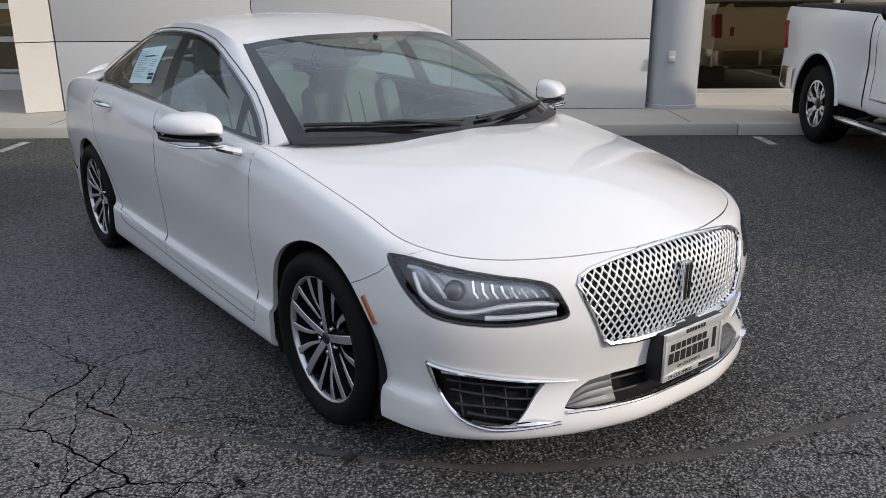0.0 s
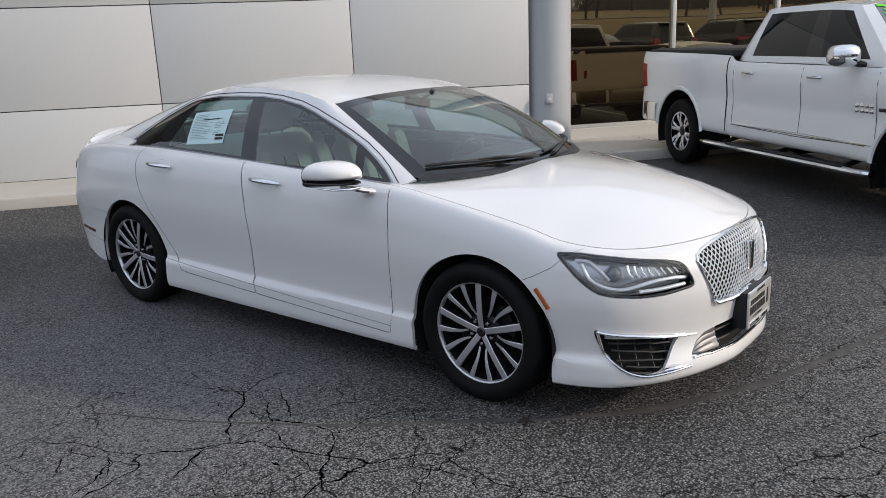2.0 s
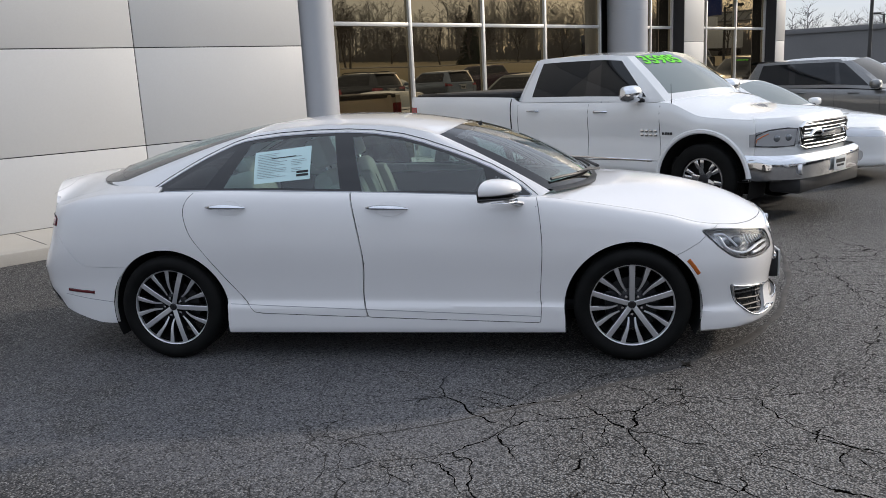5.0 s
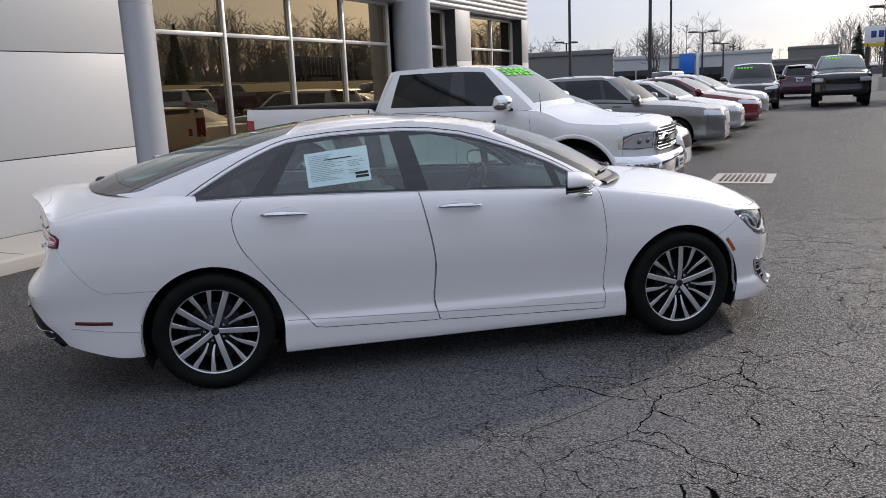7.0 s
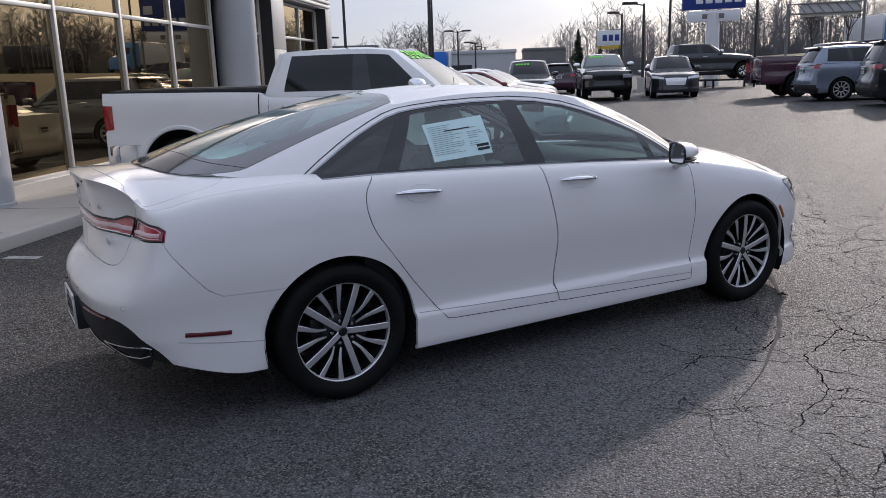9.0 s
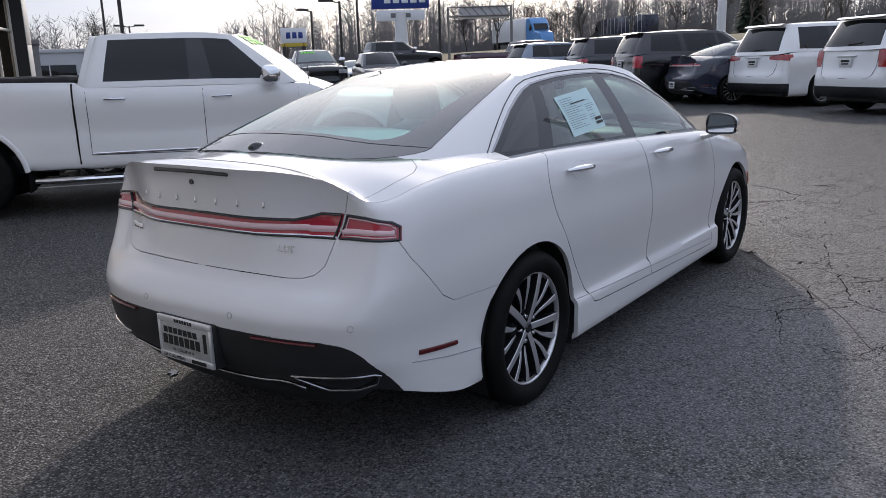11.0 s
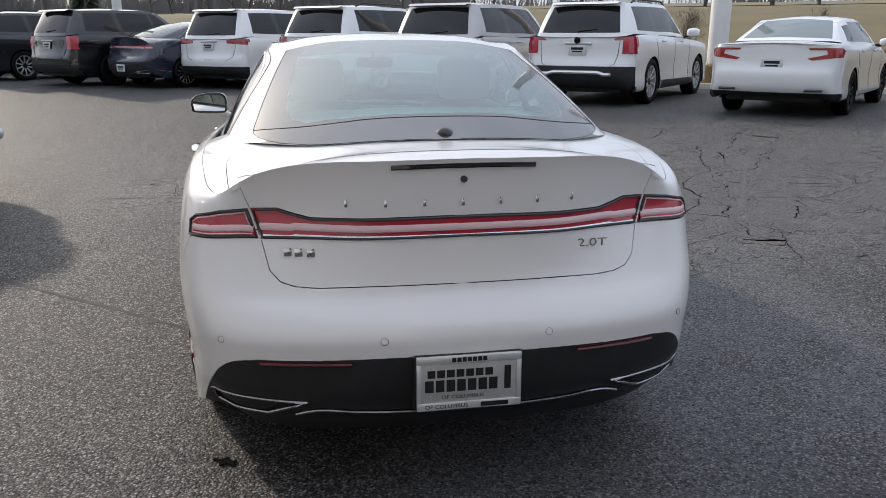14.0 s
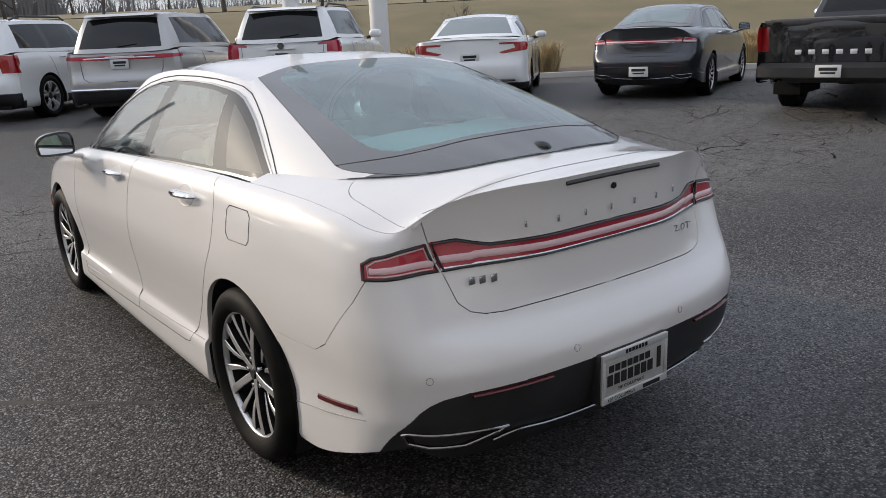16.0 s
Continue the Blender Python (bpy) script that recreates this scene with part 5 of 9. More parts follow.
        tube(sb, surf.line(SIDE, [(-1.815, 0.372), (-2.0, 0.392), (-2.18, 0.420)], 0.0, step=0.05), 0.0022, 6)
        put("bumper_line", sb, GROOVESHADE, "grey line of painted shade along the bumper groove")
        # wheels, arches
        for cx in (1.425, -1.425):
            ab = bmesh.new()
            for w0, w1, r0 in ((0.55, 0.895, 0.392),):
                rws = []
                for y in (w0, w1):
                    rws.append([(cx + r0 * math.cos(a), y, 0.325 + r0 * math.sin(a)) for a in np.linspace(-0.45, math.pi + 0.45, 36)])
                grid(ab, rws)
                cc = [ab.verts.new(p) for p in rws[0]]
                ab.faces.new(cc)
            put("arch_liner", ab, VOID, "black wheel arch liner")
            wheel(car, cx, 0.80 * side, side)
        if side == 1 and full:
            sb = bmesh.new()
            tube(sb, surf.line(SIDE, inset_poly([(-1.42, 0.985), (-1.40, 0.97), (-1.40, 0.885), (-1.42, 0.865), (-1.565, 0.868), (-1.585, 0.885), (-1.585, 0.965), (-1.565, 0.985)], 0.0), 0.0003, True, 0.03), 0.0018, 5, closed=True)
            put("fuel_flap_gap", sb, TRIM, "thin dark gap round the fuel flap")
    # middle lamp bar
    bar = part("tail_lamp_bar", rim(whole(lamp_c), 0.02, 0.001), REDLENS, car, "red full-width tail lamp bar with white band")
    for z0, r, mat, name in ((0.903, 0.011, WHITELENS, "white_band"), (0.8755, 0.0045, LAMPCHROME, "bright_strip")):
        tb = bmesh.new()
        n = 41
        tube(tb, [surf.at(REAR, a, z0 - (0.004 if abs(a) > 0.5 else 0), 0.0015)[0] for a in np.linspace(0.0, 0.60, n)], r, 6, flat=0.35, up=(-1, 0, 0.2))
        part(name, whole(tb), mat, bar)
    for oy, off in ((0.006, 0.003),):
        tb = bmesh.new()
        line = [(0.0, 0.934), (0.45, 0.928), (0.50, 0.939), (0.545, 0.952), (0.618, 0.949), (0.592, 0.868), (0.45, 0.872), (0.0, 0.875)]
        tube(tb, surf.line(REAR, line, off, False, 0.03), 0.0042, 6)
        part("lamp_rim", whole(tb), LAMPDARK, bar)
    vb = rim(whole(valance), 0.02, 0.001)
    val = part("rear_valance", vb, TRIM, car, "black textured lower bumper")
    sb = bmesh.new()
    tube(sb, surf.line(REAR, rounded([(0.0, 0.336), (0.2, 0.338), (0.33, 0.345), (0.42, 0.356), (0.47, 0.352), (0.515, 0.335)], 24, False), 0.006, False, 0.02), 0.0065, 8, flat=0.8)
    part("chrome_strip", whole(sb), DIMCHROME, val, "chrome strip")
    for nm, b, d in (("grille_back", grille_b, -0.05), ("intake_back", lowgr_b, -0.05)):
        part(nm, whole(offset_copy(b, d)), VOID, car, "black backing")
    grille(car, surf, GR)
    under(car)
    if full:
        fit_out(car, surf, gsurf, rows3, cum)
    return car, surf, gsurf


def spline_at(pts, par):
    """Catmull-Rom values at the parameters par (0 to len - 1)."""
    p = [np.array(q, float) for q in pts]
    p = [2 * p[0] - p[1]] + p + [2 * p[-1] - p[-2]]
    if len(p[0]) == 3:
        p[0] = p[2] * np.array([1, -1, 1])
        p[-1] = p[-3] * np.array([1, -1, 1])
    out = []
    for s in par:
        k = min(int(s), len(pts) - 2)
        t = s - k
        p0, p1, p2, p3 = p[k:k + 4]
        out.append(0.5 * (2 * p1 + (p2 - p0) * t + (2 * p0 - 5 * p1 + 4 * p2 - p3) * t * t + (3 * p1 - p0 - 3 * p2 + p3) * t ** 3))
    return out


def quad_faces(gv, i, j):
    s = set(gv[i][j].link_faces) & set(gv[i + 1][j + 1].link_faces)
    return list(s)


DIMCHROME = principled("dim_satin_chrome", (0.34, 0.34, 0.35), 0.22, 1.0)
# grey colour stands in for the shade in body grooves
GROOVESHADE = principled("grey_groove_shade", (0.30, 0.30, 0.31), 0.5)
LAMPDARK = principled("lamp_black", (0.05, 0.052, 0.056), 0.22, 0.4)
LAMPCHROME = principled("lamp_silver", (0.86, 0.88, 0.92), 0.30, 0.45)
CLEARBALL = principled("projector_glass", (0.10, 0.11, 0.12), 0.03, 0.0, spec=1.0, coat=1.0)
LEATHER = mottled("cream_leather", (0.36, 0.345, 0.315), (0.44, 0.42, 0.39), 6.0, 0.55, 160.0, 0.1)
AMBER = principled("amber_lens", (0.42, 0.10, 0.012), 0.18, coat=0.6)
REDLENS = principled("red_lens", (0.42, 0.022, 0.045), 0.12, coat=1.0)
REFLECTOR = principled("dark_red_reflector", (0.085, 0.004, 0.007), 0.25, coat=0.3)
WHITELENS = principled("milky_lens", (0.70, 0.48, 0.50), 0.2, coat=0.8)
FRIT = principled("dark_glass_border", (0.075, 0.072, 0.070), 0.07, spec=1.0, ior=1.7)
# teal film colour paints reflected sky and through-light into the rear pane
REARGLASS = glass("rear_tinted_glass", (0.42, 0.64, 0.63), dust_sheen=0.08, gloss=0.15, film=(0.36, 0.64, 0.64))
BLACKFRIT = principled("black_glass_border", (0.008, 0.008, 0.009), 0.06, spec=0.8)
HOUSING = principled("silvered_lamp_housing", (0.62, 0.63, 0.65), 0.22, 0.8)


def mirror(put, P):
    """Door mirror: painted cap, black lower tray, chrome blade, foot and glass."""
    n, m = 24, 12

    def shell(z0, up, down, width, x0, x1):
        rws = []
        for i in range(m + 1):
            t = i / m  # from the flat back face (t = 0) to the nose
            s = (1 - t ** 2.6) ** 0.6 if t < 1 else 0.0
            row = []
            for k in range(n):
                a = 2 * math.pi * k / n
                ca, sa = math.cos(a), math.sin(a)
                ex = width * math.copysign(abs(ca) ** 0.62, ca) * (0.35 + 0.65 * s if ca < 0 else s)
                ez = (up if sa > 0 else down) * math.copysign(abs(sa) ** (0.75 if sa > 0 else 0.4), sa) * s * (1 - 0.22 * ca)
                row.append((x0 + (x1 - x0) * t - 0.045 * ex / width, 1.032 + ex - 0.012 * t, z0 + ez + 0.03 * ex))
            rws.append(row)
        b = bmesh.new()
        grid(b, rws, close=True)
        bmesh.ops.remove_doubles(b, verts=b.verts, dist=1e-4)
        bmesh.ops.recalc_face_normals(b, faces=b.faces)
        return b, rws
    b, rws = shell(1.040, 0.066, 0.026, 0.106, 0.625, 0.795)
    mir = put("door_mirror", b, P, "white door mirror with a black tray and chrome blade", angle=60)
    g, low_ = shell(1.004, 0.016, 0.016, 0.102, 0.620, 0.785)
    put("lower_tray", g, GLOSSBLACK, "gloss black tray", mir, angle=60)
    ring_ = [(p[0] - 0.003, 1.032 + (p[1] - 1.032) * 0.94, 1.035 + (p[2] - 1.035) * 0.90) for p in rws[0]]
    ring_ = [(x, y, z - (0.030 if z < 1.03 else 0.0)) for x, y, z in ring_]
    g = bmesh.new()
    g.faces.new([g.verts.new((x - 0.002, 1.032 + (y - 1.032) * 0.95, 1.035 + (z - 1.035) * 0.93)) for x, y, z in ring_])
    put("mirror_glass", g, MIRROR, "mirror glass", mir)
    g = bmesh.new()
    tube(g, ring_, 0.007, 6, closed=True)
    put("mirror_bezel", g, GLOSSBLACK, "black bezel", mir)
    g = bmesh.new()
    tube(g, [(0.65, 1.125, 0.990), (0.735, 1.085, 0.981), (0.775, 1.01, 0.977), (0.775, 0.93, 0.976)], [0.004, 0.010, 0.013, 0.010], 8, flat=0.6)
    put("chrome_blade", g, CHROME, "chrome blade", mir)
    g = bmesh.new()
    tube(g, [(0.725, 1.02, 0.985), (0.75, 0.95, 0.968), (0.775, 0.905, 0.953), (0.785, 0.87, 0.945)], [0.018, 0.027, 0.031, 0.034], 10, flat=0.5)
    put("mirror_foot", g, P, "painted foot", mir)
    g = bmesh.new()
    tube(g, [(0.765, 0.965, 0.962), (0.805, 0.915, 0.948)], [0.012, 0.016], 8, flat=0.4)
    put("foot_trim", g, GLOSSBLACK, "black foot trim", mir)


MIRROR = principled("mirror_glass", (0.85, 0.87, 0.88), 0.02, 1.0)


def grille(car, surf, outline):
    """Chrome honeycomb of wavy uprights in a bright frame."""
    poly = [(-a, b) for a, b in outline[::-1]] + outline[1:]
    gm = bmesh.new()
    cols = 63
    for k in range(cols):
        a0 = -0.435 + 0.87 * k / (cols - 1)
        pts = []
        for z in np.linspace(0.470, 0.765, 110):
            ph = (z - 0.47) / 0.040 * 2 * math.pi
            a = a0 + 0.0058 * math.sin(ph) * (1 if k % 2 else -1)
            if inside(poly, a, z):
                pts.append(surf_front(surf, a, z, -0.012))
        if len(pts) > 3:
            tube(gm, pts, 0.0027, 5, flat=1.5, up=(0, 1, 0))
    part("grille_mesh", gm, SATIN, car, "silver honeycomb grille")
    fb = bmesh.new()
    tube(fb, [surf_front(surf, a, b, 0.001) for a, b in inset_poly(poly, 0.004)], 0.008, 8, closed=True)
    part("grille_frame", fb, CHROME, car, "chrome grille frame")
    for s in (1, -1):
        lb = bmesh.new()
        pts = [(0.362, 0.492), (0.345, 0.478), (0.25, 0.474), (0.15, 0.474), (0.075, 0.474), (0.06, 0.482)]
        tube(lb, [surf_front(surf, s * a, b + 0.008, 0.006) for a, b in pts], [0.008, 0.014, 0.016, 0.016, 0.015, 0.008], 8, flat=0.8)
        part("grille_blade", lb, CHROME, car, "chrome lower blade")
    eb = bmesh.new()
    box(eb, 2.340, -0.021, 0.56, 2.364, 0.021, 0.70, 0.003)
    em = part("emblem", eb, CHROME, car, "plain upright chrome badge")
    for s in (1, -1):
        eb = bmesh.new()
        box(eb, 2.3625, s * 0.010 - 0.0065, 0.568, 2.3655, s * 0.010 + 0.0065, 0.692, 0.001)
        part("badge_inset", eb, GLOSSBLACK, em)
    for k in range(2):
        ib = bmesh.new()
        z = 0.335 - 0.042 * k
        tube(ib, [surf_front(surf, a, z, -0.018) for a in np.linspace(-0.44 + 0.03 * k, 0.44 - 0.03 * k, 24)], 0.007, 6, flat=0.7)
        part("intake_slat", ib, TRIM, car)
    cb = bmesh.new()
    tube(cb, [surf_front(surf, a, 0.262 + (0.004 if abs(a) > 0.4 else 0), 0.004) for a in np.linspace(-0.485, 0.485, 30)], 0.006, 8)
    part("intake_strip", cb, CHROME, car, "thin chrome strip")
    for s in (1, -1):
        ib = bmesh.new()
        cols_ = []
        for a in np.linspace(0.30, 0.480, 9):
            lo_, hi_ = 0.267 + max(0, a - 0.44) * 0.25, keys(a, [(0.28, 0.363), (0.385, 0.352), (0.44, 0.325), (0.485, 0.279)])
            cols_.append([surf_front(surf, s * a, lo_ + (hi_ - lo_) * k / 8, -0.012 + (0.004 if k % 2 else 0.0)) for k in range(9)])
        grid(ib, cols_)
        bmesh.ops.recalc_face_normals(ib, faces=ib.faces)
        part("intake_end", ib, ENDPLATE, car, "ribbed silver end plate")


def surf_front(surf, a, b, lift):
    p, n = surf.at(FRONT, abs(a), b, 0.0)
    q = Vector((p.x, math.copysign(p.y, a) if abs(a) > 1e-6 else 0.0, p.z))
    return q + Vector((lift, 0, 0))


ENDPLATE = principled("brushed_end_plate", (0.16, 0.16, 0.165), 0.45, 0.6)
SATIN = principled("satin_silver", (0.80, 0.80, 0.80), 0.30, 0.65)


def tread_tyre(r, rim_r, w):
    b = bmesh.new()
    h = w / 2
    prof = [(rim_r, -h * 0.80), (rim_r + 0.02, -h * 0.96), ((r + rim_r) / 2, -h), (r - 0.03, -h * 0.97), (r - 0.010, -h * 0.86), (r, -h * 0.68)]
    for k in range(4):
        y = h * (-0.68 + 1.36 * (k + 0.5) / 4)
        prof += [(r, y - 0.028), (r, y - 0.006), (r - 0.007, y - 0.004), (r - 0.007, y + 0.004), (r, y + 0.006)]
    prof += [(r, h * 0.68), (r - 0.010, h * 0.86), (r - 0.03, h * 0.97), ((r + rim_r) / 2, h), (rim_r + 0.02, h * 0.96), (rim_r, h * 0.80)]
    lathe(b, prof, 56)
    bmesh.ops.recalc_face_normals(b, faces=b.faces)
    return b


def spoke(r0, r1, w0, w1, y0, y1, ang, bend=0.0, thick=0.018):
    """A wheel spoke in the disc plane: from radius r0 to r1 at an angle, drawn on the face at y."""
    b = bmesh.new()
    rws = []
    for j in range(7):
        t = j / 6
        r, w = r0 + (r1 - r0) * t, w0 + (w1 - w0) * t
        y = y0 + (y1 - y0) * t + 0.006 * math.sin(math.pi * t)
        off = bend * math.sin(math.pi * (1 - t) ** 1.5)
        rws.append([(r, off - w / 2, y - thick), (r, off - w / 2 * 0.9, y - 0.002), (r, off - w / 2 * 0.72, y), (r, off + w / 2 * 0.72, y), (r, off + w / 2 * 0.9, y - 0.002), (r, off + w / 2, y - thick)])
    c, s = math.cos(ang), math.sin(ang)
    grid(b, [[(p[0] * c - p[1] * s, p[2], p[0] * s + p[1] * c) for p in row] for row in rws])
    for k, f in enumerate(b.faces):
        f.material_index = 1 if k % 5 in (0, 4) else 0
    bmesh.ops.recalc_face_normals(b, faces=b.faces)
    f = max(b.faces, key=lambda q: abs(q.normal.y) * q.calc_area())
    if f.normal.y < 0:
        bmesh.ops.reverse_faces(b, faces=b.faces)
    return b


WHEEL_MESH = {}


def wheel(car, cx, cy, side, R=0.335, rr=0.243, w=0.235, cz=None):
    """Fifteen-spoke alloy wheel; y = +0.10 is the outer face before it is turned to its side."""
    W = WHEEL_MESH
    if "tyre" not in W:
        W["tyre"] = mesh_of("tyre", tread_tyre(R, rr, w), RUBBER, 40)
        b = bmesh.new()
        lathe(b, [(rr - 0.030, -0.10), (rr - 0.022, 0.02), (rr - 0.018, 0.075)], 56)
        W["barrel"] = mesh_of("barrel", b, BARRELSHADE)
        b = bmesh.new()
        lathe(b, [(rr - 0.010, 0.072), (rr - 0.007, 0.088), (rr - 0.003, 0.093), (rr + 0.004, 0.092), (rr + 0.005, 0.082)], 64)
        bmesh.ops.recalc_face_normals(b, faces=b.faces)
        W["rim_lip"] = mesh_of("rim_lip", b, ALLOY, 60)
        b = bmesh.new()
        lathe(b, [(0.0001, -0.005), (0.15, -0.005), (0.155, 0.005), (0.155, 0.02), (0.07, 0.022), (0.07, 0.03), (0.0001, 0.03)], 40)
        bmesh.ops.recalc_face_normals(b, faces=b.faces)
        W["brake_disc"] = mesh_of("brake_disc", b, BRAKE)
        W["main"] = mesh_of("spoke", spoke(0.018, rr - 0.006, 0.033, 0.037, 0.072, 0.089, 0.0, 0.0, 0.04), [ALLOY, DARKALLOY], 30)
        W["side_a"] = mesh_of("spoke", spoke(0.082, rr - 0.006, 0.011, 0.032, 0.060, 0.087, 0.0, 0.007, 0.04), [ALLOY, DARKALLOY], 30)
        W["side_b"] = mesh_of("spoke", spoke(0.082, rr - 0.006, 0.011, 0.032, 0.060, 0.087, 0.0, -0.007, 0.04), [ALLOY, DARKALLOY], 30)
        b = bmesh.new()
        lathe(b, [(0.0001, 0.050), (0.072, 0.046), (0.090, 0.040), (0.088, 0.020)], 32)
        bmesh.ops.recalc_face_normals(b, faces=b.faces)
        W["hub"] = mesh_of("hub", b, HUBGREY)
        b = bmesh.new()
        lathe(b, [(0.0001, 0.080), (0.019, 0.079), (0.023, 0.075), (0.024, 0.06)], 24)
        bmesh.ops.recalc_face_normals(b, faces=b.faces)
        W["hub_cap"] = mesh_of("hub_cap", b, GLOSSBLACK)
        b = bmesh.new()
        lathe(b, [(0.0001, 0.016), (0.008, 0.015), (0.012, 0.007), (0.012, -0.01)], 10)
        bmesh.ops.recalc_face_normals(b, faces=b.faces)
        W["lug_nut"] = mesh_of("lug_nut", b, CHROME)
        b = bmesh.new()
        box(b, 0.075, -0.02, -0.075, 0.150, 0.035, 0.075, 0.012)
        W["caliper"] = mesh_of("caliper", b, DARKALLOY)
    turn = pose(cx, cy, R if cz is None else cz, 0, 0, 0 if side > 0 else 180) @ Matrix.Diagonal((1, 1, 1, 1))
    hub = new("wheel", W["tyre"])
    hub.parent, hub.matrix_local = car, turn
    tagged(hub, "black tyre on a fifteen-spoke alloy wheel")
    def sub(name, me, m=Matrix()):
        o = new(name, me)
        o.parent, o.matrix_local = hub, m
        return o
    for n in ("barrel", "rim_lip", "brake_disc", "hub", "hub_cap", "caliper"):
        sub(n, W[n])
    spin = math.pi / 2 if cx > 0 else math.pi / 2 + 0.35
    for k in range(5):
        a = spin + 2 * math.pi * k / 5
        sub("spoke", W["main"], Matrix.Rotation(-a, 4, "Y"))
        sub("spoke", W["side_a"], Matrix.Rotation(-(a + radians(23)), 4, "Y"))
        sub("spoke", W["side_b"], Matrix.Rotation(-(a - radians(23)), 4, "Y"))
        q = a + radians(36)
        sub("lug_nut", W["lug_nut"], Matrix.Translation((0.057 * math.cos(q), 0.060, 0.057 * math.sin(q))))


HUBGREY = principled("grey_hub_alloy", (0.05, 0.05, 0.053), 0.4, 0.6)
# brake and barrel are near black, the wheel's inner shade painted in
BRAKE = principled("brake_steel", (0.05, 0.05, 0.052), 0.5, 0.8)
BARRELSHADE = principled("shade_black_barrel", (0.010, 0.010, 0.011), 0.6, 0.2)


def under(car):
    b = bmesh.new()
    box(b, -2.05, -0.60, 0.22, 2.05, 0.60, 0.30, 0.03)
    box(b, -1.0, -0.86, 0.19, 1.0, 0.86, 0.34, 0.03)
    part("underbody", b, TRIM, car, "black underbody")



INK = principled("black_ink", (0.01, 0.01, 0.01), 0.5)
DASH = mottled("dark_dashboard", (0.020, 0.021, 0.023), (0.035, 0.035, 0.037), 8.0, 0.5, 220.0, 0.12)
CARPET = mottled("dark_carpet", (0.03, 0.03, 0.031), (0.05, 0.05, 0.05), 10.0, 0.95, 300.0, 0.3)
PAPER = principled("price_sheet_paper", (0.56, 0.74, 0.74), 0.55)
SHEETINK = principled("grey_print", (0.22, 0.27, 0.28), 0.6)
DEALERPLATE = mottled("pewter_plate", (0.40, 0.40, 0.39), (0.52, 0.51, 0.49), 20.0, 0.4, 90.0, 0.1, 0.3)


def lettering(name, body, size, mat, parent, m, label="", depth=0.0008, width=None):
    """Raised letters in the built-in font, centred, as one mesh under its parent."""
    c = bpy.data.curves.new(name, "FONT")
    c.body, c.size, c.extrude, c.align_x, c.align_y = body, size, depth, "CENTER", "CENTER"
    o = new("letters_tmp", c)
    me = bpy.data.meshes.new_from_object(o.evaluated_get(bpy.context.evaluated_depsgraph_get()))
    bpy.data.objects.remove(o)
    if width:
        xs = [v.co.x for v in me.vertices]
        k = width / (max(xs) - min(xs))
        for v in me.vertices:
            v.co.x *= k
    me.materials.clear()
    me.materials.append(mat)
    p = new(name, me)
    p.parent, p.matrix_local = parent, m
    return tagged(p, label)


def cushion(bm, x0, y0, z0, x1, y1, z1, m=None, puff=0.35):
    """A soft block with rounded sides."""
    n0 = len(bm.verts)
    r = bmesh.ops.create_cube(bm, size=2.0)
    es = list({e for v in r["verts"] for e in v.link_edges})
    bmesh.ops.subdivide_edges(bm, edges=es, cuts=5, use_grid_fill=True)
    vs = list(bm.verts)[n0:]
    for v in vs:
        c = v.co.copy()
        n = (abs(c.x) ** 5 + abs(c.y) ** 5 + abs(c.z) ** 5) ** 0.2
        s = c / n if n > 0 else c
        c = c.lerp(s, 0.8)
        v.co = Vector(((x0 + x1) / 2 + c.x * (x1 - x0) / 2, (y0 + y1) / 2 + c.y * (y1 - y0) / 2, (z0 + z1) / 2 + c.z * (z1 - z0) / 2))
        if m is not None:
            v.co = m @ v.co


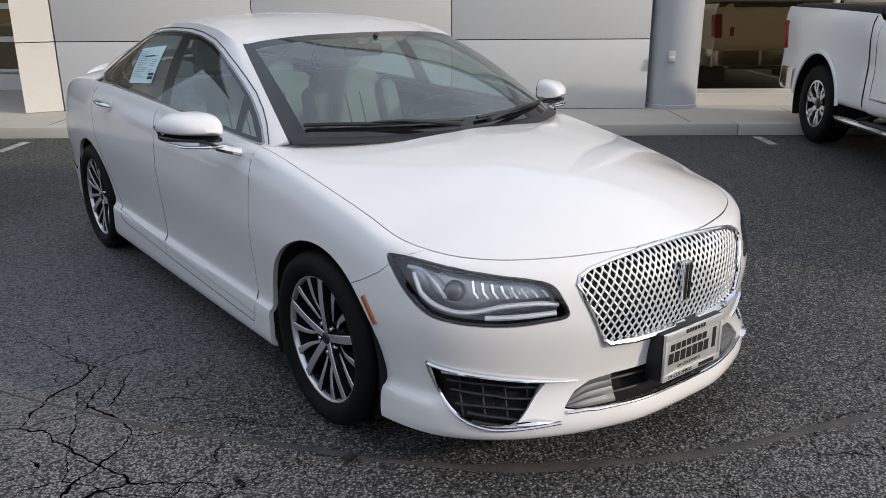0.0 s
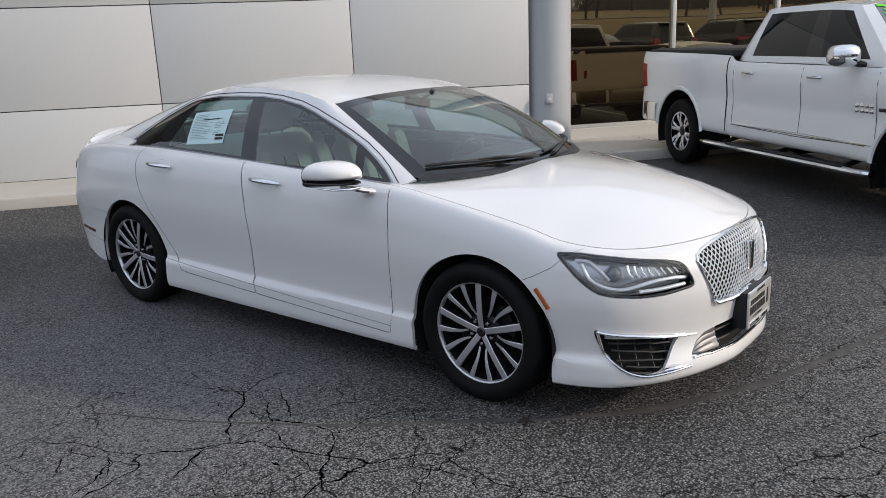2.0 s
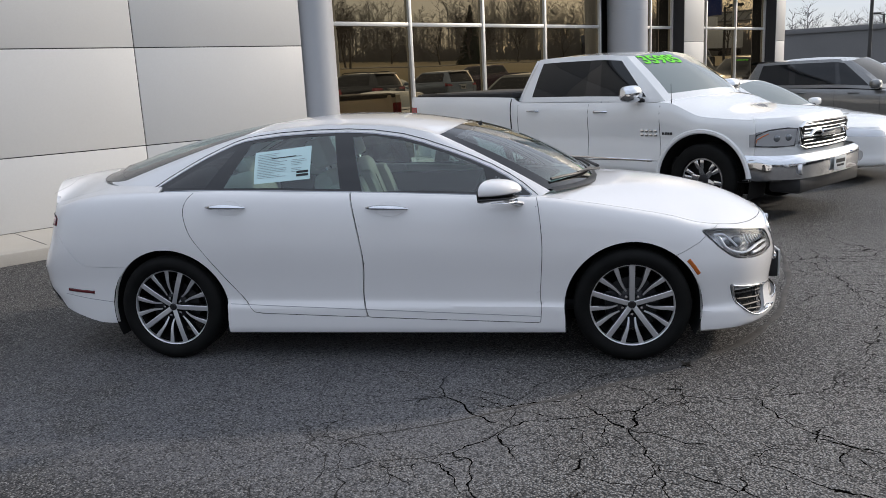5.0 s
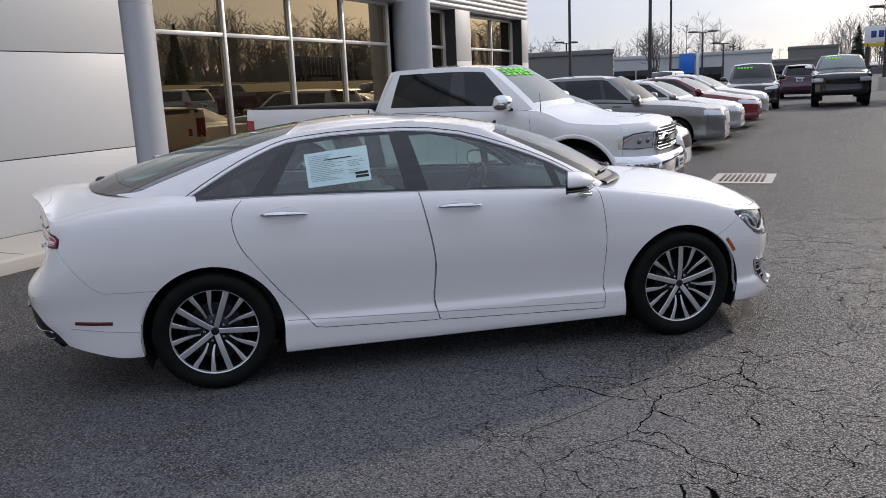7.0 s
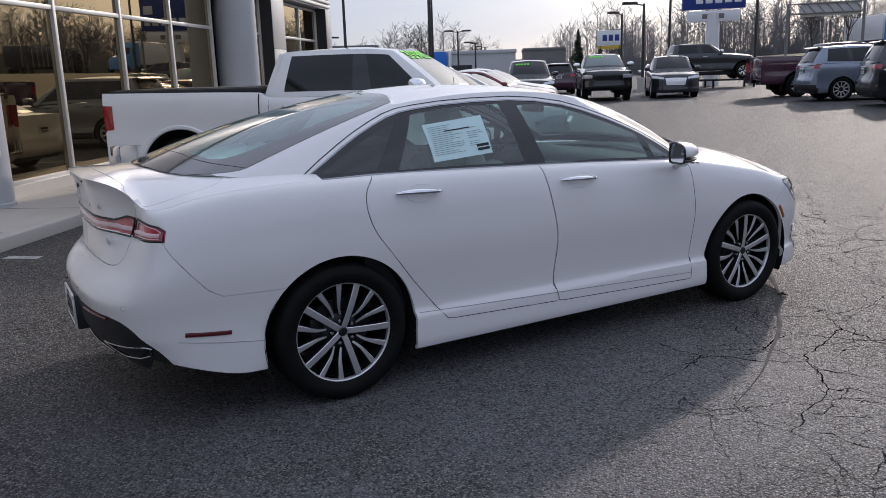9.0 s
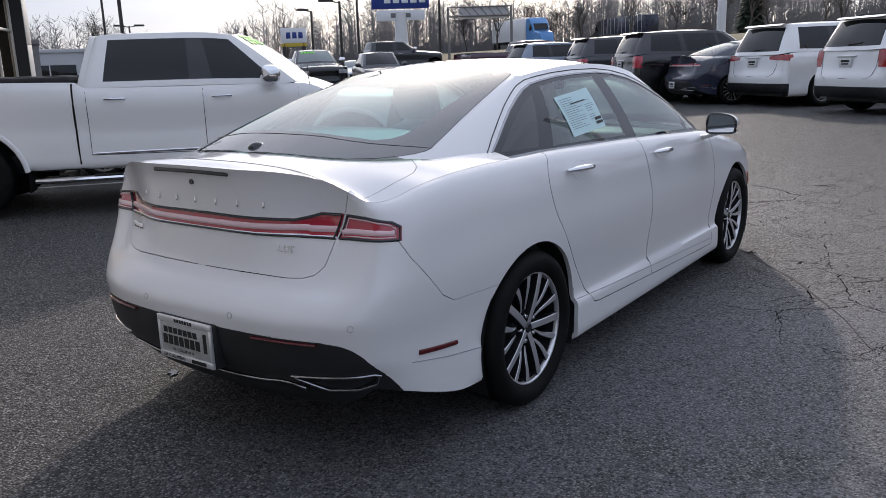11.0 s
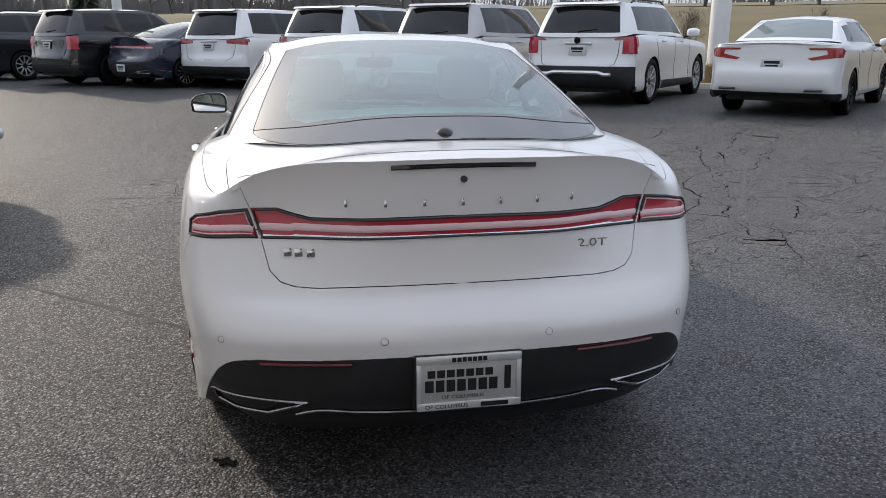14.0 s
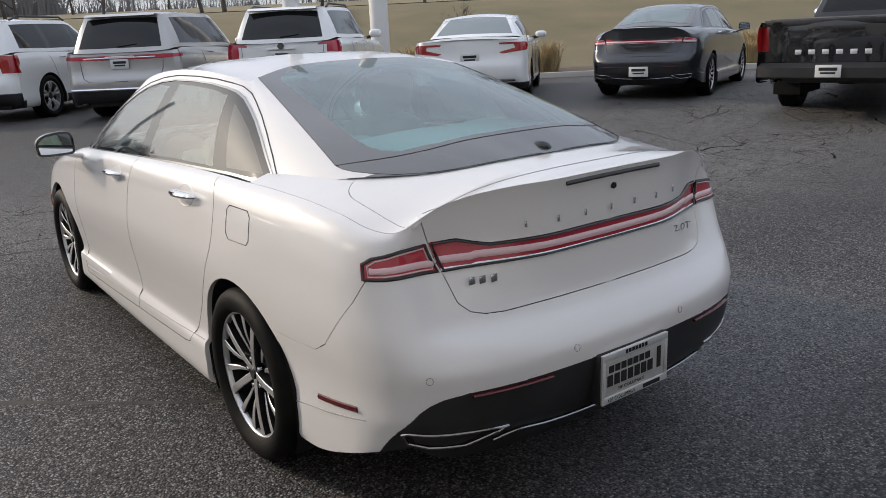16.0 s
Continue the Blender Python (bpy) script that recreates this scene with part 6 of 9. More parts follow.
def fit_out(car, surf, gsurf, rows3, cum):
    """Cabin, wipers, stickers, badges and plates of the white sedan."""
    b = bmesh.new()
    box(b, -1.35, -0.74, 0.30, 1.05, 0.74, 0.34, 0.01)
    part("cabin_floor", b, CARPET, car, "dark carpet")
    # dashboard and console
    b = bmesh.new()
    prof = [(1.12, 0.965), (0.95, 0.985), (0.72, 0.985), (0.60, 0.965), (0.545, 0.90), (0.56, 0.80), (0.62, 0.62)]
    rws = []
    for j in range(15):
        y = -0.75 + 1.5 * j / 14
        hump = 0.035 * math.exp(-((y - 0.38) / 0.17) ** 2)
        rws.append([(x, y, z + (hump if 0.55 < x < 0.8 and z > 0.85 else 0) - 0.02 * (y / 0.75) ** 4) for x, z in spline(prof, 16)])
    grid(b, rws)
    bmesh.ops.recalc_face_normals(b, faces=b.faces)
    dash = part("dashboard", b, DASH, car, "dark dashboard with pale lower trim")
    b = bmesh.new()
    tube(b, [(0.552, y, 0.86 - 0.01 * (y / 0.7) ** 2) for y in np.linspace(-0.70, 0.70, 15)], 0.018, 8, flat=0.8)
    part("trim_strip", b, LEATHER, dash)
    b = bmesh.new()
    box(b, 0.50, -0.12, 0.72, 0.57, 0.12, 0.93, 0.012)
    part("screen", b, GLOSSBLACK, dash)
    b = bmesh.new()
    cushion(b, -0.45, -0.12, 0.34, 0.60, 0.12, 0.66)
    part("centre_console", b, DASH, car)
    # steering wheel
    wm = Matrix.Translation((0.42, 0.38, 0.88)) @ Matrix.Rotation(radians(-66), 4, "Y")
    b = bmesh.new()
    tube(b, [wm @ Vector((0.185 * math.cos(a), 0.185 * math.sin(a), 0)) for a in np.linspace(0, 2 * math.pi, 30, endpoint=False)], 0.015, 8, closed=True)
    sw = part("steering_wheel", b, DASH, car, "dark leather steering wheel")
    b = bmesh.new()
    cushion(b, -0.06, -0.075, -0.03, 0.06, 0.075, 0.03, wm)
    for a in (0.1, math.pi - 0.1, -math.pi / 2):
        tube(b, [wm @ Vector((0, 0, 0)), wm @ Vector((0.0 + 0.18 * math.sin(a), 0.18 * math.cos(a), 0))], 0.016, 6)
    part("wheel_centre", b, DASH, sw)
    b = bmesh.new()
    tube(b, [wm @ Vector((0, 0, 0)), (0.62, 0.38, 0.80)], 0.03, 8)
    part("steering_column", b, DASH, sw)
    # front seats
    for y in (0.38, -0.38):
        b = bmesh.new()
        cushion(b, -0.30, y - 0.25, 0.42, 0.26, y + 0.25, 0.62)
        seat = part("front_seat", b, LEATHER, car, "cream leather seat with dark piping")
        tilt = Matrix.Translation((-0.28, 0, 0.58)) @ Matrix.Rotation(radians(-20), 4, "Y")
        b = bmesh.new()
        cushion(b, -0.08, y - 0.24, -0.05, 0.06, y + 0.24, 0.58, tilt)
        part("backrest", b, LEATHER, seat)
        for q in (-0.24, 0.24):
            b = bmesh.new()
            cushion(b, -0.06, y + q - 0.06, 0.0, 0.12, y + q + 0.06, 0.48, tilt)
            part("side_bolster", b, LEATHER, seat)
        for q in (-0.05, 0.05):
            b = bmesh.new()
            tube(b, [tilt @ Vector((0.062, y + q, z)) for z in (0.05, 0.25, 0.42)], 0.004, 6)
            part("piping", b, DASH, seat)
        b = bmesh.new()
        cushion(b, -0.055, y - 0.14, 0.60, 0.055, y + 0.14, 0.80, tilt)
        hr = part("headrest", b, LEATHER, seat)
        for q in (-0.05, 0.05):
            b = bmesh.new()
            rod(b, tilt @ Vector((0, y + q, 0.52)), tilt @ Vector((0, y + q, 0.64)), 0.007, n=8)
            part("headrest_post", b, CHROME, hr)
    # rear bench
    b = bmesh.new()
    cushion(b, -1.18, -0.66, 0.42, -0.66, 0.66, 0.62)
    bench = part("rear_bench", b, LEATHER, car, "cream leather rear bench")
    tilt = Matrix.Translation((-1.12, 0, 0.58)) @ Matrix.Rotation(radians(-24), 4, "Y")
    b = bmesh.new()
    cushion(b, -0.08, -0.64, -0.05, 0.06, 0.64, 0.52, tilt)
    part("backrest", b, LEATHER, bench)
    for y in (0.36, -0.36):
        b = bmesh.new()
        cushion(b, -0.05, y - 0.13, 0.50, 0.05, y + 0.13, 0.62, tilt)
        part("headrest", b, LEATHER, bench)
    b = bmesh.new()
    box(b, -1.98, -0.62, 1.035, -1.30, 0.62, 1.055, 0.01)
    part("parcel_shelf", b, DASH, car, "dark parcel shelf")
    b = bmesh.new()
    box(b, -1.40, -0.70, 0.34, -1.33, 0.70, 1.05)
    part("rear_bulkhead", b, CARPET, car)
    for sd in (1, -1):
        b = bmesh.new()
        box(b, -1.25, sd * 0.765 - 0.02, 0.34, 0.84, sd * 0.765 + 0.02, 0.965, 0.015)
        dp = part("door_panel", b, DASH, car, "dark door lining")
        b = bmesh.new()
        cushion(b, -0.05, sd * 0.72 - 0.045, 0.70, 0.55, sd * 0.72 + 0.045, 0.78)
        part("armrest", b, LEATHER, dp)
        # wiper and cowl
        b = bmesh.new()
        i1 = cum[2] + 3
        pts = [rows3[i][1].lerp(rows3[i][2], 0.35 + 0.9 * k / 9) + Vector((0.010, 0, 0.014)) for k, i in enumerate(np.linspace(1, i1, 10).astype(int))]
        pts = [Vector((p.x, p.y * sd, p.z)) for p in pts]
        tube(b, pts, 0.009, 6)
        wi = part("wiper", b, TRIM, car, "black windscreen wiper")
        b = bmesh.new()
        mid_ = pts[5]
        tube(b, [(pts[0].x + 0.055, sd * (0.06 if sd > 0 else 0.10), pts[0].z - 0.005), (mid_.x + 0.05, mid_.y * 0.75, mid_.z + 0.008), mid_ + Vector((0.005, 0, 0.008))], [0.016, 0.010, 0.007], 6, flat=0.6)
        part("wiper_arm", b, TRIM, wi)
    b = bmesh.new()
    cow = [rows3[i][0] for i in range(0, cum[3] + 1, 2)]
    grid(b, [[(p.x + 0.034, p.y, p.z - 0.006) for p in cow], [(p.x + 0.012, p.y, p.z + 0.009) for p in cow], [(p.x - 0.02, p.y * 0.99, p.z + 0.014) for p in cow]])
    bmesh.ops.recalc_face_normals(b, faces=b.faces)
    part("windscreen_cowl", whole(b), TRIM, car, "black plastic cowl")
    # inside mirror and sun-sensor box
    b = bmesh.new()
    cushion(b, 0.36, -0.11, 1.265, 0.39, 0.11, 1.325)
    im = part("inside_mirror", b, GLOSSBLACK, car, "black inside mirror")
    b = bmesh.new()
    tube(b, [(0.39, 0, 1.30), (0.50, 0, 1.375)], 0.012, 6)
    part("mirror_stem", b, DASH, im)
    # printed price sheet on the rear side window
    def side_at(x, z, lift):
        p, n = gsurf.at(SIDE, x, z, lift)
        return Vector((p.x, -p.y, p.z))
    c0, c1, c2, c3 = (np.array(q) for q in ((-0.85, 1.272), (-0.486, 1.305), (-0.482, 1.114), (-0.841, 1.09)))

    def sheet(u0, u1, v0, v1, lift, nu=6, nv=4):
        bb = bmesh.new()
        rr_ = []
        for i in range(nv + 1):
            v = v0 + (v1 - v0) * i / nv
            rr_.append([side_at(*((c0 * (1 - u) + c1 * u) * (1 - v) + (c3 * (1 - u) + c2 * u) * v), lift) for u in (u0 + (u1 - u0) * j / nu for j in range(nu + 1))])
        grid(bb, rr_)
        bmesh.ops.recalc_face_normals(bb, faces=bb.faces)
        return bb
    sh = part("price_sheet", sheet(0, 1, 0, 1, 0.004), PAPER, car, "pale paper price sheet with printed bars")
    rnd = random.Random(5)
    for k in range(15):
        v = 0.10 + 0.052 * k
        u1 = 0.62 - 0.3 * rnd.random()
        part("print_line", sheet(0.06, u1, v, v + 0.012, 0.0055, 4, 1), SHEETINK, sh)
        if rnd.random() < 0.6:
            part("print_line", sheet(0.66, 0.93 - 0.1 * rnd.random(), v, v + 0.012, 0.0055, 3, 1), SHEETINK, sh)
    part("print_bar", sheet(0.30, 0.74, 0.24, 0.27, 0.006, 4, 1), INK, sh)
    part("print_bar", sheet(0.76, 0.97, 0.72, 0.79, 0.006, 3, 1), INK, sh)
    part("print_bar", sheet(0.76, 0.97, 0.82, 0.89, 0.006, 3, 1), INK, sh)
    # aerial hump, high brake lamp and camera
    b = bmesh.new()
    bmesh.ops.create_uvsphere(b, u_segments=18, v_segments=10, radius=1.0)
    bmesh.ops.transform(b, matrix=Matrix.Translation((-2.08, 0, 1.140)) @ Matrix.Diagonal((0.042, 0.032, 0.026, 1)), verts=b.verts)
    part("aerial_hump", b, GLOSSBLACK, car, "black aerial hump")
    b = bmesh.new()
    tube(b, [surf_rear(surf, a, 1.092 - 0.003 * (a / 0.21) ** 2, 0.001) for a in np.linspace(-0.215, 0.215, 13)], 0.0085, 8, flat=0.5, up=(-1, 0, 0.3))
    hb = part("high_brake_lamp", b, GLOSSBLACK, car, "dark slim brake lamp")
    b = bmesh.new()
    p = surf_rear(surf, 0.0, 1.049, 0.002)
    rod(b, p + Vector((0.01, 0, 0)), p - Vector((0.004, 0, 0)), 0.0105, n=16)
    part("rear_camera", b, GLOSSBLACK, car, "black camera lens")
    # spaced letters are drawn as plain chrome bars
    for a in (0.345, 0.23, 0.115, 0.0, -0.115, -0.23, -0.345):
        b = bmesh.new()
        p = surf_rear(surf, a, 0.980, 0.004)
        box(b, -0.002, -0.0045, -0.011, 0.002, 0.0045, 0.011, 0.001, Matrix.Translation(p))
        part("rear_badge_mark", b, CHROME, car, "small chrome badge mark")
    for k, a in enumerate((0.52, 0.488, 0.452)):
        b = bmesh.new()
        p = surf_rear(surf, a, 0.828, 0.005)
        box(b, -0.002, -0.012, -0.0125, 0.002, 0.012, 0.0125, 0.001, Matrix.Translation(p))
        part("model_badge_mark", b, CHROME, car, "small chrome badge mark")
    p = surf_rear(surf, -0.423, 0.826, 0.010)
    lettering("engine_badge", "2.0T", 0.036, CHROME, car, Matrix.Translation(p) @ Matrix(((0, 0, -1), (-1, 0, 0), (0, 1, 0))).to_4x4(), "chrome engine badge", 0.002, 0.095)
    # dealer plates: the traders' names are plain bars
    for where, x, z in (("rear_plate", -2.512, 0.452), ("front_plate", 2.406, 0.402)):
        m = pose(x, 0, z, 0, 0, 180 if x < 0 else 0)
        b = bmesh.new()
        box(b, -0.065, -0.166, -0.088, -0.006, 0.166, 0.086, 0.006)
        br = part("plate_bracket", b, TRIM, car, "black plate bracket")
        br.matrix_local = m
        b = bmesh.new()
        box(b, -0.005, -0.153, -0.080, 0.003, 0.153, 0.080, 0.003)
        pl = part(where, b, DEALERPLATE, car, "pewter dealer plate with dark bars")
        pl.matrix_local = m
        fb = bmesh.new()
        for y0, z0, y1, z1 in ((-0.160, 0.062, 0.160, 0.086), (-0.160, -0.086, 0.160, -0.062), (-0.160, -0.062, -0.146, 0.062), (0.146, -0.062, 0.160, 0.062)):
            box(fb, -0.004, y0, z0, 0.007, y1, z1, 0.002)
        part("plate_frame", fb, SATIN, pl, "silver frame")
        for y0, z0, y1, z1 in ((-0.055, 0.067, 0.055, 0.081), (-0.13, 0.018, 0.075, 0.042), (-0.138, -0.028, 0.090, 0.010), (0.108, -0.03, 0.128, 0.045)):
            w_ = (y1 - y0) / 7
            if z1 - z0 > 0.03 and y1 - y0 < 0.05:
                tb = bmesh.new()
                box(tb, 0.0028, y0, z0, 0.0042, y1, z1)
                part("plate_bar", tb, INK, pl)
                continue
            for k in range(7):
                tb = bmesh.new()
                box(tb, 0.0028, y0 + w_ * (k + 0.10), z0, 0.0075 if z0 > 0.06 else 0.0042, y0 + w_ * (k + 0.90), z1)
                part("plate_bar", tb, INK, pl)
        tm = Matrix(((0, 0, 1), (1, 0, 0), (0, 1, 0))).to_4x4()
        lettering("plate_words", "OF COLUMBUS", 0.016, INK, pl, Matrix.Translation((0.0038, -0.02, -0.046)) @ tm, "", 0.0004, 0.13)
        lettering("plate_words", "OF COLUMBUS", 0.018, INK, pl, Matrix.Translation((0.0078, -0.07, -0.074)) @ tm, "", 0.0004, 0.13)
        tb = bmesh.new()
        box(tb, 0.0065, 0.035, -0.081, 0.0085, 0.12, -0.067)
        part("plate_bar", tb, INK, pl)


def surf_rear(surf, a, b, lift):
    p, n = surf.at(REAR, abs(a), b, 0.0)
    q = Vector((p.x, math.copysign(p.y, a) if abs(a) > 1e-6 else 0.0, p.z))
    return q - Vector((lift, 0, 0))


sedan, sedan_surf, sedan_green = sedan_body(PEARL, "pearl white four-door sedan on the asphalt", pose(0, 0, 0))

# ---- other vehicles: origin on the ground under the middle of the rear axle, nose towards +x ----
DARKGLASS = principled("dark_car_glass", (0.008, 0.009, 0.010), 0.03, spec=0.5, ior=1.45)
# pale base colour paints a sky reflection into these opaque panes
TINTGLASS = principled("grey_green_sky_glass", (0.12, 0.15, 0.145), 0.03, spec=0.9, ior=1.6)
HEADLENS = principled("headlamp_lens", (0.62, 0.63, 0.65), 0.15, 0.55, coat=1.0)
BRIGHTRED = principled("bright_red_lens", (0.32, 0.008, 0.010), 0.14, coat=1.0)
PLATEW = principled("plate_white", (0.62, 0.63, 0.62), 0.4)
GREENPAINT = principled("green_window_marker", (0.16, 0.75, 0.03), 0.6)

GEN_LEVELS = [((0.22, 0.06), (0.24, 0.05), (0.30, 0.14)), ((0.26, 0.012), (0.27, 0.012), (0.34, 0.07)), ((0.34, 0.0), (0.36, 0.0), (0.42, 0.015)), ((0.44, 0.008), (0.46, 0.012), (0.52, 0.0)),
              ((0.55, 0.012), (0.58, 0.014), (0.62, 0.004)), ((0.66, 0.015), (0.70, 0.006), (0.72, 0.045)), ((0.76, 0.03), (0.82, 0.0), (0.82, 0.065)), ((0.85, 0.055), (0.92, 0.012), (0.94, 0.075)), ((0.92, 0.09), (1.00, 0.045), (1.02, 0.09))]
GEN_WHEELS = {}
GREENS = {}


def gen_wheel(car, x, y, R, style, side, mat):
    key = (round(R, 3), style, mat.name)
    if key not in GEN_WHEELS:
        rr = R * (0.70 if style != "truck" else 0.60)
        t = mesh_of("tyre", tread_tyre(R, rr, R * 0.68), RUBBER, 40)
        b = bmesh.new()
        lathe(b, [(rr - 0.03, -0.06), (rr - 0.02, 0.06), (rr - 0.014, R * 0.29), (rr + 0.003, R * 0.29)], 40)
        n = {"truck": 6, "ten": 10, "five": 5, "many": 16}[style]
        for k in range(n):
            a = 2 * math.pi * k / n + 0.3
            if style in ("truck", "five"):
                joined(b, spoke(0.03, rr * 0.62, 0.075, 0.055, R * 0.20, R * 0.27, a, 0, 0.02))
                for q in (-1, 1):
                    joined(b, spoke(rr * 0.55, rr - 0.008, 0.040, 0.052, R * 0.265, R * 0.275, a + q * 0.17, 0, 0.02))
            else:
                joined(b, spoke(0.03, rr - 0.008, 0.034, 0.034 if style == "ten" else 0.022, R * 0.2, R * 0.275, a, 0, 0.02))
        rimm = mesh_of("rim", b, mat)
        b = bmesh.new()
        lathe(b, [(0.0001, R * 0.10), (rr - 0.02, R * 0.08), (rr - 0.02, -0.05)], 32)
        back = mesh_of("wheel_back", b, VOID)
        b = bmesh.new()
        lathe(b, [(0.0001, R * 0.25), (0.045, R * 0.245), (0.065, R * 0.22), (0.068, R * 0.15)], 20)
        bmesh.ops.recalc_face_normals(b, faces=b.faces)
        cap = mesh_of("hub_cap", b, DARKALLOY)
        GEN_WHEELS[key] = (t, rimm, back, cap)
    t, rimm, back, cap = GEN_WHEELS[key]
    w = new("wheel", t)
    w.parent, w.matrix_local = car, pose(x, y, R, 0, 0, 0 if side > 0 else 180)
    for n, me in (("rim", rimm), ("wheel_back", back), ("hub_cap", cap)):
        o = new(n, me)
        o.parent = w


def blank_plate(parent, m, bars=True):
    """A number plate with plain dark bars where its writing is."""
    b = bmesh.new()
    box(b, -0.004, -0.153, -0.077, 0.004, 0.153, 0.077, 0.003)
    p = part("number_plate", b, PLATEW, parent, "white plate with dark bars")
    p.matrix_local = m
    if bars:
        for y0, y1, z0, z1 in ((-0.11, 0.11, 0.005, 0.045), (-0.09, 0.09, -0.035, -0.012)):
            b = bmesh.new()
            box(b, 0.004, y0, z0, 0.006, y1, z1)
            part("plate_bar", b, INK, p)


def vehicle(name, label, at, s, mat, group=""):
    """s: measures of the vehicle (see the entries below)."""
    car = thing(name, label, "pickup truck" if s.get("bed") else "car", at, group)
    F, T, w = s["nose"], s["tail"], s["w"]
    rf, rr = s.get("rf", 0.42), s.get("rr", 0.30)
    bulge = s.get("bulge", 0.10)
    outline = [(F, 0), (F - bulge * 0.12, w * 0.3), (F - bulge * 0.5, w * 0.58), (F - bulge - rf * 0.25, w * 0.80), (F - bulge - rf * 0.7, w * 0.95), (F - bulge - rf * 1.35, w), (F * 0.5 + T * 0.5, w * 1.005),
               (T + rr * 1.5, w), (T + rr * 0.8, w * 0.97), (T + rr * 0.3, w * 0.87), (T + 0.05, w * 0.66), (T + 0.012, w * 0.35), (T, 0)]
    zk = s["ztop"]
    k = (s["znose"] - 0.22) / 0.70
    kr = (s["ztail"] - 0.30) / 0.72
    lv = [((0.22 + (a - 0.22) * k, b), (c, d), (0.30 + (e - 0.30) * kr, f)) for (a, b), (c, d), (e, f) in s.get("levels", GEN_LEVELS)]
    rows = lower_body(outline, lv, lambda x: keys(x, zk), lambda y: s["ztail"], s.get("nper", 96), 26, 1.0, 0.24)
    low = bmesh.new()
    grid(low, rows)
    low.normal_update()
    q = max(low.faces, key=lambda f: f.calc_center_median().y)
    if q.normal.y < 0:
        bmesh.ops.reverse_faces(low, faces=low.faces)
    low.normal_update()
    surf = Surface(low)
    per = [tuple(r[-1]) for r in rows]
    px, py, pz = ([p[i] for p in per][::-1] for i in range(3))
    side_n = lambda f: abs(f.normal.y) > 0.3 and f.calc_center_median().y > w * 0.5
    R = s["R"]
    for cx in (0.0, s["wb"]):
        r0 = R * s.get("archk", 1.14)
        arch = [(cx + r0, 0.05)] + [(cx + r0 * math.cos(a), R * 0.96 + r0 * math.sin(a)) for a in np.linspace(-0.1, math.pi + 0.1, 26)] + [(cx - r0, 0.05)]
        cut(low, arch, SIDE, side_n).free()

    def fan(idx, s0, s1, centre, name_):
        rws = []
        for n, i in enumerate(idx):
            p = per[i]
            sx = s0 + (s1 - s0) * (n / (len(idx) - 1)) ** 0.85
            row = []
            for j in range(13):
                t = j / 12
                x, y = p[0] + (sx - p[0]) * t, p[1] * (1 - t)
                ye, ze = max(1e-3, np.interp(x, px, py)), np.interp(x, px, pz)
                row.append((x, y, p[2] if j == 0 else ze + (keys(x, centre) - ze) * (1 - min(1, abs(y) / ye) ** 2.6)))
            rws.append(row)
        b = bmesh.new()
        grid(b, rws)
        bmesh.ops.remove_doubles(b, verts=b.verts, dist=1e-5)
        b.normal_update()
        if sum(f.normal.z for f in b.faces) < 0:
            bmesh.ops.reverse_faces(b, faces=b.faces)
        return part(name_, whole(b), mat, car)
    fan([i for i in range(len(per)) if per[i][0] > s["cowl"] - 0.15], F - 0.09, s["cowl"], s["hood"], "hood")
    if s.get("deck"):
        fan([i for i in range(len(per) - 1, -1, -1) if per[i][0] < s["deck_to"]], T + 0.09, s["deck_to"], s["deck"], "boot_lid")
    # lamps and panels cut into the body
    sill = [("side_cladding", [(R * 1.25, 0.1), (s["wb"] - R * 1.25, 0.1), (s["wb"] - R * 1.25, 0.37), (R * 1.25, 0.39)], SIDE, TRIM, "black sill cladding")] if s.get("tailgate") else []
    for nm, poly, fr, m2, lab in s.get("cuts", []) + sill:
        n_ok = (lambda f: f.normal.x > 0.1 and f.calc_center_median().x > F - 1.0) if fr is FRONT else (lambda f: f.normal.x < -0.05 and f.calc_center_median().x < T + 0.6) if fr is REAR else side_n
        b = cut(low, poly, fr, n_ok)
        if not b.faces:
            b.free()
            continue
        if min(a for a, _ in poly) < 0.0 and fr is not SIDE:
            part(nm, whole(offset_copy(b, 0.004)), m2, car, lab)
        else:
            for sd in (1, -1):
                c = offset_copy(b, 0.004)
                part(nm, c if sd > 0 else mirrored(c), m2, car, lab)
    # door gaps
    gaps = []
    for line in s.get("gaps", []):
        for sd in (1, -1):
            b = bmesh.new()
            tube(b, surf.line(SIDE, line, 0.0005, False, 0.08), 0.0035, 5)
            part("door_gap", b if sd > 0 else mirrored(b), TRIM, car)
    part("body", whole(low), mat, car)
    # greenhouse
    A0, A1, seg, bow = s["base"], s["roof"], s["seg"], s["bow"]
    cum = np.cumsum([0] + seg)
    ng, mt = cum[-1] + 1, 9
    par = np.concatenate([[i + j / seg[i] for j in range(seg[i])] for i in range(len(seg))] + [[float(len(seg))]])
    d0, d1, db = spline_at(A0, par), spline_at(A1, par), spline_at([(v,) for v in bow], par)
    rws = []
    mid = Vector(((F + T) / 2, 0, 1.2))
    for i in range(ng):
        p, q = Vector(d0[i]), Vector(d1[i])
        out = (q - p).cross(Vector(d0[min(ng - 1, i + 1)]) - Vector(d0[max(0, i - 1)])).normalized()
        if out.dot((p + q) / 2 - mid) < 0:
            out = -out
        if i in (0, ng - 1):
            out.y = 0
        rws.append([p.lerp(q, j / mt) + out * (db[i][0] * 4 * (j / mt) * (1 - j / mt)) for j in range(mt + 1)])
    green = bmesh.new()
    gv = grid(green, rws)
    green.normal_update()
    if max(green.faces, key=lambda f: f.calc_center_median().y).normal.y < 0:
        bmesh.ops.reverse_faces(green, faces=green.faces)
    green.normal_update()
    GREENS[car.name] = Surface(green)
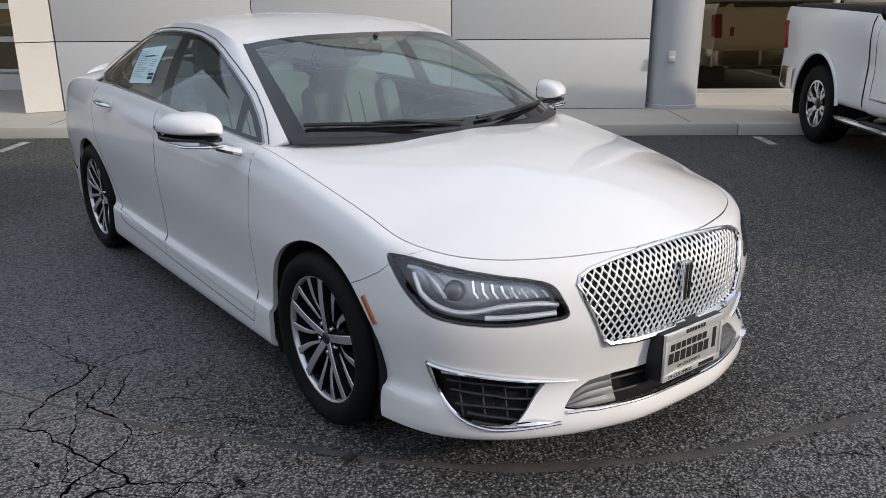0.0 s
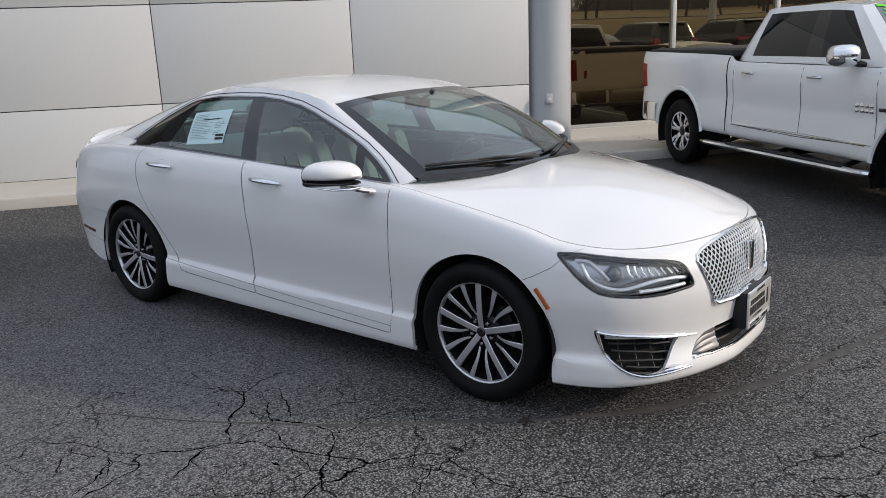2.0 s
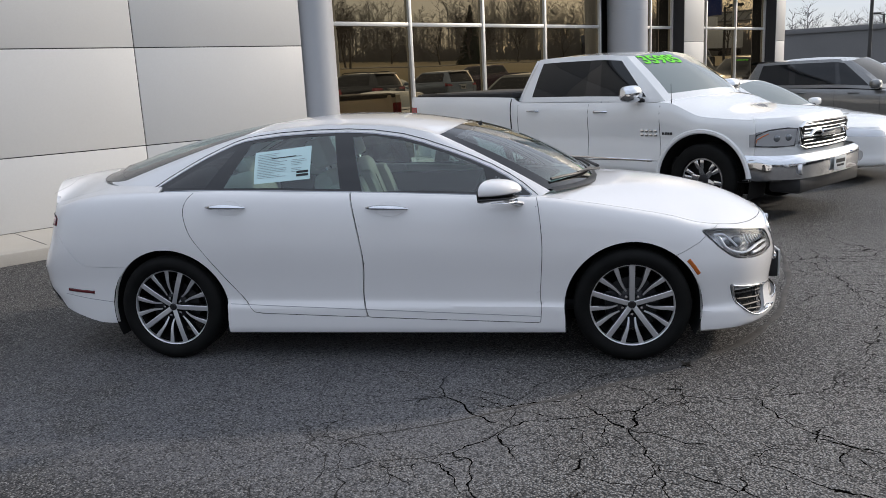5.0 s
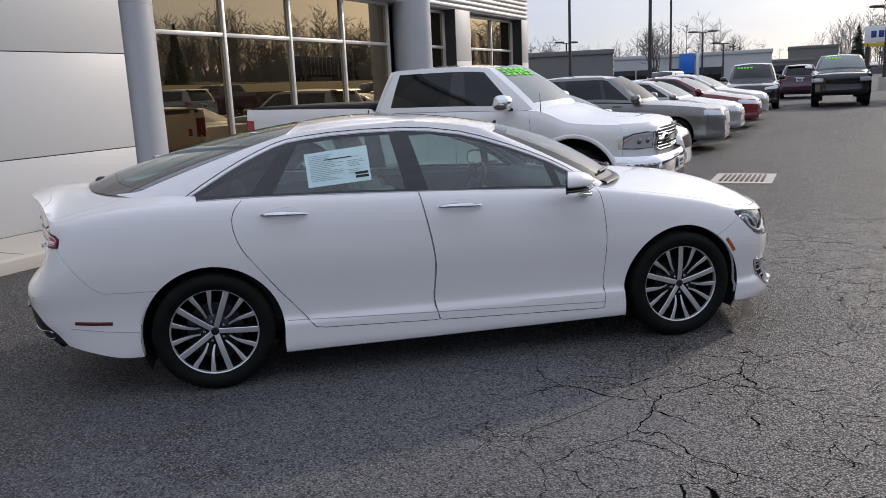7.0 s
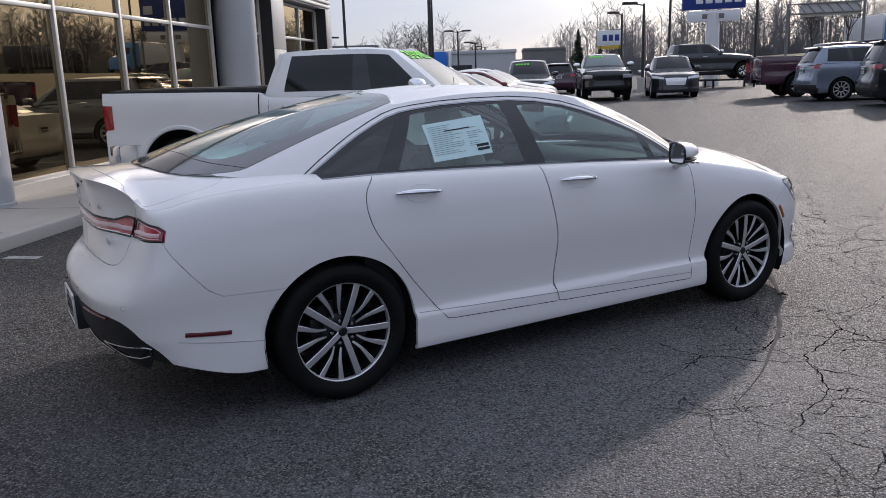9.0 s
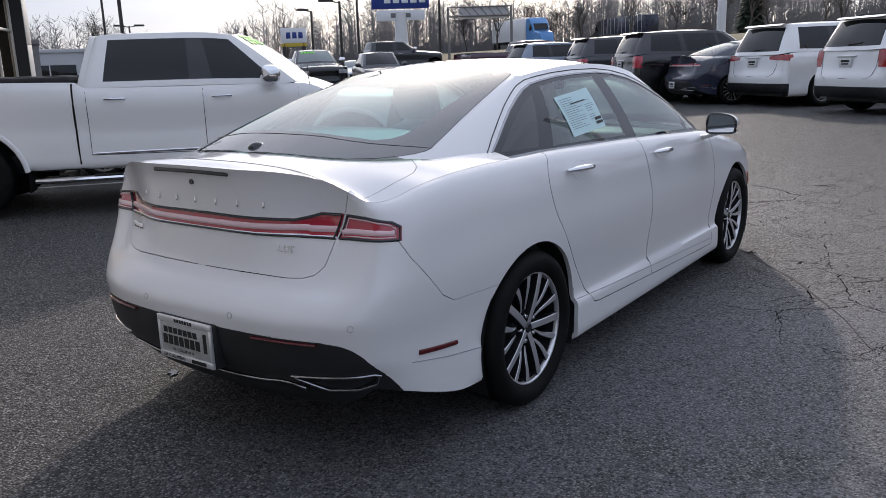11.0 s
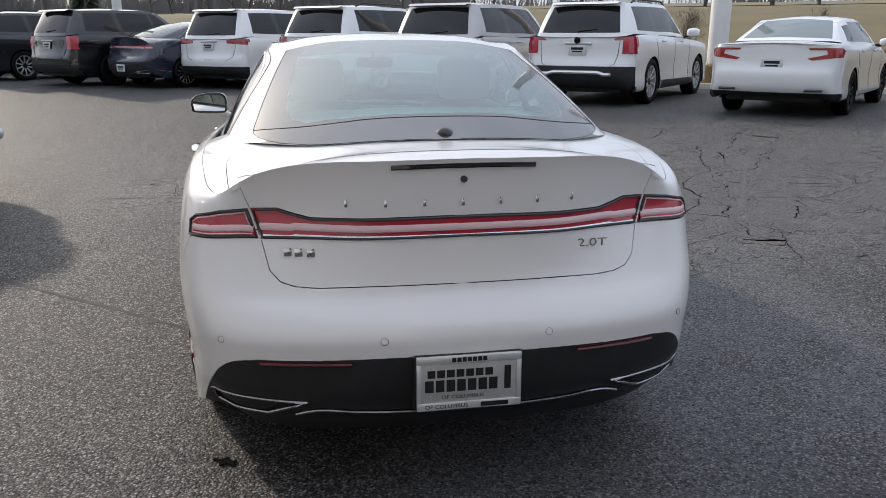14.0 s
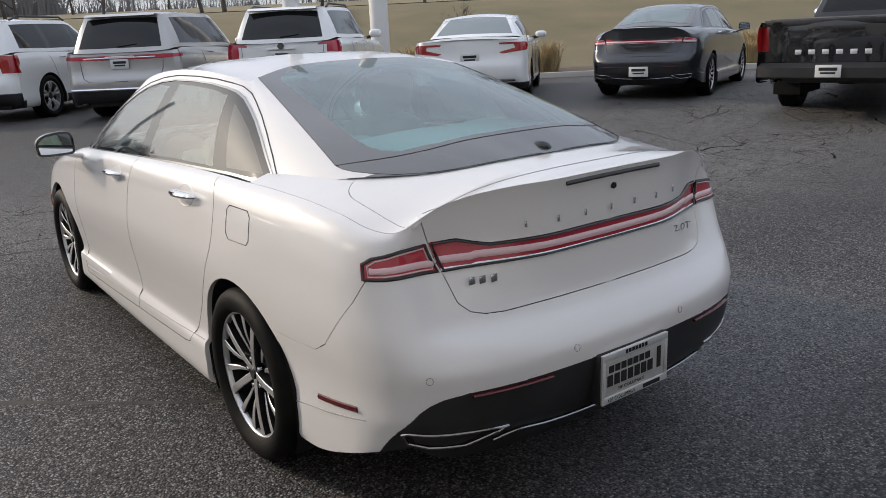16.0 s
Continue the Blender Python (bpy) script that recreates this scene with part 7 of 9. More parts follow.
    for nm, i0, i1, j0, j1, m2 in s["windows"]:
        fs = [f for i in range(cum[int(i0)] + round((i0 % 1) * 10), cum[int(i1)] - round((i1 % 1) * 10)) for j in range(j0, j1) for f in quad_faces(gv, i, j)]
        b = take(green, fs)
        if nm in ("windscreen", "rear_window"):
            part(nm, whole(b), m2, car)
        else:
            for sd in (1, -1):
                part(nm, b.copy() if sd > 0 else mirrored(b), m2, car)
            b.free()
    part("cabin_frame", whole(green), s.get("frame_mat", mat), car)
    rws = []
    x0, x1 = A1[0][0], A1[-1][0]
    for i in range(ng):
        p = Vector(d1[i])
        sx = x0 + (x1 - x0) * smoothstep(0.0, 1.0, i / (ng - 1))
        rws.append([(p.x + (sx - p.x) * t, p.y * (1 - t), p.z + s.get("crown", 0.05) * (1 - (1 - t) ** 2) * math.sin(math.pi * min(1, max(0, (p.x + (sx - p.x) * t - x1) / (x0 - x1)))) ** 0.4) for t in (j / 8 for j in range(9))])
    b = bmesh.new()
    grid(b, rws)
    bmesh.ops.remove_doubles(b, verts=b.verts, dist=1e-4)
    b.normal_update()
    if sum(f.normal.z for f in b.faces) < 0:
        bmesh.ops.reverse_faces(b, faces=b.faces)
    part("roof", whole(b), mat, car)
    # floor, arches, wheels, mirrors
    b = bmesh.new()
    lift = 0.20 if s.get("bed") else 0.0
    box(b, T + 0.25, -w * 0.72, 0.22 + lift, F - 0.3, w * 0.72, 0.42 + lift, 0.03)
    part("underbody", b, TRIM, car)
    for sd in (1, -1):
        for cx in (0.0, s["wb"]):
            b = bmesh.new()
            r0 = R * s.get("archk", 1.14) + 0.008
            rws = [[(cx + r0 * math.cos(a), sd * y, R * 0.96 + r0 * math.sin(a)) for a in np.linspace(-0.3, math.pi + 0.3, 22)] for y in (w * 0.6, w * 0.985)]
            grid(b, rws)
            b.faces.new([b.verts.new(p) for p in rws[0]])
            part("arch_liner", b, VOID, car)
            gen_wheel(car, cx, sd * (w - R * 0.37), R, s.get("style", "ten"), sd, s.get("rim", ALLOY))
        mx, my, mz = s["mirror"]
        b = bmesh.new()
        ms = s.get("mirror_size", (0.10, 0.12, 0.085))
        bmesh.ops.create_uvsphere(b, u_segments=14, v_segments=10, radius=1.0)
        for v in b.verts:
            c = v.co
            v.co = Vector((mx + math.copysign(abs(c.x) ** 0.7, c.x) * ms[0], sd * (my + ms[1] + math.copysign(abs(c.y) ** 0.7, c.y) * ms[1]), mz + math.copysign(abs(c.z) ** 0.7, c.z) * ms[2]))
        mo = part("door_mirror", b, s.get("mirror_mat", mat), car)
        b = bmesh.new()
        tube(b, [(mx + 0.03, sd * (my - 0.06), mz - ms[2] * 0.9), (mx + 0.02, sd * (my + 0.08), mz - ms[2] * 0.5)], 0.03, 8)
        part("mirror_arm", b, TRIM, mo)
        for hx, hz in s.get("handles", []):
            b = bmesh.new()
            pts = [surf.at(SIDE, hx - 0.10 + 0.20 * t, hz, 0.006 + 0.025 * math.sin(math.pi * t) ** 0.5)[0] for t in (j / 8 for j in range(9))]
            tube(b, pts, 0.013, 8)
            part("door_handle", b if sd > 0 else mirrored(b), s.get("handle_mat", mat), car)
    if s.get("tailgate"):
        zt = s["tailgate"]
        b = bmesh.new()
        rws = [[(x1 + 0.10, y, zt - 0.01), (x1 - 0.06, y, zt - 0.02), (x1 - 0.13, y, zt - 0.055), (x1 - 0.02, y, zt - 0.075)] for y in np.linspace(-w * 0.60, w * 0.60, 9)]
        grid(b, rws)
        bmesh.ops.recalc_face_normals(b, faces=b.faces)
        part("roof_spoiler", b, mat, car)
        b = bmesh.new()
        line = [surf.at(REAR, a, z, 0.001)[0] for a, z in ((0.0, 0.64), (w * 0.55, 0.64), (w * 0.66, 0.70), (w * 0.70, 0.84), (w * 0.72, s["ztail"] - 0.04))]
        tube(b, line, 0.0045, 5)
        part("tailgate_gap", whole(b), TRIM, car)
        b = bmesh.new()
        zb = s["ztail"] + 0.10
        tube(b, [(T + 0.085, 0.02, zb), (T + 0.12, -0.30, zb + 0.03)], 0.012, 6)
        part("rear_wiper", b, TRIM, car)
        b = bmesh.new()
        zp = s.get("plate", 0.92)
        box(b, T - 0.004 + s.get("plate_in", 0.0), -0.24, zp + 0.095, T + 0.02 + s.get("plate_in", 0.0), 0.24, zp + 0.125, 0.004)
        part("tailgate_strip", b, SATIN, car, "bright strip over the plate")
    if s.get("rails"):
        z = s["rails"]
        for sd in (1, -1):
            b = bmesh.new()
            pts = [(x0 - 0.25, sd * (A1[3][1] - 0.03), z - 0.03), (x0 - 0.4, sd * (A1[3][1] - 0.03), z + 0.03), (x1 + 0.5, sd * (A1[3][1] - 0.03), z + 0.03), (x1 + 0.3, sd * (A1[3][1] - 0.03), z - 0.03)]
            tube(b, pts, 0.018, 8)
            part("roof_rail", b, s.get("rail_mat", TRIM), car)
    if s.get("plate"):
        blank_plate(car, pose(T - 0.012 + s.get("plate_in", 0.0), 0, s["plate"], 0, 0, 180))
    if s.get("fplate"):
        blank_plate(car, pose(F + 0.012, 0, s["fplate"]))
    return car, surf


def ground_pose(x, y, heading):
    return pose(x, y, ground_z(x, y), 0, 0, heading)


def suv_spec(L=4.95, w=0.97, H=1.74, wb=2.9, rear=1.05, belt=1.12, R=0.37, hood=1.08, **more):
    """A tall wagon with an upright tailgate."""
    F, T = L - rear, -rear
    cowl = wb - 0.62
    s = dict(nose=F, tail=T, w=w, wb=wb, R=R, tailgate=H - 0.03, znose=hood - 0.13, ztail=belt - 0.02, cowl=cowl - 0.05, rr=0.26, rf=0.36, bulge=0.09,
             ztop=[(T, belt - 0.02), (T + 0.4, belt + 0.02), (wb * 0.5, belt - 0.03), (cowl, belt - 0.07), (wb + 0.2, hood - 0.05), (F - 0.2, hood - 0.12)],
             hood=[(cowl - 0.2, belt + 0.02), (cowl + 0.1, belt), (wb + 0.2, hood), (F - 0.25, hood - 0.07), (F - 0.08, hood - 0.13)],
             base=[(cowl + 0.12, 0, belt - 0.01), (cowl - 0.08, w * 0.74, belt - 0.02), (cowl - 0.22, w * 0.885, belt - 0.04), (wb * 0.42, w * 0.91, belt), (wb * 0.08, w * 0.91, belt + 0.01), (T + 0.42, w * 0.88, belt + 0.03), (T + 0.12, w * 0.72, belt - 0.01), (T + 0.07, 0, belt - 0.02)],
             roof=[(cowl - 0.72, 0, H - 0.05), (cowl - 0.78, w * 0.60, H - 0.09), (cowl - 0.92, w * 0.70, H - 0.09), (wb * 0.38, w * 0.71, H - 0.055), (wb * 0.05, w * 0.70, H - 0.055), (T + 0.52, w * 0.67, H - 0.075), (T + 0.42, w * 0.58, H - 0.065), (T + 0.38, 0, H - 0.05)],
             seg=[6, 2, 8, 7, 7, 4, 6], bow=[0.05, 0.02, 0.012, 0.02, 0.02, 0.015, 0.012, 0.03],
             windows=[("windscreen", 0, 1, 1, 9, DARKGLASS), ("side_window", 2.1, 3.1, 1, 8, DARKGLASS), ("side_window", 3, 4.1, 1, 8, DARKGLASS), ("side_window", 4, 5.1, 1, 8, DARKGLASS), ("pillar_trim", 2.7, 4.7, 1, 8, GLOSSBLACK), ("pillar_trim", 3.6, 5.7, 1, 8, GLOSSBLACK), ("rear_window", 6, 7, 1, 8, DARKGLASS)],
             mirror=(cowl - 0.18, w * 0.95, belt + 0.06), handles=[(wb * 0.55, belt - 0.10), (wb * 0.18, belt - 0.09)], plate=0.92, plate_in=0.055,
             gaps=[[(cowl - 0.12, belt - 0.1), (cowl - 0.12, 0.35), (wb * 0.42, 0.33), (wb * 0.42, belt - 0.05)], [(wb * 0.42, 0.33), (0.42, 0.36), (0.30, 0.70), (0.10, belt - 0.05)]])
    s.update(more)
    return s


def car_spec(L=4.85, w=0.92, H=1.45, wb=2.82, rear=1.08, belt=0.98, R=0.335, hood=0.93, **more):
    """A three-box car."""
    F, T = L - rear, -rear
    cowl = wb - 0.42
    s = dict(nose=F, tail=T, w=w, wb=wb, R=R, znose=hood - 0.17, ztail=belt + 0.05, cowl=cowl - 0.02, rr=0.30, rf=0.42, bulge=0.12,
             ztop=[(T, belt + 0.02), (T + 0.5, belt + 0.03), (wb * 0.5, belt), (cowl, belt - 0.04), (wb + 0.1, hood - 0.07), (F - 0.25, hood - 0.17)],
             hood=[(cowl - 0.2, belt + 0.03), (cowl + 0.1, belt + 0.02), (wb + 0.1, hood), (F - 0.3, hood - 0.08), (F - 0.09, hood - 0.17)],
             deck=[(T + 0.09, belt + 0.05), (T + 0.4, belt + 0.08), (0.3, belt + 0.1)], deck_to=0.1,
             base=[(cowl + 0.16, 0, belt), (cowl - 0.08, w * 0.78, belt - 0.01), (cowl - 0.2, w * 0.88, belt - 0.02), (wb * 0.45, w * 0.90, belt + 0.005), (wb * 0.12, w * 0.89, belt + 0.02), (-0.25, w * 0.84, belt + 0.04), (-0.45, w * 0.70, belt + 0.075), (-0.62, 0, belt + 0.085)],
             roof=[(cowl - 0.72, 0, H - 0.04), (cowl - 0.78, w * 0.60, H - 0.09), (cowl - 0.92, w * 0.66, H - 0.07), (wb * 0.40, w * 0.65, H - 0.04), (wb * 0.15, w * 0.64, H - 0.06), (0.20, w * 0.60, H - 0.10), (0.30, w * 0.52, H - 0.075), (0.36, 0, H - 0.045)],
             seg=[6, 2, 8, 7, 6, 4, 6], bow=[0.05, 0.02, 0.01, 0.02, 0.02, 0.012, 0.01, 0.03],
             windows=[("windscreen", 0, 1, 1, 9, TINTGLASS), ("side_window", 2.1, 3.1, 1, 8, DARKGLASS), ("side_window", 3, 4.1, 1, 8, DARKGLASS), ("side_window", 4, 5.2, 1, 7, DARKGLASS), ("pillar_trim", 2.7, 4.7, 1, 8, GLOSSBLACK), ("pillar_trim", 3.6, 5.6, 1, 7, GLOSSBLACK), ("rear_window", 6, 7, 1, 9, TINTGLASS)],
             mirror=(cowl - 0.22, w * 0.95, belt + 0.05), mirror_size=(0.09, 0.11, 0.065), handles=[(wb * 0.55, belt - 0.08), (wb * 0.16, belt - 0.07)], plate=0.76, plate_in=0.055,
             gaps=[[(cowl - 0.12, belt - 0.1), (cowl - 0.12, 0.3), (wb * 0.45, 0.3), (wb * 0.45, belt - 0.05)], [(wb * 0.45, 0.3), (0.42, 0.33), (0.30, 0.65), (0.12, belt - 0.05)]])
    s.update(more)
    return s


def truck_spec(wb=3.57, w=1.0, R=0.405, belt=1.33, H=1.925, rear=1.22, front=1.0, hood=1.29, cabin=(0.82, 3.10), **more):
    """A four-door pickup with a covered bed."""
    F, T = wb + front, -rear
    c0, c1 = cabin
    s = dict(nose=F, tail=T, w=w, wb=wb, R=R, znose=hood - 0.10, ztail=belt + 0.05, cowl=c1 - 0.10, rr=0.10, rf=0.24, bulge=0.07, bed=True, archk=1.30, nper=120, style="truck", rim=CHROME,
             levels=[((0.42, 0.06), (0.39, 0.06), (0.50, 0.05)), ((0.44, 0.012), (0.41, 0.012), (0.52, 0.02)), ((0.50, 0.0), (0.47, 0.004), (0.56, 0.012)), ((0.58, 0.008), (0.60, 0.012), (0.64, 0.012)),
                     ((0.66, 0.015), (0.68, 0.018), (0.70, 0.012)), ((0.74, 0.012), (0.78, 0.008), (0.80, 0.010)), ((0.82, 0.012), (0.86, 0.0), (0.88, 0.010)), ((0.88, 0.03), (0.94, 0.008), (0.97, 0.014)), ((0.92, 0.075), (1.00, 0.04), (1.02, 0.03))],
             ztop=[(T, belt + 0.05), (c0, belt + 0.05), (c0 + 0.1, belt + 0.01), (c1 - 0.1, belt - 0.02), (wb, hood - 0.09), (F - 0.15, hood - 0.13)],
             hood=[(c1 - 0.3, belt + 0.05), (c1, belt + 0.045), (wb + 0.1, hood), (F - 0.25, hood - 0.05), (F - 0.06, hood - 0.10)],
             base=[(c1 + 0.08, 0, belt + 0.03), (c1 - 0.12, w * 0.78, belt + 0.01), (c1 - 0.28, w * 0.885, belt - 0.015), (c0 + (c1 - c0) * 0.52, w * 0.905, belt), (c0 + 0.26, w * 0.905, belt + 0.005), (c0 + 0.05, w * 0.88, belt + 0.02), (c0 + 0.0, w * 0.78, belt + 0.02), (c0 - 0.01, 0, belt + 0.02)],
             roof=[(c1 - 0.72, 0, H - 0.04), (c1 - 0.77, w * 0.60, H - 0.08), (c1 - 0.90, w * 0.70, H - 0.07), (c0 + (c1 - c0) * 0.50, w * 0.71, H - 0.045), (c0 + 0.36, w * 0.70, H - 0.05), (c0 + 0.22, w * 0.66, H - 0.075), (c0 + 0.15, w * 0.58, H - 0.06), (c0 + 0.14, 0, H - 0.04)],
             seg=[6, 2, 8, 8, 4, 3, 6], bow=[0.05, 0.02, 0.01, 0.015, 0.015, 0.01, 0.006, 0.01],
             windows=[("windscreen", 0, 1, 1, 9, TINTGLASS), ("front_window", 2.1, 3.1, 1, 8, DARKGLASS), ("pillar_trim", 2.7, 4.7, 1, 8, GLOSSBLACK), ("rear_side_window", 3.1, 4.0, 1, 8, DARKGLASS), ("rear_window", 6, 7, 2, 8, DARKGLASS)],
             mirror=(c1 - 0.30, w * 0.98, belt + 0.13), mirror_size=(0.09, 0.14, 0.10), mirror_mat=CHROME, handle_mat=CHROME,
             handles=[(c0 + (c1 - c0) * 0.60, belt - 0.12), (c0 + 0.38, belt - 0.11)], crown=0.04,
             gaps=[[(c1 - 0.16, belt - 0.05), (c1 - 0.14, 0.60), (c0 + (c1 - c0) * 0.52, 0.58), (c0 + (c1 - c0) * 0.52, belt - 0.03)], [(c0 + (c1 - c0) * 0.52, 0.58), (c0 + 0.10, 0.60), (c0 + 0.10, belt - 0.03)], [(c0 - 0.02, belt + 0.05), (c0 - 0.02, 0.52)]])
    s.update(more)
    return s


def bed_cover(car, s):
    b = bmesh.new()
    c0 = s["base"][-1][0]
    z = s["ztop"][0][1]
    box(b, s["tail"] + 0.03, -s["w"] * 0.93, z - 0.05, c0 - 0.04, s["w"] * 0.93, z + 0.025, 0.012)
    part("bed_cover", b, TRIM, car, "black folding bed cover")
    b = bmesh.new()
    box(b, s["tail"] + 0.05, -s["w"] * 0.86, z - 0.05, c0 - 0.06, s["w"] * 0.86, z + 0.036, 0.01)
    part("cover_panel", b, COVER, car, "grey-brown cover panel")


COVER = mottled("bed_cover_vinyl", (0.035, 0.032, 0.030), (0.06, 0.056, 0.052), 3.0, 0.6, 200.0, 0.1)

# ---- the white pickup ----
S = truck_spec(wb=3.93, rear=0.97, front=0.95, belt=1.28, H=1.885, hood=1.19, cabin=(1.10, 3.55), archk=1.36)
S["ztop"][:2] = [(-0.97, 1.39), (1.10, 1.35)]
S["mirror"], S["mirror_size"] = (3.09, 0.98, 1.37), (0.11, 0.14, 0.10)
S["rf"], S["bulge"] = 0.36, 0.11
S["cuts"] = [("headlamp", [(0.60, 0.965), (0.70, 0.975), (0.86, 0.96), (1.02, 0.91), (1.02, 0.79), (0.80, 0.775), (0.62, 0.78)], FRONT, HEADLENS, "clear headlamp with amber corner"),
             ("grille", [(-0.1, 0.75), (0.50, 0.75), (0.565, 0.78), (0.56, 0.96), (0.50, 1.005), (-0.1, 1.015)], FRONT, VOID, "black grille"),
             ("tail_lamp", [(0.84, 0.90), (1.1, 0.90), (1.1, 1.24), (0.86, 1.24)], REAR, BRIGHTRED, "red upright tail lamp"), ("headlamp_side", [(4.52, 0.90), (4.66, 0.965), (5.0, 0.97), (5.0, 0.785), (4.64, 0.80)], SIDE, HEADLENS, "headlamp wrapped round the wing"), ("lamp_side", [(-1.05, 0.92), (-0.90, 0.93), (-0.885, 1.23), (-1.05, 1.24)], SIDE, BRIGHTRED, "red lamp wrapped round the corner")]
truck, truck_surf = vehicle("pickup_truck", "white crew-cab pickup with chrome bumpers and black bed cover", pose(0.122, 6.972, 0.02, 0, 0, -39.4), S, WHITE)
bed_cover(truck, S)
b = bmesh.new()
F_ = S["nose"]
for k in range(6):
    z = 0.785 + 0.040 * k
    tube(b, [surf_front(truck_surf, a, z, 0.008) for a in np.linspace(-0.52, 0.52, 14)], 0.0085, 6)
part("grille_bars", b, CHROME, truck, "chrome grille bars")
b = bmesh.new()
poly = [(0.0, 0.745), (0.50, 0.745), (0.575, 0.78), (0.57, 0.97), (0.50, 1.015), (0.0, 1.025)]
tube(b, [surf_front(truck_surf, a, z, 0.012) for a, z in [(-a, z) for a, z in poly[::-1]] + poly], 0.020, 8)
part("grille_surround", b, CHROME, truck, "chrome grille surround")
for sd in (1, -1):
    b = bmesh.new()
    tube(b, [surf_front(truck_surf, sd * a, z, 0.02) for a, z in ((0.56, 0.875), (0.44, 0.875), (0.36, 0.92), (0.24, 0.92))], 0.028, 8, flat=0.8)
    part("grille_wing", b, CHROME, truck)
    b = bmesh.new()
    tube(b, [surf_front(truck_surf, sd * a, z, -0.002) for a, z in ((0.86, 0.92), (0.90, 0.895), (0.93, 0.86), (0.935, 0.815))], 0.013, 8, flat=0.6)
    part("indicator", b, AMBER, truck, "amber indicator")
    b = bmesh.new()
    tube(b, [surf_front(truck_surf, sd * min(a, 0.945), z, 0.004) for a, z in inset_poly(S["cuts"][0][1], 0.004)], 0.008, 6, closed=True)
    part("lamp_seal", b, TRIM, truck)
    for a, z in ((0.68, 0.875), (0.78, 0.87)):
        b = bmesh.new()
        bmesh.ops.create_uvsphere(b, u_segments=14, v_segments=8, radius=0.042)
        bmesh.ops.transform(b, matrix=Matrix.Translation(surf_front(truck_surf, sd * a, z, -0.018)), verts=b.verts)
        part("projector", b, CLEARBALL, truck, "round projector lens")
b = bmesh.new()
box(b, F_ + 0.015, -0.23, 0.85, F_ + 0.04, 0.23, 0.93, 0.012)
part("grille_badge", b, CHROME, truck, "plain chrome badge")
b = bmesh.new()
pts = [(F_ - 0.42, 1.00), (F_ - 0.20, 0.97), (F_ + 0.02, 0.80), (F_ + 0.10, 0.45), (F_ + 0.12, 0.0)]
rows_ = []
full = [(x, y) for x, y in spline(pts, 20)] + [(x, -y) for x, y in spline(pts, 20)[::-1][1:]]
for dz, dx in ((0.43, -0.06), (0.45, -0.01), (0.53, 0.0), (0.61, 0.0), (0.67, -0.015), (0.70, -0.06)):
    rows_.append([(x + dx, y * (1 + dx * 0.3), dz) for x, y in full])
grid(b, rows_)
bmesh.ops.recalc_face_normals(b, faces=b.faces)
part("front_bumper", b, CHROME, truck, "chrome front bumper", angle=50)
b = bmesh.new()
box(b, F_ - 0.3, -0.75, 0.29, F_ + 0.05, 0.75, 0.46, 0.04)
part("air_dam", b, TRIM, truck)
for sd in (1, -1):
    b = bmesh.new()
    rod(b, (F_ + 0.02, sd * 0.74, 0.55), (F_ + 0.055, sd * 0.73, 0.55), 0.06, n=18)
    part("fog_lamp", b, HEADLENS, truck, "round fog lamp")
blank_plate(truck, pose(F_ + 0.135, 0, 0.55))
b = bmesh.new()
pts = [(S["tail"] + 0.36, 1.014), (S["tail"] + 0.10, 1.012), (S["tail"] - 0.08, 0.94), (S["tail"] - 0.14, 0.4), (S["tail"] - 0.14, 0.0)]
full = [tuple(p) for p in spline(pts, 14)] + [(x, -y) for x, y in spline(pts, 14)[::-1][1:]]
grid(b, [[(x + dx, y, z) for x, y in full] for z, dx in ((0.50, 0.04), (0.52, 0.0), (0.64, 0.0), (0.72, 0.01), (0.735, 0.10))])
bmesh.ops.recalc_face_normals(b, faces=b.faces)
part("rear_bumper", b, CHROME, truck, "chrome rear bumper", angle=50)
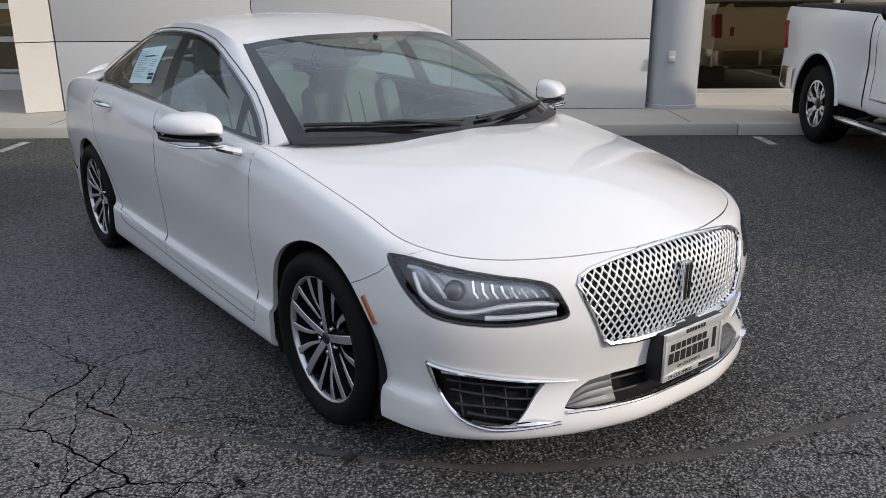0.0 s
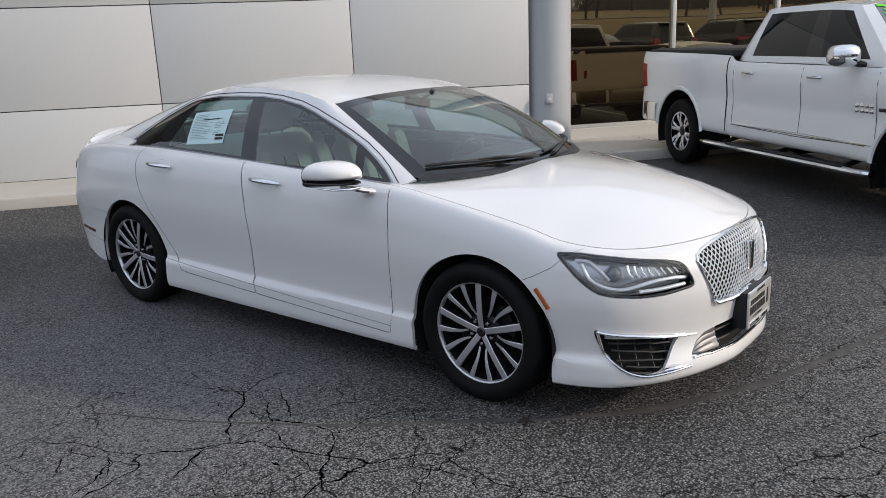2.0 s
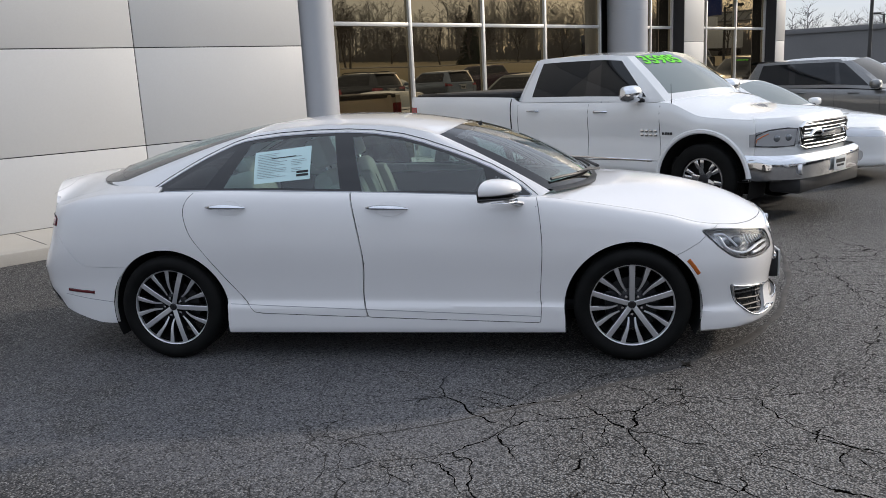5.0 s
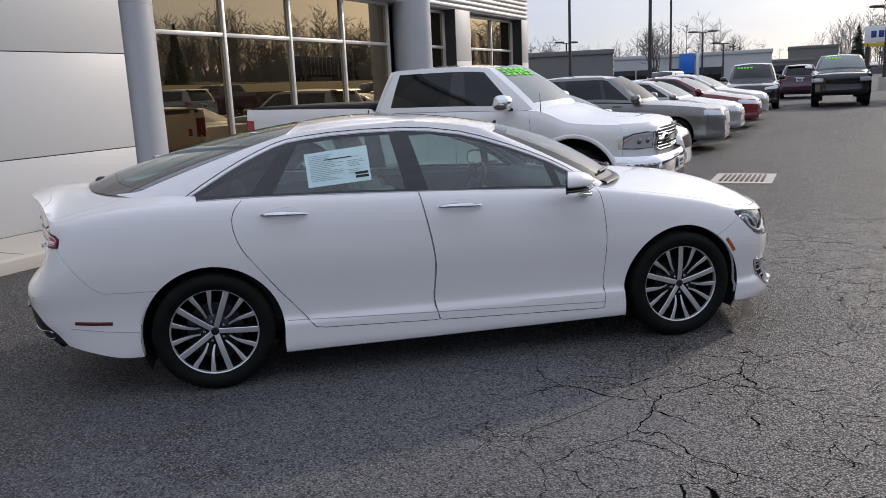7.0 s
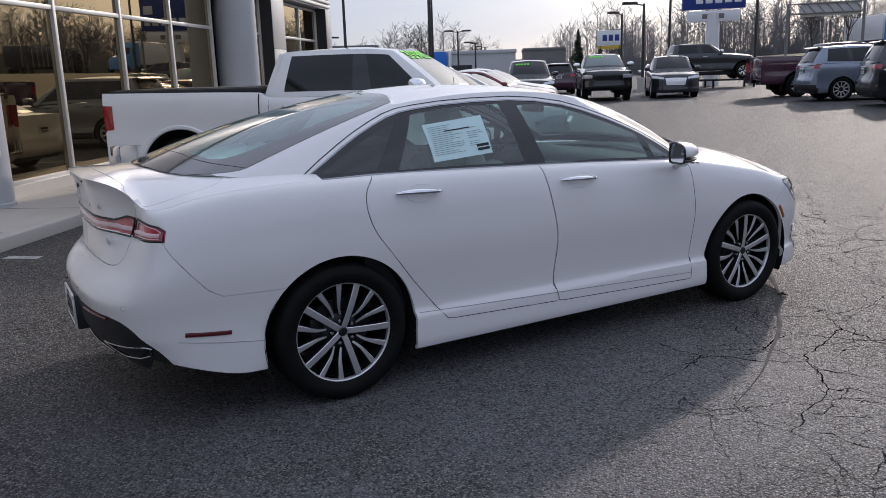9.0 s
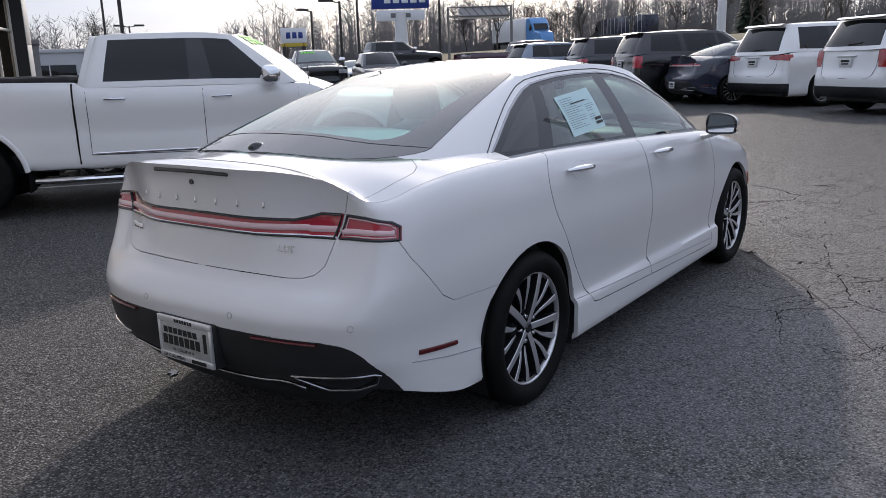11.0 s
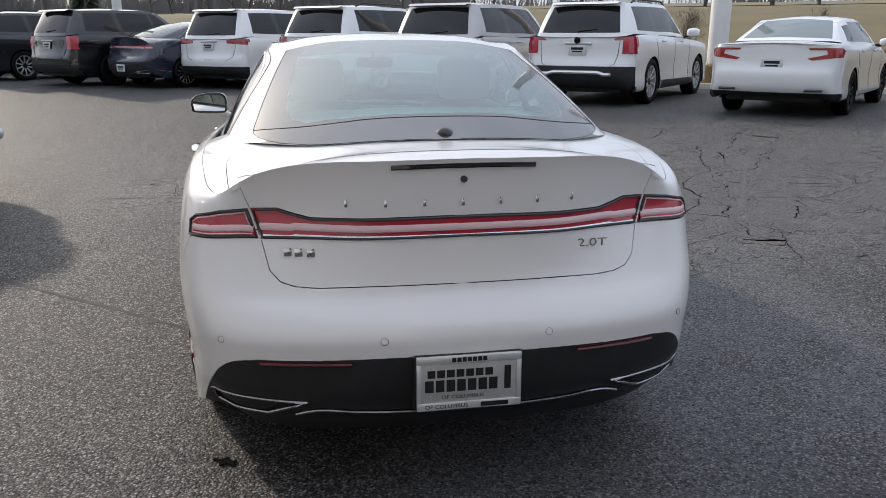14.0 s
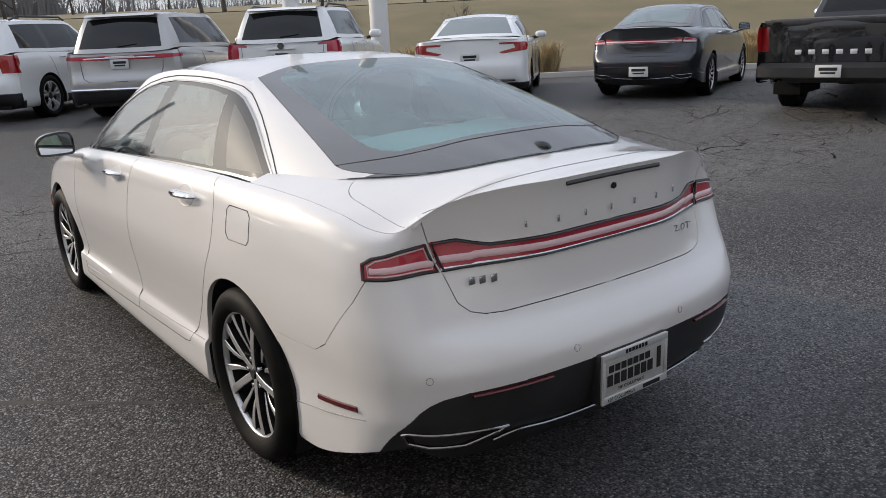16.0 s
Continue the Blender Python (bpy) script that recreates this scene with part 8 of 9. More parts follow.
for sd in (1, -1):
    b = bmesh.new()
    tube(b, [(0.64, sd * 1.00, 0.36), (0.78, sd * 1.04, 0.36), (3.28, sd * 1.04, 0.36), (3.42, sd * 1.00, 0.36)], 0.055, 10, flat=0.6)
    bar = part("side_step", b, CHROME, truck, "chrome tube side step")
    b = bmesh.new()
    box(b, 1.2, sd * 1.03 - 0.04, 0.388, 3.1, sd * 1.03 + 0.04, 0.400, 0.003)
    part("step_pad", b, TRIM, bar)
    for x in (1.0, 2.0, 3.0):
        b = bmesh.new()
        tube(b, [(x, sd * 0.7, 0.44), (x, sd * 1.0, 0.36)], 0.025, 6)
        part("step_bracket", b, TRIM, bar)
    for cx in (0.0, S["wb"]):
        b = bmesh.new()
        r0 = S["R"] * 1.36
        tube(b, [(cx + (r0 + 0.01) * math.cos(a), sd * 1.0, S["R"] * 0.96 + (r0 + 0.01) * math.sin(a)) for a in np.linspace(0.12, math.pi - 0.12, 24)], 0.028, 6, flat=0.6, up=(0, 1, 0))
        part("arch_flare", b, WHITE, truck)
    b = bmesh.new()
    tube(b, [truck_surf.at(SIDE, x, 0.60 + 0.01 * math.sin(x), 0.002)[0] for x in np.linspace(1.2, 3.3, 20)], 0.012, 6, flat=0.5, up=(0, 1, 0))
    part("sill_strip", b if sd > 0 else mirrored(b), CHROME, truck, "chrome side strip")
    for x0, x1, z0, z1 in ((3.14, 3.38, 0.925, 0.96), (3.14, 3.38, 0.88, 0.913), (3.43, 3.57, 0.90, 0.93)):
        b = bmesh.new()
        for q in range(4):
            xa, xb = x0 + (x1 - x0) * q / 4, x0 + (x1 - x0) * (q + 0.78) / 4
            ys = truck_surf.at(SIDE, (xa + xb) / 2, (z0 + z1) / 2, 0.003)[0].y
            box(b, xa, ys - 0.004, z0, xb, ys + 0.004, z1, 0.002)
        part("side_badge", b if sd > 0 else mirrored(b), CHROME if z0 != 0.90 else TRIM, truck, "plain chrome badge bars")
b = bmesh.new()
tube(b, [(3.53, -0.955, 1.06), (3.525, -0.955, 1.16), (3.51, -0.95, 1.47)], [0.018, 0.006, 0.003], 6)
part("aerial", b, TRIM, truck, "thin black aerial")


for sd in (1, -1):
    b = bmesh.new()
    tube(b, truck_surf.line(SIDE, [(1.075, 1.335), (1.07, 0.90), (1.08, 0.46)], 0.0, False, 0.05), 0.010, 6, flat=0.6)
    part("cab_gap", b if sd > 0 else mirrored(b), VOID, truck, "dark gap between cab and bed")


def windscreen_price(car, text, y0, y1, z0, z1, bars=False):
    """Figures painted on the windscreen's glass, laid onto its curve."""
    if bars:
        b = bmesh.new()
        n = len(text)
        for k in range(n):
            box(b, k + 0.1, 0, -0.01, k + 0.8, 1.0, 0.01)
        me = mesh_of("price_digits", b, GREENPAINT)
    else:
        c = bpy.data.curves.new("price", "FONT")
        c.body, c.size, c.extrude, c.offset = text, 1.0, 0.01, 0.022
        o = new("price_tmp", c)
        me = bpy.data.meshes.new_from_object(o.evaluated_get(bpy.context.evaluated_depsgraph_get()))
        bpy.data.objects.remove(o)
        me.materials.clear()
        me.materials.append(GREENPAINT)
    xs, ys = [v.co.x for v in me.vertices], [v.co.y for v in me.vertices]
    for v in me.vertices:
        u, w = (v.co.x - min(xs)) / (max(xs) - min(xs)), (v.co.y - min(ys)) / (max(ys) - min(ys))
        y, z = y0 + (y1 - y0) * u, z0 + (z1 - z0) * w
        p, n = GREENS[car.name].at(FRONT, abs(y), z, 0.004 + (0.003 if v.co.z > 0 else 0.0))
        v.co = (p.x, math.copysign(p.y, y), p.z)
    p = new("price_digits", me)
    p.parent = car
    return tagged(p, "green painted price on the glass")


windscreen_price(truck, "35985", -0.60, -0.06, 1.70, 1.80)

# ---- the row behind ----
ROW = "cars in the far row"
SUV = suv_spec()
REAR_BLACK = ("lower_trim", [(-0.1, 0.2), (1.1, 0.2), (1.1, 0.50), (-0.1, 0.50)], REAR, TRIM, "black lower bumper")


def rows_car(kind, label, x, y, h, spec, mat):
    return vehicle(kind, label, ground_pose(x, y, h), spec, mat, ROW)


s = suv_spec(L=5.0, w=0.985, H=1.75, wb=2.9, rear=1.10, belt=1.15, R=0.385, rails=1.72, style="ten")
s["cuts"] = [("tail_lamp", [(0.76, 0.86), (0.98, 0.86), (0.98, 1.14), (0.72, 1.14), (0.60, 1.10), (0.62, 1.075), (0.76, 1.085)], REAR, REDLENS, "dark red hooked tail lamp"), ("lower_trim", [(-0.1, 0.2), (1.1, 0.2), (1.1, 0.66), (-0.1, 0.66)], REAR, TRIM, "black lower bumper")]
tall, q = rows_car("sport_utility", "white three-row sport utility with upright tail lamps", 9.3, -4.85, -42, s, WHITE)
b = bmesh.new()
tube(b, [(-1.115, y, 0.56 if abs(y) < 0.45 else 0.53) for y in (-0.62, -0.5, -0.4, 0.4, 0.5, 0.62)], 0.032, 8)
part("skid_plate", b, SATIN, tall, "silver skid plate")
b = bmesh.new()
rod(b, (-1.062, 0, 1.08), (-1.075, 0, 1.08), 0.055, n=18)
part("badge", b, GLOSSBLACK, tall, "plain oval badge")

s = suv_spec(L=5.06, w=0.985, H=1.76, wb=3.02, rear=1.12, belt=1.12, R=0.385, style="many")
s["cuts"] = [("tail_lamp_bar", [(-0.1, 0.985), (0.60, 0.985), (0.985, 1.00), (0.985, 1.055), (-0.1, 1.055)], REAR, REDLENS, "full-width red lamp bar"), REAR_BLACK]
av, q = rows_car("sport_utility", "silver sport utility with a full-width red lamp bar", 10.6, -2.55, -40, s, SILVER)
b = bmesh.new()
tube(b, [(-1.06, y, 1.018) for y in np.linspace(-0.6, 0.6, 9)], 0.010, 6)
part("bright_strip", b, LAMPCHROME, av)
b = bmesh.new()
tube(b, [(-1.125, y, 0.52) for y in np.linspace(-0.85, 0.85, 9)], 0.022, 6)
part("bumper_strip", b, CHROME, av, "chrome bumper strip")

s = suv_spec(L=5.0, w=0.99, H=1.77, wb=2.86, rear=1.12, belt=1.15, R=0.38, rails=1.75, style="five")
s["cuts"] = [("tail_lamp", [(0.74, 0.84), (0.985, 0.84), (0.985, 1.13), (0.70, 1.13), (0.70, 1.02)], REAR, BRIGHTRED, "red block tail lamp"), REAR_BLACK]
rows_car("sport_utility", "white sport utility with black roof rails", 12.7, -0.5, -42, s, WHITE)

s = suv_spec(L=5.17, w=1.0, H=1.76, wb=3.09, rear=1.10, belt=1.10, R=0.36, hood=1.02, style="five")
s["cuts"] = [("tail_lamp", [(0.50, 0.99), (0.985, 0.96), (0.985, 1.08), (0.78, 1.09), (0.48, 1.05)], REAR, BRIGHTRED, "wide red tail lamp"), REAR_BLACK]
rows_car("minivan", "white minivan with wide red tail lamps", 14.8, 1.75, -38, s, WHITE)

s = suv_spec(L=5.0, w=0.99, H=1.77, wb=2.86, rear=1.12, belt=1.15, R=0.38, style="five", rim=DARKALLOY)
s["cuts"] = [("tail_lamp", [(0.74, 0.84), (0.985, 0.84), (0.985, 1.13), (0.70, 1.13), (0.70, 1.02)], REAR, REDLENS, "red block tail lamp"), REAR_BLACK]
rows_car("sport_utility", "black sport utility with dark wheels", 16.4, 5.4, -46, s, BLACK)

s = suv_spec(L=4.9, w=0.97, H=1.74, wb=2.86, rear=1.08, belt=1.13, R=0.37, rails=1.72)
s["cuts"] = [("tail_lamp", [(0.50, 1.00), (0.97, 0.98), (0.97, 1.09), (0.50, 1.08)], REAR, REDLENS, "long red tail lamp"), REAR_BLACK]
rows_car("sport_utility", "dark grey sport utility with roof rails", 18.8, 8.1, -45, s, GREY)

s = suv_spec(L=4.6, w=0.925, H=1.68, wb=2.66, rear=0.95, belt=1.10, R=0.35)
s["cuts"] = [("tail_lamp", [(0.62, 0.98), (0.92, 0.98), (0.92, 1.10), (0.86, 1.12), (0.58, 1.03)], REAR, BRIGHTRED, "angular red tail lamp"), REAR_BLACK]
rows_car("crossover", "light blue-grey crossover with angular red lamps", 20.7, 11.5, -36, s, BLUEGREY)

s = car_spec(L=4.3, w=0.88, H=1.46, wb=2.6)
s["cuts"] = [("headlamp", [(0.42, 0.62), (0.86, 0.66), (0.86, 0.75), (0.45, 0.71)], FRONT, HEADLENS, "clear headlamp")]
rows_car("hatchback", "small white car between two tall ones", 24.0, 8.2, 140, s, WHITE)

s = car_spec(L=4.9, w=0.93, H=1.45, wb=2.83, rear=1.10, belt=1.0, style="ten", rim=DARKALLOY)
s["cuts"] = [("tail_lamp", [(0.46, 0.84), (0.52, 0.815), (0.90, 0.86), (0.92, 0.96), (0.86, 0.985), (0.46, 0.985), (0.48, 0.955), (0.70, 0.955), (0.72, 0.90)], REAR, BRIGHTRED, "red hooked tail lamp"), ("lower_trim", [(-0.1, 0.2), (1.0, 0.2), (1.0, 0.36), (-0.1, 0.36)], REAR, TRIM, "black lower bumper")]
ac, q = rows_car("sedan", "white sedan with red hooked tail lamps", 6.85, -7.0, -46, s, WHITE)
b = bmesh.new()
tube(b, [(-1.02, y, 1.055 - 0.03 * (y / 0.75) ** 2) for y in np.linspace(-0.75, 0.75, 11)], 0.020, 6, flat=0.6)
part("lip_spoiler", b, WHITE, ac)
for sd in (1, -1):
    b = bmesh.new()
    tube(b, [(-1.09, sd * 0.48, 0.40), (-1.06, sd * 0.72, 0.40)], 0.03, 8, flat=0.6)
    part("exhaust_tip", b, LAMPDARK, ac)

s = truck_spec(wb=3.22, w=0.94, R=0.385, belt=1.16, H=1.80, rear=1.23, front=0.90, hood=1.15, cabin=(0.72, 2.55), rim=DARKALLOY)
s["cuts"] = [("tail_lamp", [(0.80, 0.84), (1.0, 0.84), (1.0, 1.16), (0.82, 1.16)], REAR, BRIGHTRED, "red upright tail lamp")]
s["plate"] = None
rg, q = rows_car("pickup_truck", "black midsize pickup seen from its tailgate", 1.55, -9.4, -76, s, BLACK)
bed_cover(rg, s)
b = bmesh.new()
for k in range(6):
    box(b, -1.226, 0.42 - 0.165 * k - 0.04, 0.80, -1.220, 0.42 - 0.165 * k + 0.04, 0.86, 0.003)
part("tailgate_badge", b, SATIN, rg, "plain silver badge bars")
b = bmesh.new()
pts = [(-1.16, 0.93), (-1.34, 0.86), (-1.38, 0.3), (-1.38, 0.0)]
full = [tuple(p) for p in spline(pts, 12)] + [(x, -y) for x, y in spline(pts, 12)[::-1][1:]]
grid(b, [[(x + dx, y, z) for x, y in full] for z, dx in ((0.50, 0.04), (0.52, 0.0), (0.64, 0.0), (0.70, 0.12))])
bmesh.ops.recalc_face_normals(b, faces=b.faces)
part("rear_bumper", b, TRIM, rg, "black step bumper")
blank_plate(rg, pose(-1.395, 0, 0.60, 0, 0, 180))

for (x, y, h), m, lab in (((4.75, -9.15, -66), GREY, "dark grey sedan of the same model in the far row"), ((15.35, 3.6, -46), NAVY, "dark blue-grey sedan between two tall ones")):
    c, q, q2 = sedan_body(m, lab, ground_pose(x, y, h) @ pose(1.425, 0, 0), False)
    tagged(c, group=ROW)
    blank_plate(c, pose(-2.515, 0, 0.45, 0, 0, 180))

# ---- cars beside the pickup, noses out ----
MIDGREY = paint("blue_grey_metallic_paint", (0.19, 0.19, 0.185), 0.28, 0.5)
BESIDE = "cars beside the showroom"


def beside(kind, label, u, n, spec, mat):
    p = un(u, n)
    return vehicle(kind, label, ground_pose(p.x, p.y, -37.5), spec, mat, BESIDE)


def front_cuts(zl=0.62, zh=0.74, g0=0.50, g1=0.68, gm=VOID):
    return [("headlamp", [(0.46, zl), (0.92, zl + 0.03), (0.92, zh + 0.02), (0.80, zh + 0.02), (0.48, zh - 0.04)], FRONT, HEADLENS, "clear headlamp"), ("grille", [(-0.1, g0), (0.36, g0), (0.42, g1), (-0.1, g1 + 0.02)], FRONT, gm, "dark grille")]


s = car_spec()
s["cuts"] = front_cuts()
beside("sedan", "silver-white sedan parked beside the pickup", 8.5, -3.3, s, WHITE)
s = suv_spec(L=4.7, w=0.93, H=1.68, wb=2.70, rear=0.98, belt=1.08, R=0.355, hood=1.0)
s["cuts"] = front_cuts(0.72, 0.84, 0.55, 0.78, SATIN)
beside("crossover", "dark grey crossover parked with its nose out", 13.6, -3.2, s, MIDGREY)
s = car_spec()
s["cuts"] = front_cuts(gm=SATIN)
beside("sedan", "silver sedan parked with its nose out", 16.5, -3.2, s, SILVER)
beside("sedan", "dark red sedan parked with its nose out", 19.3, -3.0, s, RED)
beside("sedan", "pale silver sedan at the end of the row", 22.2, -3.0, s, SILVER)

# ---- cars across the lane, facing the lot ----
ACROSS = "cars across the lane"


def across(kind, label, x, y, h, spec, mat):
    return vehicle(kind, label, ground_pose(x, y, h), spec, mat, ACROSS)


s = truck_spec(cabin=(0.9, 2.85))
s["cuts"] = [("headlamp", [(0.60, 0.92), (1.02, 0.92), (1.02, 1.06), (0.60, 1.06)], FRONT, HEADLENS, "clear headlamp"), ("grille", [(-0.1, 0.70), (0.58, 0.70), (0.58, 1.08), (-0.1, 1.10)], FRONT, GLOSSBLACK, "black grille")]
bp, q = across("pickup_truck", "black full-size pickup facing the lane", 22.3, 24.1, 233, s, BLACK)
s = suv_spec(L=4.78, w=0.96, H=1.74, wb=2.85, rear=1.0, belt=1.12, hood=1.06)
s["cuts"] = front_cuts(0.76, 0.88, 0.52, 0.80, SATIN)
ed, q = across("crossover", "dark grey crossover with a silver grille", 24.6, 22.1, 229, s, GREY)
s = suv_spec(L=5.17, w=1.0, H=1.76, wb=3.09, rear=1.10, belt=1.10, R=0.36, hood=1.02)
s["cuts"] = front_cuts(0.74, 0.86, 0.50, 0.62, GLOSSBLACK)
pv, q = across("minivan", "black minivan with a painted price", 19.0, 25.1, 236, s, BLACK)
s = suv_spec(L=4.6, w=0.925, H=1.68, wb=2.66, rear=0.95, belt=1.10, R=0.35)
s["cuts"] = [("tail_lamp", [(0.60, 0.95), (0.92, 0.95), (0.92, 1.08), (0.60, 1.05)], REAR, REDLENS, "red tail lamp")]
across("crossover", "dark plum crossover seen from behind", 25.5, 31.0, 55, s, PURPLE)
s = suv_spec(L=4.6, w=0.925, H=1.68, wb=2.66, rear=0.95, belt=1.10, R=0.35)
s["cuts"] = front_cuts(0.76, 0.86)
across("crossover", "white crossover far down the lane", 21.0, 36.0, 225, s, WHITE)
s = car_spec()
s["cuts"] = front_cuts()
across("sedan", "white sedan far down the lane", 33.0, 31.0, 225, s, WHITE)
s = truck_spec(w=0.97, H=1.85)
s["cuts"] = [("tail_lamp", [(0.84, 0.86), (1.1, 0.86), (1.1, 1.21), (0.86, 1.21)], REAR, BRIGHTRED, "red upright tail lamp")]
rp, q = vehicle("pickup_truck", "dark maroon pickup at the end of the row", ground_pose(22.9, 14.6, -36), s, PURPLE, ROW)
bed_cover(rp, s)
s = truck_spec(wb=3.0, w=0.94, R=0.42, belt=1.30, H=1.88, rear=0.75, front=0.62, hood=1.28, cabin=(-0.66, 2.1))
s["bed"] = None
jp, q = across("off_road_wagon", "dark square off-road wagon standing side on", 30.6, 26.9, -34, s, GREY)
jp.location.z += 0.50
# the wagon is raised to fit the camera's view, and a low steel stand is added under it
stand = thing("added_stand", "low dark steel stand added under the raised wagon", "stand", ground_pose(30.6, 26.9, -34))
for sd in (1, -1):
    b = bmesh.new()
    box(b, -0.8, sd * 0.80 - 0.22, 0.42, 3.8, sd * 0.80 + 0.22, 0.50, 0.01)
    part("track", b, DARKALLOY, stand)
    for x in (-0.6, 1.5, 3.6):
        b = bmesh.new()
        box(b, x - 0.05, sd * 0.80 - 0.05, -0.1, x + 0.05, sd * 0.80 + 0.05, 0.43, 0.005)
        part("leg", b, DARKALLOY, stand)
for c, z0, z1 in ((bp, 1.76, 1.82), (pv, 1.54, 1.60)):
    windscreen_price(c, "00000", -0.55, 0.0, z0, z1, True)

# ---- distance ----
METAL = mottled("dark_bronze_pole", (0.03, 0.028, 0.026), (0.05, 0.047, 0.043), 1.0, 0.5, 60.0, 0.0)
WPOLE = mottled("white_painted_steel", (0.70, 0.70, 0.69), (0.62, 0.62, 0.61), 0.8, 0.45, 40.0, 0.03)
GREYBLDG = mottled("grey_block_wall", (0.16, 0.155, 0.15), (0.20, 0.195, 0.19), 0.3, 0.85, 12.0, 0.1)
WHITEBLDG = mottled("white_block_wall", (0.45, 0.46, 0.47), (0.52, 0.52, 0.52), 0.3, 0.8, 12.0, 0.1)
BLUESIGN = principled("blue_sign_face", (0.02, 0.045, 0.22), 0.4)
BLUEFACE = principled("bright_blue_fascia", (0.02, 0.16, 0.60), 0.4)
WHITESIGN = principled("white_sign_face", (0.72, 0.73, 0.74), 0.4)
YELLOW = principled("yellow_sign_face", (0.55, 0.40, 0.04), 0.4)
REDSIGN = principled("red_sign_face", (0.45, 0.02, 0.02), 0.4)


def lamp_post(x, y, h, heads=1, face=0.0, r=0.09, label="dark steel lot lamp on a tall pole"):
    z0 = ground_z(x, y)
    t = thing("street_lamp", label, "lamp post", pose(x, y, z0, 0, 0, face), "lot lamps")
    b = bmesh.new()
    rod(b, (0, 0, 0), (0, 0, 0.75), 0.28, n=16)
    part("footing", b, CONCRETE, t, "concrete footing")
    b = bmesh.new()
    rod(b, (0, 0, 0.75), (0, 0, h), r, r * 0.7, 10)
    part("pole", b, METAL, t)
    for k in range(heads):
        s = 1 if k == 0 else -1
        b = bmesh.new()
        tube(b, [(0, 0, h - 0.1), (s * 0.5, 0, h)], 0.035, 6)
        box(b, s * 0.75 - 0.38, -0.18, h - 0.04, s * 0.75 + 0.38, 0.18, h + 0.10, 0.03)
        part("lamp_head", b, METAL, t, "flat lamp head")


def polar(t_eye, az, d):
    a = radians(az)
    return t_eye[0] + d * math.cos(a), t_eye[1] + d * math.sin(a)


E7, E9, E13, E14 = (-1.06, -5.37), (-2.86, -4.28), (-4.75, 0.0), (-4.52, 0.88)
def by_angle(eye, az, d, el):
    """Place and height over the ground of what is seen from eye at this bearing, distance and elevation."""
    x, y = polar(eye, az, d)
    return x, y, 1.58 + d * math.tan(radians(el)) - ground_z(x, y)


for eye, az, d, el, heads, face in ((E7, 68.54, 45, 8.0, 1, 150), (E7, 68.78, 70, 2.6, 2, 200), (E7, 63.2, 38, 9.0, 1, 150), (E7, 61.86, 60, 8.0, 1, 150), (E7, 59.82, 70, 2.8, 2, 150), (E7, 57.9, 85, 1.95, 1, 150), (E7, 57.5, 95, 1.72, 1, 150),
                                    (E9, 56.9, 75, 2.0, 1, 180), (E9, 46.92, 55, 3.55, 1, 180), (E9, 45.5, 45, 4.1, 1, 150), (E9, 43.8, 55, 9.0, 1, 150), (E9, 38.4, 50, 9.0, 1, 150)):
    x, y, h = by_angle(eye, az, d, el)
    lamp_post(x, y, h, heads, face)

# white sign pole at the lot edge
b = bmesh.new()
lathe(b, [(0.001, 0.0), (0.42, 0.0), (0.42, 0.28), (0.40, 0.30), (0.20, 0.30), (0.20, 9.0)], 28, "z")
p = polar(E14, -23.4, 20.0)
bmesh.ops.transform(b, matrix=Matrix.Translation((p[0], p[1], ground_z(*p))), verts=b.verts)
bmesh.ops.recalc_face_normals(b, faces=b.faces)
tagged(part("sign_pole", b, WPOLE), "thick white steel sign pole on a round footing", "pole")
b = bmesh.new()
lathe(b, [(0.001, 0.0), (0.16, 0.0), (0.13, 8.0)], 18, "z")
p = polar(E13, 12.2, 30.0)
bmesh.ops.transform(b, matrix=Matrix.Translation((p[0], p[1], ground_z(*p))), verts=b.verts)
bmesh.ops.recalc_face_normals(b, faces=b.faces)
tagged(part("sign_pole", b, WPOLE), "white steel pole behind the far row", "pole")


def thick_post(x, y, h, r):
    """A stout painted steel post on a round concrete footing."""
    t = thing("sign_post", "stout white steel post on a concrete footing in the mulch", "post", pose(x, y, ground_z(x, y)))
    b = bmesh.new()
    lathe(b, [(0.0, 0.42), (r * 1.12, 0.42), (r * 1.22, 0.39), (r * 1.22, -0.3)], 32, axis="z")
    part("footing", b, CONCRETE, t, "pale concrete footing")
    b = bmesh.new()
    lathe(b, [(r, 0.40), (r, h - 0.04), (r * 0.95, h), (0.0, h)], 32, axis="z")
    part("post", b, WPOLE, t)


thick_post(14.55, -9.95, 7.0, 0.245)


def sign(eye, az, d, w, z0, z1, parts, stem, label, mat_stem=WPOLE):
    x, y = polar(eye, az, d)
    t = thing("road_sign", label, "sign", pose(x, y, ground_z(x, y), 0, 0, az + 180))
    b = bmesh.new()
    for s in stem:
        rod(b, (0, s, 0), (0, s, z0 + 0.2), 0.16 if len(stem) > 1 else 0.45, 0.16 if len(stem) > 1 else 0.35, 12)
    part("stem", b, mat_stem, t)
    for nm, y0, y1, a0, a1, m, dx in parts:
        b = bmesh.new()
        box(b, -0.15 + dx, y0, a0, 0.15 + dx, y1, a1, 0.02)
        part(nm, b, m, t)
    return t


